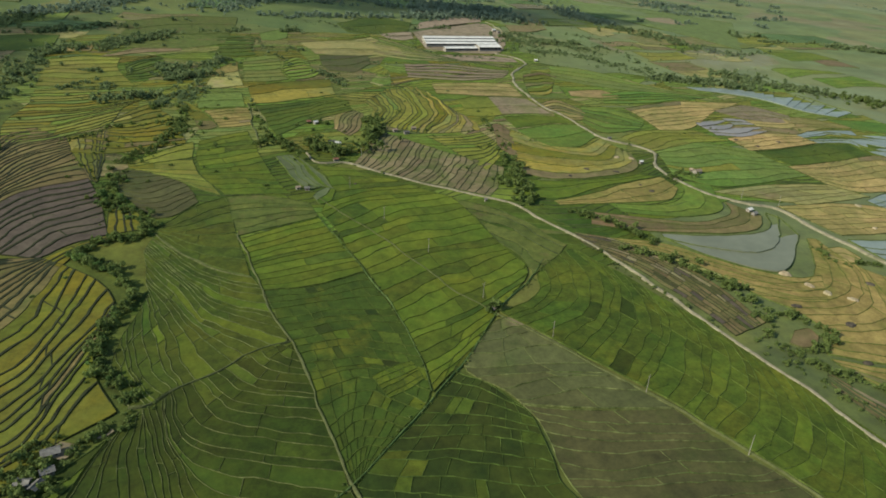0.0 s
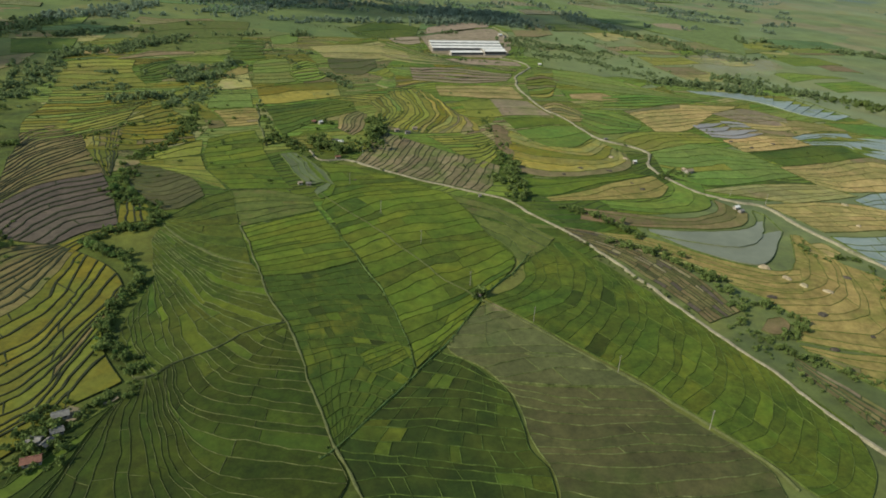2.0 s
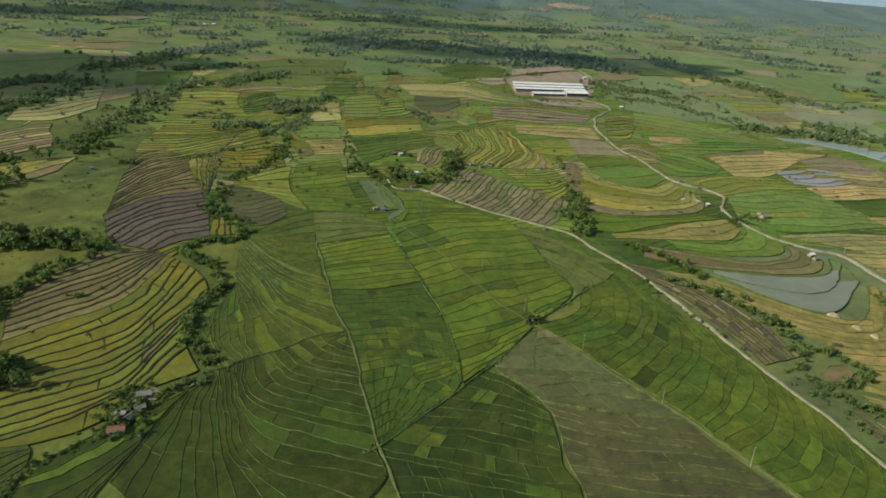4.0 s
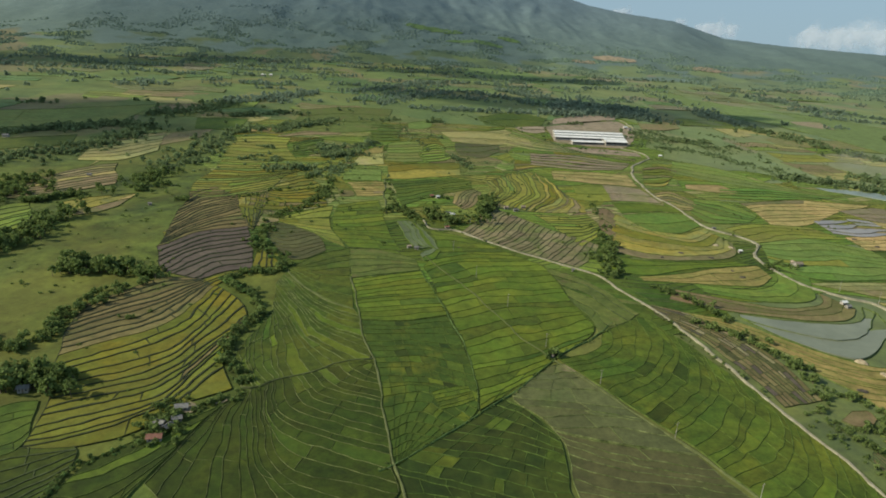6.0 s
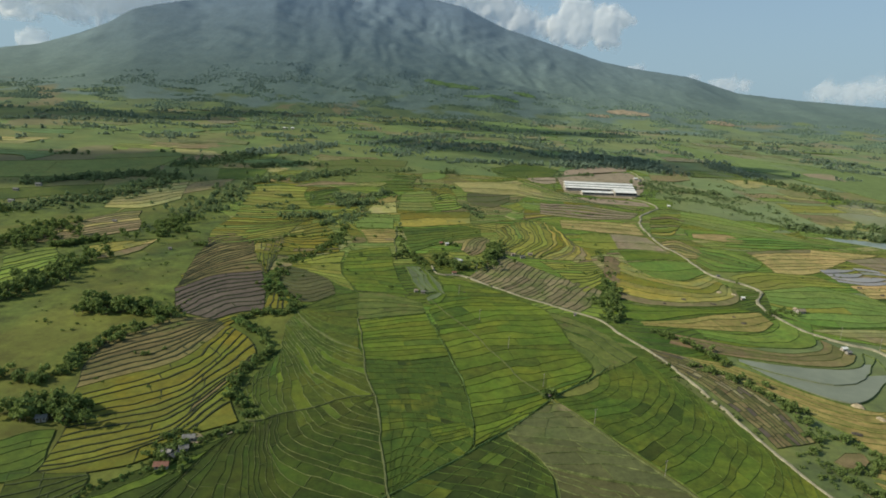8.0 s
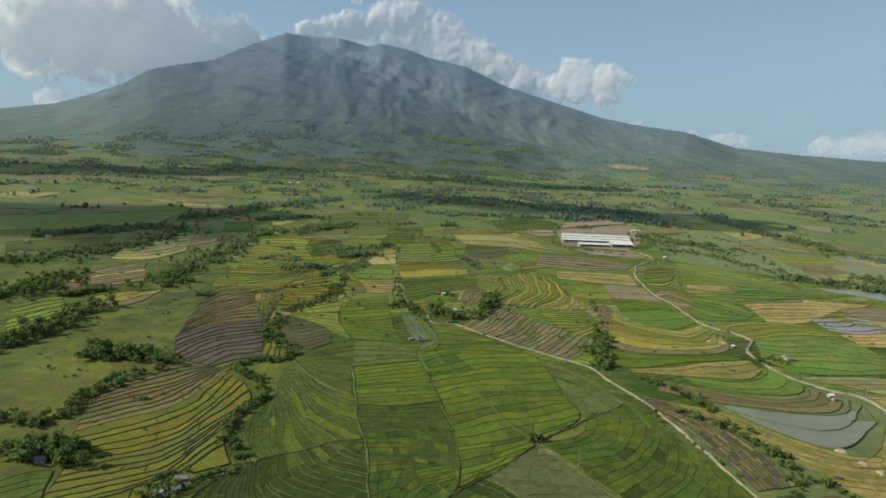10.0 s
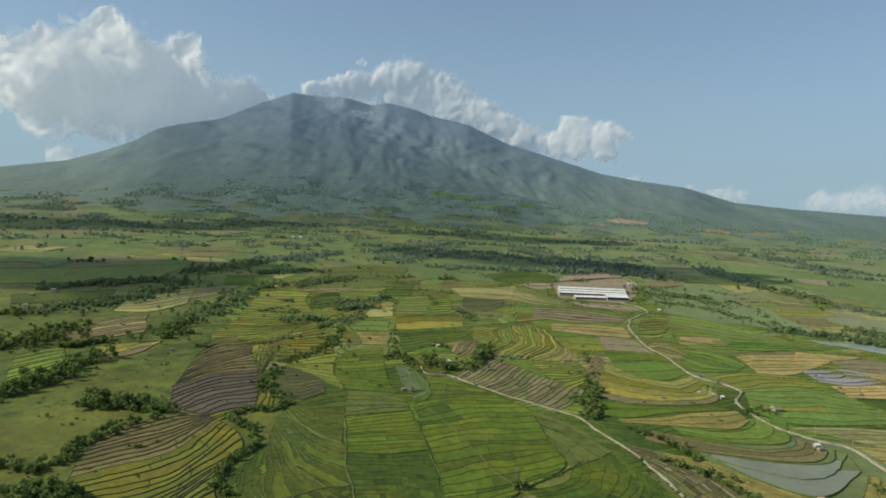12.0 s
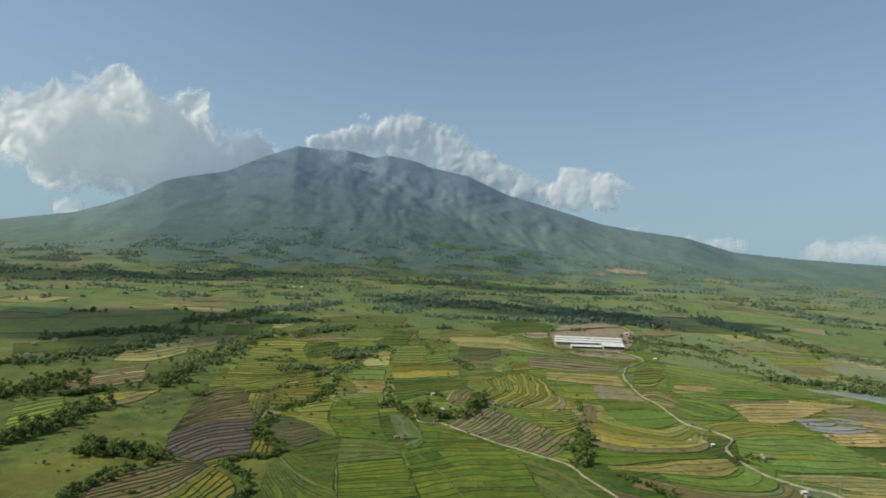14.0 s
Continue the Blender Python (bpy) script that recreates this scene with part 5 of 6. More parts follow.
belt([(149, 499), (157, 458), (166, 418), (172, 388)], 5, 34, 0.3)
belt([(181, 365), (191, 342), (195, 317), (198, 294)], 5, 40, 0.35)
belt([(194, 371), (195, 362), (202, 354)], 4, 20, 0.4)
belt([(-130, 389), (-123, 392), (-120, 402)], 3, 16, 0.3)
road([(438, 1521), (446, 1486), (440, 1424), (424, 1354), (395, 1296), (366, 1268)], 1.2)
belt([(454, 1400), (478, 1341), (509, 1265), (548, 1196)], 16, 150, 0.6)
belt([(409, 1259), (438, 1211), (487, 1176)], 14, 90, 0.55)
belt([(575, 1398), (615, 1328), (627, 1261)], 12, 60, 0.5)
belt([(113, 989), (129, 958), (142, 923)], 4, 22, 0.4)
belt([(192, 860), (184, 813), (176, 771)], 4, 24, 0.45)
belt([(-65, 753), (-56, 777), (-43, 763), (-37, 742)], 5, 22, 0.85)
belt([(138, 635), (138, 608), (140, 587), (142, 578)], 11, 42, 0.75)
belt([(158, 569), (171, 552), (186, 536), (195, 511), (201, 496)], 5, 60, 0.6)
field([[(-27, 394), (-15, 399), (-6, 401)], [(-20, 377), (-12, 380), (-2, 386)]], 5, 2, RICE_FRESH, BUND_GREEN, 0.5, 0.12)
belt([(-298, 1221), (-257, 1258), (-208, 1300)], 14, 60, 0.9)
belt([(-399, 1341), (-343, 1375), (-271, 1415)], 12, 60, 0.9)
belt([(-278, 982), (-259, 1008), (-224, 994)], 7, 28, 0.8)
belt([(-226, 933), (-199, 939), (-184, 949)], 10, 36, 0.9)
belt([(-431, 742), (-419, 755), (-402, 781)], 7, 36, 0.8)
belt([(427, 1364), (430, 1299), (445, 1243)], 10, 40, 0.8)
belt([(525, 1234), (581, 1248), (587, 1171), (566, 1055)], 9, 70, 0.7)
belt([(705, 1673), (754, 1651), (772, 1566), (750, 1419), (760, 1368)], 12, 90, 0.8)
field([[(-403, 745), (-380, 771), (-345, 792)], [(-383, 713), (-365, 734), (-354, 759)]], 1, 1, RIPE_GOLD, BUND_GRASS, 0.5)
field([[(-479, 1102), (-440, 1152), (-377, 1213)], [(-451, 903), (-438, 1011), (-378, 1123)]], 1, 2, FALLOW, BUND_GRASS, 0.5, -0.3)
field([[(387, 848), (481, 876), (577, 867)], [(386, 801), (445, 811), (499, 823)], [(378, 759), (411, 756), (447, 776)]], 7, 2, STUBBLE_GOLD, BUND_TAN, 0.5, mix=0.04)
field([[(507, 834), (576, 855), (601, 802)], [(523, 790), (545, 775), (580, 770)]], 3, 2, MUD_PURPLE, BUND_TAN, 0.5, mix=0.04)
field([[(444, 779), (494, 800), (519, 787)], [(435, 733), (469, 726), (519, 743)]], 4, 2, WATER_GREY, BUND_TAN, 0.6, mix=0.04)
field([[(521, 787), (598, 795), (628, 769), (655, 741)], [(517, 741), (537, 728), (557, 731), (602, 746)]], 3, 2, STUBBLE, BUND_TAN, 0.5, mix=0.04)
field([[(438, 722), (501, 734), (541, 725)], [(437, 677), (490, 685), (543, 692)]], 4, 2, STUBBLE_GOLD, BUND_TAN, 0.5, mix=0.04)
field([[(541, 723), (597, 744), (641, 728), (687, 688)], [(541, 692), (582, 688), (579, 651), (600, 616)]], 5, 2, WATER_BLUE, BUND_GRASS, 0.6, mix=0)
field([[(439, 671), (513, 685), (580, 686)], [(448, 632), (509, 637), (570, 646)]], 2, 1, RICE, BUND_GREEN, 0.5, mix=0)
field([[(440, 628), (504, 636), (570, 646), (599, 609)], [(439, 578), (453, 558), (482, 554), (524, 548)]], 6, 3, STUBBLE_GOLD, BUND_TAN, 0.5, mix=0.04)
field([[(313, 579), (381, 586), (439, 578)], [(377, 540), (416, 542), (454, 547)]], 5, 2, FALLOW, BUND_TAN, 0.5, mix=0.04)
field([[(442, 539), (479, 551), (527, 550)], [(443, 525), (453, 511), (471, 504)]], 3, 2, WATER_BLUE, BUND_GRASS, 0.6, mix=0)
field([[(347, 540), (406, 538), (442, 524), (468, 502)], [(355, 482), (382, 480), (415, 479), (438, 478)]], 6, 3, STUBBLE_GOLD, BUND_TAN, 0.5, mix=0.04)
field([[(641, 781), (688, 772), (744, 736)], [(642, 737), (669, 720), (696, 697)]], 1, 1, RICE_VIVID, BUND_GRASS, 0.5, mix=0)
field([[(185, 906), (209, 915), (226, 909)], [(173, 839), (195, 832), (218, 837)]], 2, 1, RIPE_GREEN, BUND_GRASS, 0.5, mix=0.04)
field([[(188, 798), (198, 801), (198, 775)], [(168, 728), (168, 706), (174, 683)]], 2, 2, FALLOW_BROWN, BUND_GRASS, 0.5, mix=0.04)
field([[(-303, 983), (-232, 987), (-156, 989)], [(-296, 907), (-238, 914), (-177, 942)], [(-300, 845), (-252, 850), (-199, 897)], [(-284, 786), (-254, 791), (-221, 818), (-203, 840)]], 14, 2, RIPE_GREEN, BUND_DARK, 1.0, mix=0.35)
field([[(-201, 854), (-184, 896), (-169, 911)], [(-201, 820), (-176, 821), (-149, 847)], [(-219, 807), (-178, 797), (-137, 802)], [(-223, 755), (-186, 750), (-129, 768)]], 8, 2, RIPE, BUND_DARK, 1.1, mix=0.15)
field([[(-326, 1143), (-288, 1161), (-241, 1154)], [(-315, 1069), (-271, 1068), (-230, 1081)], [(-306, 999), (-252, 996), (-199, 997)]], 6, 1, RIPE_GREEN, BUND_GRASS, 0.7, mix=0.2)
field([[(-223, 1230), (-194, 1257), (-162, 1249)], [(-269, 1158), (-225, 1181), (-161, 1202)]], 2, 1, STUBBLE_BROWN, BUND_GRASS, 0.7, mix=0.04)
field([[(-321, 1231), (-296, 1249), (-287, 1267)], [(-319, 1195), (-294, 1196), (-282, 1204)]], 1, 1, STUBBLE, BUND_GRASS, 0.5, mix=0.04)
field([[(-437, 1304), (-387, 1318), (-345, 1321)], [(-410, 1204), (-366, 1198), (-336, 1191)]], 1, 1, RICE, BUND_GRASS, 0.5, mix=0.04)
field([[(-43, 1354), (-14, 1384), (8, 1386)], [(-42, 1291), (-19, 1292), (1, 1319)]], 1, 1, LIME, BUND_GRASS, 0.5, mix=0.04)
field([[(-111, 1324), (-78, 1336), (-55, 1327)], [(-108, 1170), (-80, 1166), (-55, 1174)]], 5, 1, RICE, BUND_DARK, 0.7, mix=0.04)
belt([(-274, 1208), (-256, 1242), (-229, 1279), (-206, 1324)], 15, 70, 0.9)
belt([(-141, 1117), (-122, 1110), (-95, 1143)], 10, 36, 0.9)
belt([(-167, 897), (-159, 933), (-147, 961), (-127, 973)], 7, 42, 0.85)
belt([(-156, 856), (-143, 822), (-124, 798)], 8, 36, 0.8)
belt([(-275, 1081), (-253, 1068)], 5, 9, 0.8)
belt([(8, 1416), (34, 1359)], 9, 12, 0.9)
belt([(-2, 1226), (20, 1204)], 6, 8, 0.8)
belt([(34, 1545), (73, 1595), (79, 1535)], 10, 16, 0.9)
belt([(82, 1514), (114, 1417), (162, 1378), (204, 1323)], 6, 40, 0.6)
belt([(-51, 1311), (-33, 1204), (-17, 1146)], 6, 20, 0.6)
field([[(-51, 722), (-45, 699), (-40, 673), (-34, 646), (-27, 637)], [(-38, 724), (-32, 699), (-28, 675), (-22, 652), (-17, 643)], [(-28, 713), (-20, 688), (-14, 664), (-11, 646), (-9, 634)]], 5, 1.4, WATER_GREEN, BUND_GRASS, 1.1, 0.15, mix=0)
field([[(-28, 622), (-22, 633), (-15, 640)], [(-24, 605), (-15, 611), (-8, 634)]], 2, 1, WATER_GREEN, BUND_GRASS, 0.8, 0.15, mix=0)
# end of the plan


def common_fields():
    """The lesser plots between the larger fields: a loose patchwork along the lie of the terraces."""
    tones = [GRASS_OLIVE, RICE_LIGHT, RIPE_GREEN, STUBBLE_BROWN, GRASS_OLIVE, RICE_LIGHT, RICE_OLIVE, RIPE_GREEN, FALLOW, RIPE]
    cols, rows = 15, 17

    def corner(i, j):
        x, y = -330 + i * 66 + (j % 2) * 20, 480 + j * 52 + 0.08 * (i - 7) * 66
        return (x + 22 * noise.noise((i * 0.9, j * 0.7, 1)) * 1.6, y + 20 * noise.noise((i * 0.8, j * 0.9, 6)) * 1.6)

    for i in range(cols):
        for j in range(rows):
            a, b, c, d = corner(i, j), corner(i + 1, j), corner(i, j + 1), corner(i + 1, j + 1)
            cx, cy = (a[0] + d[0]) / 2, (a[1] + d[1]) / 2
            left = cx < -150 - 0.38 * (cy - 560)
            if (left and (cy < 610 or cx < -272 or cy > 1000)) or (cx > 215 and cy < 560) or (cx > 420 and cy > 1000):
                continue
            m = lambda p, q, f: ((p[0] + q[0]) / 2, (p[1] + q[1]) / 2 + f)
            bow = 30 * noise.noise((i * 0.6, j * 0.6, 9))
            tone = rng.choice([RICE_OLIVE, RIPE, STUBBLE_BROWN] if left else tones if cy > 720 else [RICE, RICE_LIGHT, RICE])
            field([[a, m(a, b, bow), b], [c, m(c, d, bow), d]], rng.randint(4, 10), rng.choice((1, 1.5, 2)), tone,
                  BUND_DARK if left else rng.choice((BUND_GRASS, BUND_GRASS, BUND_DARK)), 0.8, -0.35)


common_fields()


def far_plots():
    """Wide plots of crops and grass on the far plain."""
    # crop tones that already hold the haze of the distance
    tones = [HAZE_GREEN, HAZE_LIME, HAZE_OLIVE, HAZE_GREEN, HAZE_TAN, HAZE_OLIVE, HAZE_GREEN]
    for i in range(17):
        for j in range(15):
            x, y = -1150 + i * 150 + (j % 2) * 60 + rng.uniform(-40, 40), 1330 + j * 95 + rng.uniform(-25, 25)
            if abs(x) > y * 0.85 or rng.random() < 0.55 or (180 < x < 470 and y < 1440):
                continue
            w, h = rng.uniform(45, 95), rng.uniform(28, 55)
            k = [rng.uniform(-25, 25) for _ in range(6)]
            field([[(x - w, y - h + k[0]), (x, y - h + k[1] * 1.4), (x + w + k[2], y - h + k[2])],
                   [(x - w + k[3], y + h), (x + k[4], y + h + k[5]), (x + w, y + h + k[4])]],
                  rng.randint(1, 3), rng.choice((1, 2)), rng.choice(tones if y > 1620 else [RICE_OLIVE, FALLOW, RICE_LIGHT, GRASS_OLIVE, STUBBLE_BROWN, HAZE_GREEN]), BUND_GRASS, 0.9, -0.4)


far_plots()


def right_plots():
    """Grass and crop plots beyond the ponds."""
    tones = [RICE_LIGHT, GRASS_OLIVE, LIME, FALLOW, RIPE_GREEN, STUBBLE_BROWN]
    for i in range(7):
        for j in range(9):
            x, y = 560 + i * 110 + rng.uniform(-30, 30), 760 + j * 72 + rng.uniform(-20, 20)
            if x > y * 0.92 or x < 300 + 0.36 * (y - 300) or rng.random() < 0.3:
                continue
            w, h = rng.uniform(35, 70), rng.uniform(22, 40)
            k = [rng.uniform(-18, 18) for _ in range(5)]
            field([[(x - w, y - h + k[0]), (x, y - h + k[1]), (x + w + k[2], y - h + k[2])],
                   [(x - w + k[3], y + h), (x + k[4], y + h + k[1]), (x + w, y + h + k[4])]],
                  rng.randint(1, 3), rng.choice((1, 2)), rng.choice(tones), BUND_GRASS, 0.9, -0.4)


right_plots()


def clear_spare_trees():
    """Takes away the kinds of tree that no belt has used as a thing."""
    for src in TREES:
        if "placed" not in src:
            for o in (*src.children, src):
                bpy.data.objects.remove(o)


clear_spare_trees()


def field_shrubs():
    """Small bushes along banks and lanes all over the farmed plain."""
    for _ in range(2600):
        x, y = rng.uniform(-420, 900), rng.uniform(640, 1500)
        if abs(x) > y * 0.8 or (190 < x < 330 and 1180 < y < 1400):
            continue
        if noise.noise((x / 55, y / 40, 21)) + 0.4 * noise.noise((x / 14, y / 14, 6)) > 0.22:
            plant(x, y, lie(x, y) + 0.2, rng.choice((3, 5, 5)), rng.uniform(0.2, 0.6), rng.uniform(0, 6.28))


field_shrubs()


def far_woods():
    """Groves scattered over the far plain and the foot of the mountain."""
    for _ in range(34000):
        turn, d = rng.uniform(-40, 40), rng.uniform(1350, 3050)
        x, y = d * math.sin(radians(turn)), d * math.cos(radians(turn))
        if y < 1350 or (150 < x < 460 and y < 1420):
            continue
        n = noise.noise((x / 210, y / 80, 12)) + 0.55 * noise.noise((x / 70, y / 36, 4)) + (y - 2300) / 3500 + (0.16 if x < -350 and y > 1720 else 0.0)
        if n > (0.25 if rng.random() < 0.998 else 0.15):
            plant(x, y, lie(x, y) - 0.3, rng.randrange(6), rng.uniform(0.6, 1.15), rng.uniform(0, 6.28))


far_woods()


def pasture_shrubs():
    for _ in range(420):
        x, y = rng.uniform(-520, -150), rng.uniform(380, 1000)
        if x < -130 - 0.3 * (y - 540) and noise.noise((x / 60, y / 60, 2)) > -0.1:
            plant(x, y, lie(x, y) - 0.5, 5, rng.uniform(0.2, 0.55), rng.uniform(0, 6.28))


pasture_shrubs()


def make_woods():
    root = new("woodland")
    tagged(root, "groves and hedgerows of dark green trees", "woods", kind="stuff")
    mesh_object("trunk", WOODS[0][0], WOODS[0][1], BARK, root)
    mesh_object("crown", WOODS[1][0], WOODS[1][1], LEAF, root)
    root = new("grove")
    tagged(root, "belts of green trees between the farther fields, paled by painted haze", "woods", kind="stuff")
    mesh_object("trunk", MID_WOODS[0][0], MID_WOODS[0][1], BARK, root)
    mesh_object("crown", MID_WOODS[1][0], MID_WOODS[1][1], MID_HAZE_LEAF, root)
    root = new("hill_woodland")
    tagged(root, "far woods on the plain and at the mountain's foot, haze painted into their leaves", "woods", kind="stuff")
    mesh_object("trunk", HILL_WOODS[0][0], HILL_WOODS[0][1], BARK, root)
    mesh_object("crown", HILL_WOODS[1][0], HILL_WOODS[1][1], FAR_HAZE_LEAF, root)


make_woods()


def clearing(turn0, turn1, s0, s1, material, label):
    """Open ground among the woods of the lower slopes, with an uneven rim."""
    verts, faces, cols, rows = [], [], 26, 8
    for i in range(cols + 1):
        turn = turn0 + (turn1 - turn0) * i / cols
        round_off = math.sqrt(max(0.0, 1 - (2 * i / cols - 1) ** 4))
        lo = s0 + (s1 - s0) * (0.5 - 0.5 * round_off * (1 + 0.35 * noise.noise((i * 0.31, turn0, 2))))
        hi = s0 + (s1 - s0) * (0.5 + 0.5 * round_off * (1 + 0.35 * noise.noise((i * 0.27, turn1, 7))))
        for j in range(rows + 1):
            x, y, z = slope(turn, lo + (hi - lo) * j / rows)
            verts.append((x, y, z + 2.0))
    for i in range(cols):
        for j in range(rows):
            a = i * (rows + 1) + j
            faces.append((a, a + rows + 1, a + rows + 2, a + 1))
    tagged(mesh_object("clearing", verts, faces, material, smooth=True), label, "clearing", kind="structure")


clearing(14.6, 18.2, 0.30, 0.36, EARTH, "bare tan earth cleared on the mountain's foot")
clearing(12.9, 14.9, 0.235, 0.275, EARTH, "bare tan earth cleared among woods")
clearing(22.6, 24.8, 0.30, 0.355, EARTH, "bare tan earth cleared on the far slope")
clearing(-1.2, 3.8, 0.42, 0.465, HAZE_GREEN, "sunlit green meadow on the lower slope")
clearing(2.2, 7.2, 0.33, 0.36, HAZE_GREEN, "sunlit green meadow at the mountain's foot")
clearing(6.6, 8.6, 0.40, 0.425, HAZE_GREEN, "small green meadow on the lower slope")


# ---- clouds ----
def cloud(lumps, away, label, step=0.09, fray=0.9, depth=52.0, thin=1.0, smoothing=2):
    """A cumulus cloud, thick in the middle and thinning out to its frayed rim. Lumps: turn, elevation and radius in degrees."""
    t0, t1 = min(t - 2.2 * r for t, u, r in lumps), max(t + 2.2 * r for t, u, r in lumps)
    u0, u1 = min(u - 2.0 * r for t, u, r in lumps), max(u + 2.0 * r for t, u, r in lumps)
    nt_, nu = int((t1 - t0) / step) + 2, int((u1 - u0) / step) + 2
    thick = {}
    for i in range(nt_):
        for j in range(nu):
            t, u = t0 + i * step, u0 + j * step
            wt = t + 0.34 * noise.noise((t * 0.8, u * 0.8, 1)) + 0.16 * noise.noise((t * 3, u * 3, 2))
            wu = u + 0.34 * noise.noise((t * 0.8, u * 0.8, 5)) + 0.16 * noise.noise((t * 3, u * 3, 6))
            d = 0.0
            for a, b, r in lumps:
                q = ((wt - a) ** 2 + ((wu - b) * (1.15 if wu > b else 1.0)) ** 2) / (r * r * 2.6)
                if q < 6:
                    d += math.exp(-q)
            if d < 0.05:
                continue
            billow = 0.0
            for f, g in ((0.4, 0.5), (1.0, 0.22), (2.4, 0.11), (5.0, 0.05)):
                puff = noise.noise((wt * f, wu * f, 3.0 + f))
                billow += g * (math.sqrt(puff * puff + 0.004) * 2.0 - 0.5)
            wisp = 0.1 * noise.noise((t * 2.1, u * 2.1, 4)) + 0.05 * noise.noise((t * 6, u * 6, 8))
            d = 1.5 * (1 - math.exp(-d / 1.0)) + billow * fray - 0.28
            if d + wisp > 0:
                thick[i, j] = (max(d, 0.02), d + wisp)
    for _ in range(smoothing):
        thick = {(i, j): (sum(thick.get((i + a, j + b), (0.0, 0))[0] for a in (-1, 0, 1) for b in (-1, 0, 1)) / 9, c) for (i, j), (d, c) in thick.items()}
    verts, faces, dense, index = [], [], [], {}
    for side in (-1, 1):
        for (i, j), (d, cover) in thick.items():
            t, u = radians(t0 + i * step), radians(u0 + j * step)
            out = away + side * (min(d, 1.8) ** 0.7 * depth + 1)
            index[side, i, j] = len(verts)
            verts.append((out * math.sin(t), out * math.cos(t), 168 + away * math.tan(u)))
            dense.append(thin * (lambda c: c * c * (3 - 2 * c))(min(1.0, max(0.0, cover) * 1.3)))
        for (i, j) in thick:
            ks = [(side, i, j), (side, i + 1, j), (side, i + 1, j + 1), (side, i, j + 1)]
            if all(k in index for k in ks):
                q = tuple(index[k] for k in ks)
                faces.append(q if side < 0 else q[::-1])
    ob = mesh_object("cloud", verts, faces, CLOUD, smooth=True)
    ob.data.attributes.new("dense", "FLOAT", "POINT").data.foreach_set("value", dense)
    tagged(ob, label, "cloud", group="clouds by the mountain", kind="stuff")


def cloud_material():
    """White droplets that scatter light through, thin where the cloud is thin."""
    m = CLOUD
    nd, ln = m.node_tree.nodes, m.node_tree.links.new
    out = nd["Material Output"]
    dif, tra, mix = nd.new("ShaderNodeBsdfDiffuse"), nd.new("ShaderNodeBsdfTranslucent"), nd.new("ShaderNodeMixShader")
    for n in (dif, tra):
        n.inputs["Color"].default_value = (0.97, 0.97, 0.975, 1)
    mix.inputs[0].default_value = 0.6
    ln(dif.outputs[0], mix.inputs[1])
    ln(tra.outputs[0], mix.inputs[2])
    att, clear, cover = nd.new("ShaderNodeAttribute"), nd.new("ShaderNodeBsdfTransparent"), nd.new("ShaderNodeMixShader")
    att.attribute_name = "dense"
    ln(att.outputs["Fac"], cover.inputs[0])
    ln(clear.outputs[0], cover.inputs[1])
    ln(mix.outputs[0], cover.inputs[2])
    ln(cover.outputs[0], out.inputs["Surface"])


cloud_material()
cloud([(-28.2, 14.1, 0.7), (-28, 13.2, 1.0), (-28.6, 11.6, 1.5), (-33.5, 10.6, 1.2), (-31, 10.2, 1.5), (-26, 11.6, 1.1), (-24.3, 11.6, 0.9),
       (-22.6, 12.9, 0.6), (-23, 11.0, 1.2), (-27, 9.6, 1.8), (-30.5, 8.4, 1.6), (-33.5, 9.0, 1.3), (-32.5, 5.9, 0.6), (-29.5, 6.8, 0.8),
       (-27, 7.4, 1.0), (-24, 9.0, 1.5), (-21.5, 9.4, 1.2), (-19, 9.8, 1.0), (-17.3, 9.3, 0.7), (-35.5, 9.6, 1.0), (-25, 7.6, 0.9),
       (-24, 7.2, 1.1), (-21, 7.9, 1.1), (-18.5, 8.6, 1.0), (-17, 9.4, 0.8), (-16, 9.8, 0.6)], 4770,
      "towering white cumulus bank with grey hollows, behind the mountain's shoulder")
cloud([(-11.9, 10.9, 0.6), (-10, 11.3, 0.75), (-8.6, 11.2, 0.7), (-7.2, 11.5, 0.85), (-5.6, 12.2, 0.85), (-4.2, 12.7, 1.05), (-2.4, 12.3, 1.05), (-0.3, 11.8, 1.0), (1.5, 10.9, 0.95),
       (3.8, 10.0, 0.6), (2.5, 9.7, 0.75), (5.4, 8.9, 0.85), (7.5, 8.1, 0.8), (9.2, 7.5, 0.7), (4, 9.0, 0.8), (6.5, 7.9, 0.7), (0, 10.0, 1.0), (-4, 10.7, 1.0)], 4720,
      "white cumulus cap hanging behind the summit ridge")
cloud([(9.6, 7.7, 0.6), (11.0, 8.7, 0.55), (12.0, 8.9, 0.5), (13.2, 8.5, 0.6), (14.8, 8.3, 0.5), (16, 8.3, 0.35), (15.0, 6.5, 0.45), (13.9, 6.4, 0.35), (12.0, 6.4, 0.4), (10.4, 7.1, 0.6), (11.4, 7.7, 0.7),
       (12.8, 7.6, 0.6), (14.2, 7.6, 0.5)],
      4720, "small white cumulus drifting beside the slope", thin=0.72)
for k, lumps in enumerate(([(17.2, 4.5, 0.3), (16.5, 4.5, 0.25)], [(21.4, 4.1, 0.3)], [(24.3, 3.6, 0.5), (25.6, 3.4, 0.4), (23.4, 3.6, 0.35)],
                           [(32, 3.3, 0.7), (34.4, 3.5, 0.7), (36.5, 3.3, 0.8), (30.6, 2.9, 0.5)], [(-7.8, 13.7, 0.2), (-7.4, 13.6, 0.15)],
                           [(-31, 13.7, 0.3), (-30.4, 13.6, 0.25)], [(-31, 3.6, 0.45), (-30.2, 3.7, 0.4)])):
    cloud(lumps, 4760, "small white cloud low in the pale sky", thin=0.42)
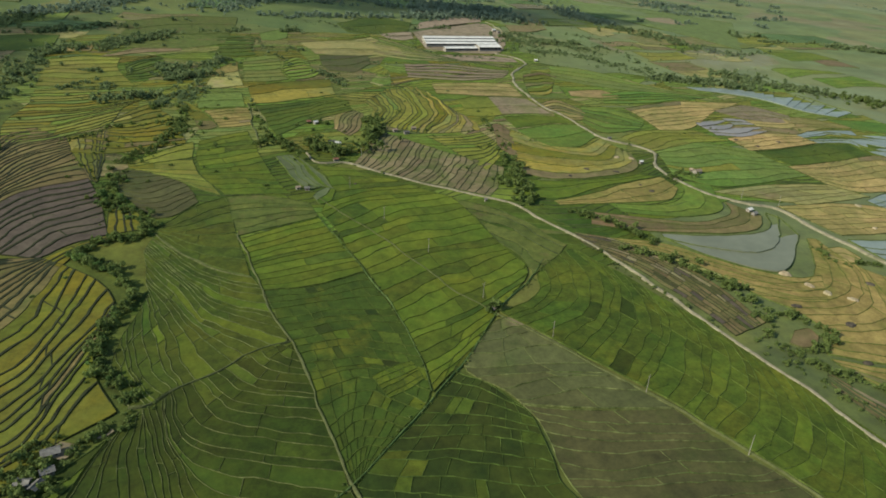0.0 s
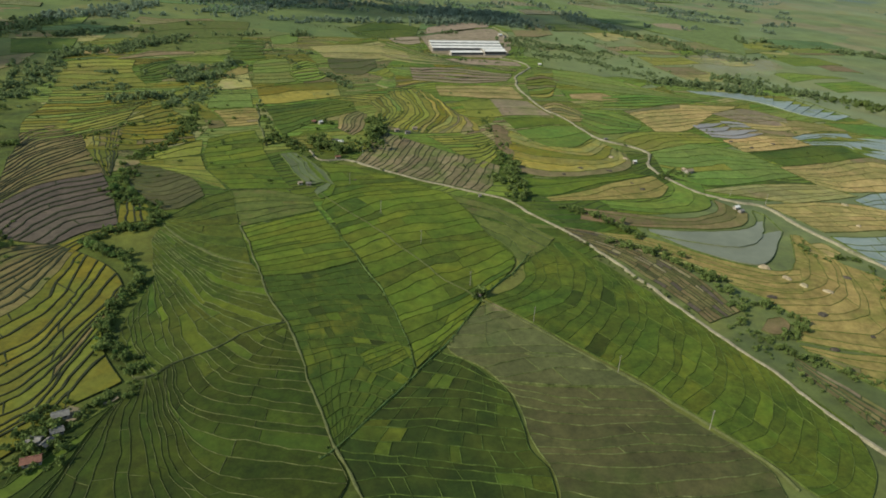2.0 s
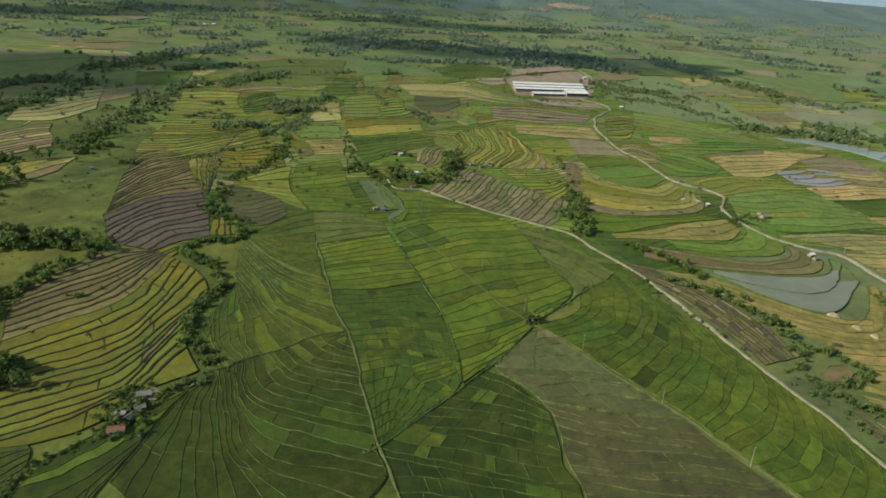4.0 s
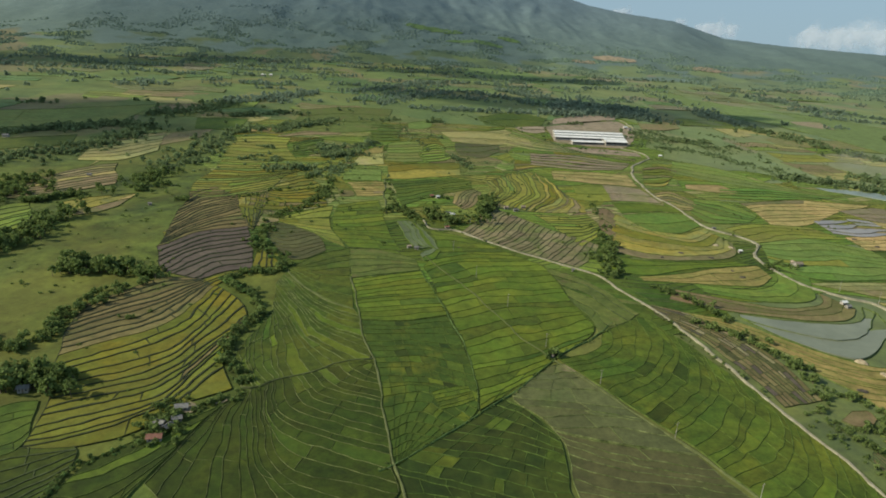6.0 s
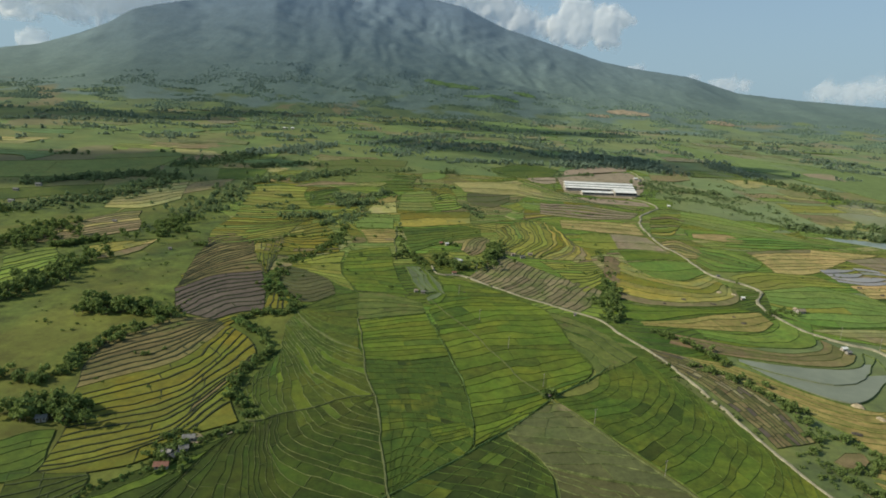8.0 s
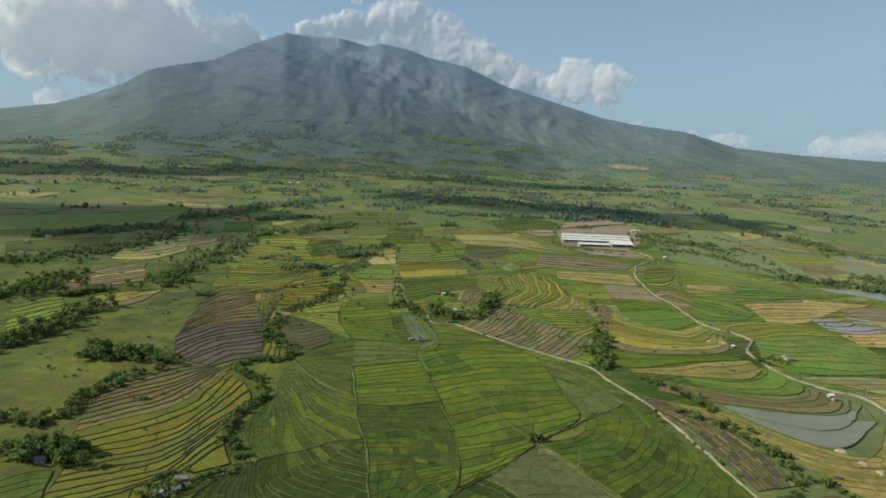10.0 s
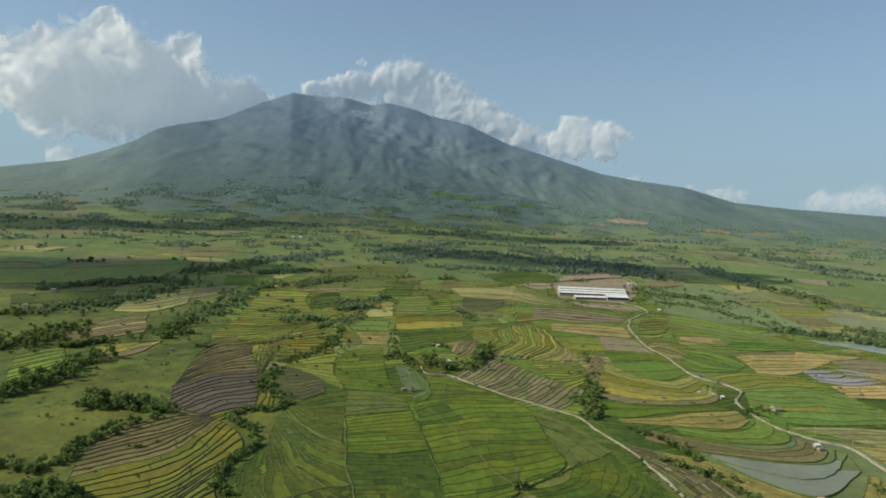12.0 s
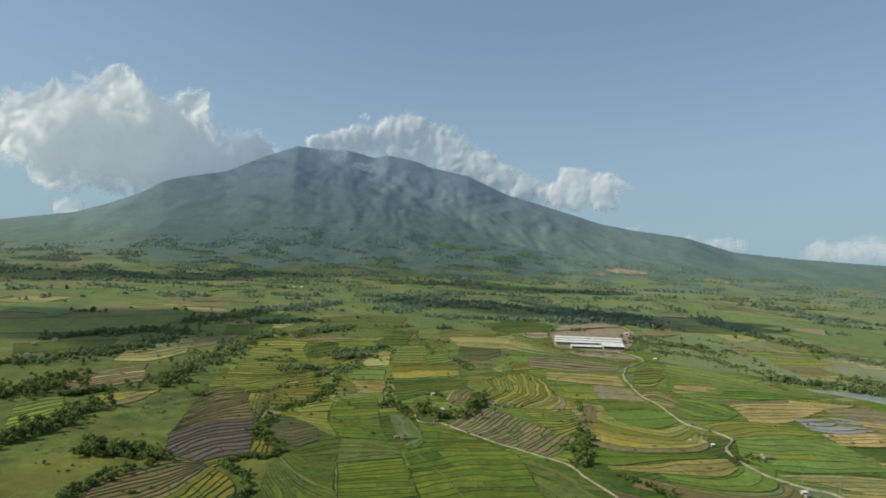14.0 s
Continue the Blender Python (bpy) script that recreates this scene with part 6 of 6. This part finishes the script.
for lumps in ([(-7.8, 9.2, 0.22), (-7.1, 9.0, 0.25), (-8.4, 9.3, 0.2), (-6.6, 9.3, 0.2)], [(-10.4, 9.9, 0.25), (-10.1, 10.3, 0.35), (-11, 10.5, 0.3), (-9.4, 10.5, 0.3)]):
    cloud(lumps, 4250, "shred of white cloud before the summit", 0.05, 0.6, 14.0, 0.3, 2)


cloud([(36.9, -5.8, 0.22), (36.8, -5.5, 0.28), (36.3, -5.3, 0.3), (35.5, -5.3, 0.35), (34.5, -5.2, 0.4), (33.3, -5.2, 0.45), (32.2, -5.1, 0.4)], 1325,
      "thin pale smoke drifting from a field fire", 0.06, 1.1, 5.0, 0.035)


def shade_cloud(lumps, base, label, step=32.0, thin=0.68):
    """An unseen cumulus added overhead to cast shade: a flat foot, a billowing top and a frayed rim. Lumps: x, y and
    radius in metres.
    """
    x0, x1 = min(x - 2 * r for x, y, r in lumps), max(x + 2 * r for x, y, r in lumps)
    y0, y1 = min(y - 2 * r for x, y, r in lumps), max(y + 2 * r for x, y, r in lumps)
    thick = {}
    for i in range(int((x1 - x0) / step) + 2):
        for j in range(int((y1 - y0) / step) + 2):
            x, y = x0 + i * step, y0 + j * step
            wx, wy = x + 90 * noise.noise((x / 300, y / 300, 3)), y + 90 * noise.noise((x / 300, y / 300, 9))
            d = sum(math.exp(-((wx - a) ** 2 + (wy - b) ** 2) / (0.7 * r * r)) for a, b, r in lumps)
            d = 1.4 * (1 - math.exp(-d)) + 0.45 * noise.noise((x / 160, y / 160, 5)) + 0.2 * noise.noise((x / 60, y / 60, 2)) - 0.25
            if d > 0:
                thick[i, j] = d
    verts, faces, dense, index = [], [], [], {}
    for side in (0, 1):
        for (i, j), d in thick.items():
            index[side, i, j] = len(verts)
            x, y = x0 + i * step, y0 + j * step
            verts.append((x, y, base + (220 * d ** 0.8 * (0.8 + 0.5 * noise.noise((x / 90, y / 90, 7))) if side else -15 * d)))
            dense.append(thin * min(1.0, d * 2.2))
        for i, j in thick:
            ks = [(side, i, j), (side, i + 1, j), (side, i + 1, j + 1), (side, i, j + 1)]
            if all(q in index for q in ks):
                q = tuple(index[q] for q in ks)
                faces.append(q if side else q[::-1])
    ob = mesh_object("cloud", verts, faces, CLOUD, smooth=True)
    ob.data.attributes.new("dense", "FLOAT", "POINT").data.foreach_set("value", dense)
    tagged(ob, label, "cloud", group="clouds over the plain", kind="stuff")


# out-of-view clouds added towards the sun to cast shadows on plain and mountain
shade_cloud([(-2340, 1440, 110), (-2190, 1400, 130), (-2040, 1350, 130), (-1880, 1280, 110), (-1750, 1250, 130), (-1690, 1245, 110)], 1560, "flat-footed white cumulus out of view, added to shade the plain")
shade_cloud([(-2350, 2080, 110), (-2150, 2050, 130), (-1950, 2040, 130), (-1800, 2000, 110)], 1600, "flat-footed white cumulus out of view, added to shade the foothills")
shade_cloud([(-3180, 880, 150), (-3040, 850, 150), (-2900, 920, 130), (-2980, 980, 110), (-3100, 750, 130), (-2920, 770, 120)], 1560, "flat-footed white cumulus out of view, added to shade the pastures")
shade_cloud([(-3750, 1750, 240), (-3450, 1850, 240), (-3200, 1950, 180), (-3000, 2150, 140)], 1600, "wide white cumulus out of view, added to shade the foothills")
shade_cloud([(x, y, 420) for x in (-4300, -3900, -3500, -3150) for y in (2450, 2800, 3150, 3500)] + [(-2850, 2950, 260), (-2900, 2600, 220)], 2300, "wide white cumulus out of view, added to dim the mountain", 50.0, 0.18)


# ---- buildings ----
def box(bm, x0, x1, y0, y1, z0, z1):
    v = [bm.verts.new((x, y, z)) for z in (z0, z1) for x, y in ((x0, y0), (x1, y0), (x1, y1), (x0, y1))]
    for f in ((3, 2, 1, 0), (4, 5, 6, 7), (0, 1, 5, 4), (1, 2, 6, 5), (2, 3, 7, 6), (3, 0, 4, 7)):
        bm.faces.new([v[i] for i in f])


def slab(bm, corners, thick):
    """A sloping sheet with thickness through four corners."""
    top = [bm.verts.new(c) for c in corners]
    low = [bm.verts.new((c[0], c[1], c[2] - thick)) for c in corners]
    bm.faces.new(top)
    bm.faces.new(low[::-1])
    for i in range(4):
        j = (i + 1) % 4
        bm.faces.new((top[j], top[i], low[i], low[j]))


def gable_walls(bm, l, w, h, rise):
    """Four walls with gables, 0.2 m thick, hollow."""
    outer = [(-l / 2, -w / 2), (l / 2, -w / 2), (l / 2, w / 2), (-l / 2, w / 2)]
    box(bm, -l / 2, l / 2, -w / 2, -w / 2 + 0.2, -1, h)
    box(bm, -l / 2, l / 2, w / 2 - 0.2, w / 2, -1, h)
    for x0 in (-l / 2, l / 2 - 0.2):
        box(bm, x0, x0 + 0.2, -w / 2 + 0.2, w / 2 - 0.2, -1, h)
        a = [bm.verts.new((x, y, z)) for x in (x0, x0 + 0.2) for y, z in ((-w / 2 + 0.2, h), (w / 2 - 0.2, h), (0, h + rise))]
        for f in ((2, 1, 0), (3, 4, 5), (0, 1, 4, 3), (1, 2, 5, 4), (2, 0, 3, 5)):
            bm.faces.new([a[i] for i in f])


ROOF_RUST = surface("rusty_roof", (0.16, 0.07, 0.05), (0.3, 0.14, 0.1), 3, 0.5, rough=0.7, vary=0.2)
ROOF_GREY = surface("grey_sheet_roof", (0.117, 0.114, 0.106), (0.21, 0.203, 0.187), 3, 0.5, rough=0.8, vary=0.25)
ROOF_THATCH = surface("thatch_roof", (0.2, 0.16, 0.11), (0.34, 0.28, 0.2), 2, 0.3, rough=0.95, vary=0.2)
GLASS_DARK = surface("dark_opening", (0.02, 0.022, 0.025), (0.04, 0.042, 0.045), 2, 0.5, rough=0.3, vary=0.1)
WOOD = surface("weathered_wood", (0.12, 0.09, 0.06), (0.24, 0.19, 0.14), 1, 0.2, vary=0.2)
STRAW = surface("burnt_straw", (0.039, 0.0351, 0.0286), (0.13, 0.111, 0.078), 2, 0.5, vary=0.2)
STRAW_PALE = surface("straw_heap", (0.25, 0.2, 0.12), (0.42, 0.35, 0.22), 2, 0.5, vary=0.15)


def house(x, y, turn, l, w, h, roof, label):
    root = new("house")
    l, w = l * 0.85, w * 0.9
    root.matrix_basis = pose(x, y, lie(x, y) + 0.5, 0, 0, turn)
    tagged(root, label, "house", group="farmhouses")
    rise = w * 0.28
    bm = bmesh.new()
    gable_walls(bm, l, w, h, rise)
    part("wall", bm, WHITE_WALL, root)
    o = 0.6
    for side in (-1, 1):
        bm = bmesh.new()
        e = side * (w / 2 + o)
        z = h - rise * o / (w / 2) + 0.12
        c = [(-l / 2 - o, 0, h + rise + 0.12), (-l / 2 - o, e, z), (l / 2 + o, e, z), (l / 2 + o, 0, h + rise + 0.12)]
        slab(bm, c if side < 0 else c[::-1], 0.08)
        part("roof", bm, roof, root)
    bm = bmesh.new()
    box(bm, -l / 2 - o, l / 2 + o, -0.15, 0.15, h + rise + 0.06, h + rise + 0.2)
    part("ridge_cap", bm, roof, root)
    for side in (-1, 1):
        yy = side * (w / 2)
        bm = bmesh.new()
        box(bm, -0.45, 0.45, yy - 0.06 * 0 - 0.05, yy + 0.05, -0.4, 1.9)
        part("door", bm, WOOD, root)
        for k in (-0.3, 0.3):
            win = bmesh.new()
            box(win, k * l - 0.5, k * l + 0.5, yy - 0.04, yy + 0.04, 0.9, 1.9)
            part("window", win, GLASS_DARK, root)


def long_shed(x, y, turn, l, w, h, label):
    """A long livestock shed: low walls, open sides with posts, a double-pitched sheet roof in panels and a ridge vent."""
    root = new("shed")
    root.matrix_basis = pose(x, y, lie(x, y) + 1.1, 0, 0, turn)
    tagged(root, label, "shed", group="sheds of the works")
    rise = w * 0.16
    for side in (-1, 1):
        yy = side * (w / 2 - 0.15)
        for name, z0, z1 in (("side_wall", -1.5, 1.4), ("eaves_beam", h - 0.6, h)):
            bm = bmesh.new()
            box(bm, -l / 2, l / 2, yy - 0.1, yy + 0.1, z0, z1)
            part(name, bm, WHITE_WALL, root)
    for side in (-1, 1):
        bm = bmesh.new()
        x0 = side * (l / 2 - 0.1)
        box(bm, x0 - 0.1, x0 + 0.1, -w / 2 + 0.3, w / 2 - 0.3, -1.5, h + rise * 0.6)
        part("end_wall", bm, WHITE_WALL, root)
    for side in (-1, 1):
        bm = bmesh.new()
        yy = side * (w / 2 - 0.4)
        box(bm, -l / 2 + 0.3, l / 2 - 0.3, yy - 0.04, yy + 0.04, 1.4, h - 0.6)
        part("side_curtain", bm, GLASS_DARK, root, "dark netted opening")
    n = max(4, int(l / 7))
    post = bpy.data.meshes.new("post")
    bm = bmesh.new()
    box(bm, -0.15, 0.15, -0.15, 0.15, 1.4, h - 0.6)
    bm.to_mesh(post)
    bm.free()
    post.materials.append(WHITE_WALL)
    for side in (-1, 1):
        for k in range(n + 1):
            p = new("post", post)
            p.parent = root
            p.location = (-l / 2 + 0.4 + (l - 0.8) * k / n, side * (w / 2 - 0.15), 0)
    o = 1.0
    wide = (l + 2) / n
    for side in (-1, 1):
        bm = bmesh.new()
        e = side * (w / 2 + o)
        z = h - rise * o / (w / 2) + 0.1
        c = [(-wide / 2 + 0.03, 0, h + rise + 0.1), (-wide / 2 + 0.03, e, z), (wide / 2 - 0.03, e, z), (wide / 2 - 0.03, 0, h + rise + 0.1)]
        slab(bm, c if side < 0 else c[::-1], 0.1)
        me = bpy.data.meshes.new("roof_panel")
        bm.to_mesh(me)
        bm.free()
        me.materials.append(WHITE_ROOF)
        for k in range(n):
            p = new("roof_panel", me)
            p.parent = root
            p.location = (-l / 2 - 1 + wide * (k + 0.5), 0, 0.02 * (k % 2))
    bm = bmesh.new()
    box(bm, -l / 2, l / 2, -0.7, 0.7, h + rise + 0.05, h + rise + 0.7)
    part("ridge_vent", bm, WHITE_ROOF, root)


for k, (cx, cy, ln_, wd) in enumerate(((310, 1306, 140, 11.5), (304, 1278, 138, 11.5), (299, 1252, 136, 11.5))):
    long_shed(cx, cy, 5, ln_, wd, 4.5, "long white-roofed livestock shed on bare graded earth")
long_shed(284, 1212, 7, 60, 12, 4.5, "white-roofed service shed before the long sheds")
long_shed(336, 1218, 7, 42, 20, 6.0, "wide white-roofed service hall beside the sheds")


def pole(x, y, tall=10.0):
    root = new("power_pole")
    root.matrix_basis = pose(x, y, lie(x, y) + 0.5, 0, 0, 35)
    tagged(root, "pale concrete power pole with a crossarm in the paddies", "pole", group="power poles")
    bm = bmesh.new()
    bmesh.ops.create_cone(bm, cap_ends=True, segments=8, radius1=0.15, radius2=0.1, depth=tall + 1, matrix=Matrix.Translation((0, 0, tall / 2 - 0.5)))
    part("shaft", bm, WHITE_WALL, root)
    bm = bmesh.new()
    box(bm, -1.1, 1.1, -0.08, 0.08, tall - 0.9, tall - 0.7)
    part("crossarm", bm, WOOD, root)
    for k in (-1, 0, 1):
        bm = bmesh.new()
        bmesh.ops.create_cone(bm, cap_ends=True, segments=6, radius1=0.08, radius2=0.05, depth=0.3, matrix=Matrix.Translation((k * 0.95, 0, tall - 0.55)))
        part("insulator", bm, WHITE_ROOF, root)


def heap(x, y, size, pale=False):
    """A low heap of threshed straw with an uneven rim."""
    r = random.Random(int(x * 7 + y))
    verts, faces = [(0, 0, 0.25)], []
    rings, sides = 5, 14
    for i in range(1, rings + 1):
        f = i / rings
        for k in range(sides):
            a = 2 * math.pi * k / sides
            rad = size * f * (1 + 0.35 * noise.noise((math.cos(a) * 1.5 + x, math.sin(a) * 1.5, y)))
            z = size * 0.22 * math.sin(math.pi * min(1, f * 1.15)) * r.uniform(0.6, 1.2) - (0.8 if i == rings else 0)
            verts.append((rad * math.cos(a) * 1.35, rad * math.sin(a), z))
    for k in range(sides):
        faces.append((0, 1 + k, 1 + (k + 1) % sides))
    for i in range(rings - 1):
        for k in range(sides):
            a, b = 1 + i * sides + k, 1 + i * sides + (k + 1) % sides
            faces.append((a, a + sides, b + sides, b))
    ob = mesh_object("haystack", verts, faces, STRAW_PALE if pale else STRAW, smooth=True)
    ob.matrix_basis = pose(x, y, lie(x, y) + 1.0, 0, 0, r.uniform(0, 360))
    tagged(ob, "pale threshed straw heap on stubble" if pale else "dark burnt straw heap on stubble", "haystack", group="haystacks")


# small things
house(-155, 373, 12, 6.8, 4.1, 2.4, ROOF_GREY, "grey-roofed farmhouse beside a bare yard")
house(-154, 363, 20, 4.8, 3.4, 2.2, ROOF_GREY, "small grey sheet-roofed house among trees")
house(-161, 359, -15, 5.4, 3.4, 2.2, ROOF_GREY, "grey sheet-roofed house under trees")
house(-156, 356, 60, 4.8, 3.4, 2.2, ROOF_GREY, "pale sheet-roofed outbuilding under trees")
house(-159, 347, 8, 7.5, 4.1, 2.4, ROOF_RUST, "red rusty-roofed farmhouse among trees")
house(-242, 388, 10, 6.1, 4.1, 2.4, ROOF_GREY, "grey-roofed house hidden among trees")
house(-428, 860, 0, 5.4, 3.4, 2.4, ROOF_GREY, "lone hut on harvested terraces")
house(-314, 749, 0, 3.4, 2.7, 2.0, ROOF_GREY, "small hut in the pasture")
house(-644, 1064, 0, 9.5, 5.4, 3.2, ROOF_GREY, "pale-roofed building among far trees")
house(-651, 1019, 0, 8.2, 4.8, 3.2, ROOF_GREY, "pale-roofed building among far trees")
house(-610, 943, 0, 8.2, 4.8, 3.2, ROOF_GREY, "pale-roofed building among far trees")
house(-481, 2072, 0, 15.0, 6.8, 4.0, WHITE_ROOF, "white-roofed farm building in the far grove")
house(-461, 2083, 0, 9.5, 6.8, 4.0, WHITE_ROOF, "white-roofed farm building in the far grove")
house(-4, 820, 30, 4.8, 3.4, 2.4, WHITE_ROOF, "small pale-roofed house beside terraces")
house(-11, 823, 10, 4.1, 3.4, 2.4, ROOF_RUST, "small brown-roofed house beside terraces")
house(-7, 746, 80, 4.1, 3.4, 2.4, ROOF_GREY, "grey-roofed village house under trees")
house(4, 752, 10, 6.8, 4.1, 2.4, ROOF_GREY, "grey-roofed village house under trees")
house(9, 748, 10, 5.4, 4.1, 2.4, WHITE_ROOF, "pale-roofed village house under trees")
house(1, 703, 10, 4.8, 2.7, 2.0, ROOF_RUST, "brown-roofed roadside hut by the grove")
house(74, 785, 10, 4.8, 3.4, 2.2, ROOF_THATCH, "thatched farm hut among terraces")
house(84, 775, 5, 6.1, 3.4, 2.4, ROOF_GREY, "grey-roofed farmhouse among terraces")
house(95, 789, -5, 5.4, 3.4, 2.4, ROOF_THATCH, "thatched farmhouse among terraces")
house(-38, 640, 15, 3.7, 2.7, 2.0, ROOF_THATCH, "thatched hut beside flooded paddies")
house(-31, 637, -10, 4.1, 2.7, 2.0, ROOF_GREY, "pale-roofed hut beside flooded paddies")
house(54, 438, 40, 3.4, 2.7, 2.0, ROOF_THATCH, "thatched field hut under a tree")
house(289, 657, 5, 3.4, 2.7, 2.4, WHITE_ROOF, "small pale hut at the edge of stubble")
house(329, 624, 10, 8.2, 5.4, 2.8, ROOF_THATCH, "tan-roofed farmhouse beside the road")
house(327, 629, 90, 4.1, 3.4, 2.4, ROOF_THATCH, "tan-roofed shed beside the farmhouse")
house(314, 536, 15, 5.4, 3.4, 2.4, WHITE_ROOF, "pale-roofed hut at the pond's edge")
house(313, 529, 15, 4.8, 3.4, 2.1, ROOF_GREY, "low grey-roofed lean-to at the pond")
house(298, 733, 0, 4.1, 2.0, 2.0, ROOF_GREY, "small shelter beside the road")
house(105, 592, 0, 2.0, 1.7, 1.8, ROOF_GREY, "tiny shelter beside the road")
house(389, 1131, 0, 5.4, 4.1, 2.4, WHITE_ROOF, "small white house by the works road")
house(418, 1408, 20, 9.5, 6.1, 3.2, WHITE_ROOF, "white site building beside the works")
house(421, 1389, 20, 6.8, 5.4, 3.2, ROOF_GREY, "grey site building beside the works")
house(1746, 3114, -5, 24.5, 6.8, 3.2, WHITE_ROOF, "far white farm shed on the green plain")
house(1800, 3092, -5, 16.3, 6.8, 3.2, WHITE_ROOF, "far white farm shed on the green plain")
house(1893, 2754, -5, 16.3, 6.8, 3.2, ROOF_GREY, "far pale building on the plain")
pole(119, 307)
pole(99, 353)
pole(75, 405)
pole(52, 451)
pole(36, 514)
pole(18, 571)
pole(3, 635)
pole(328, 562)
pole(347, 540)
pole(350, 422)
pole(25, 707)
heap(236, 403, 2.7)
heap(252, 379, 3.0)
heap(308, 416, 2.7)
heap(229, 347, 2.1)
heap(262, 353, 1.5)
heap(226, 649, 2.4)
heap(251, 638, 2.7)
heap(202, 635, 2.1)
heap(257, 589, 2.4)
heap(448, 715, 3.0)
heap(457, 691, 2.7)
heap(495, 702, 2.7)
heap(255, 604, 1.5)
heap(9, 644, 1.2)
heap(274, 677, 2.8, True)
heap(287, 671, 2.8, True)
heap(261, 440, 3.5, True)
heap(265, 423, 2.8, True)
heap(269, 412, 2.8, True)
heap(279, 402, 2.8, True)
heap(395, 489, 2.1, True)
heap(423, 530, 2.8, True)
# end of small things
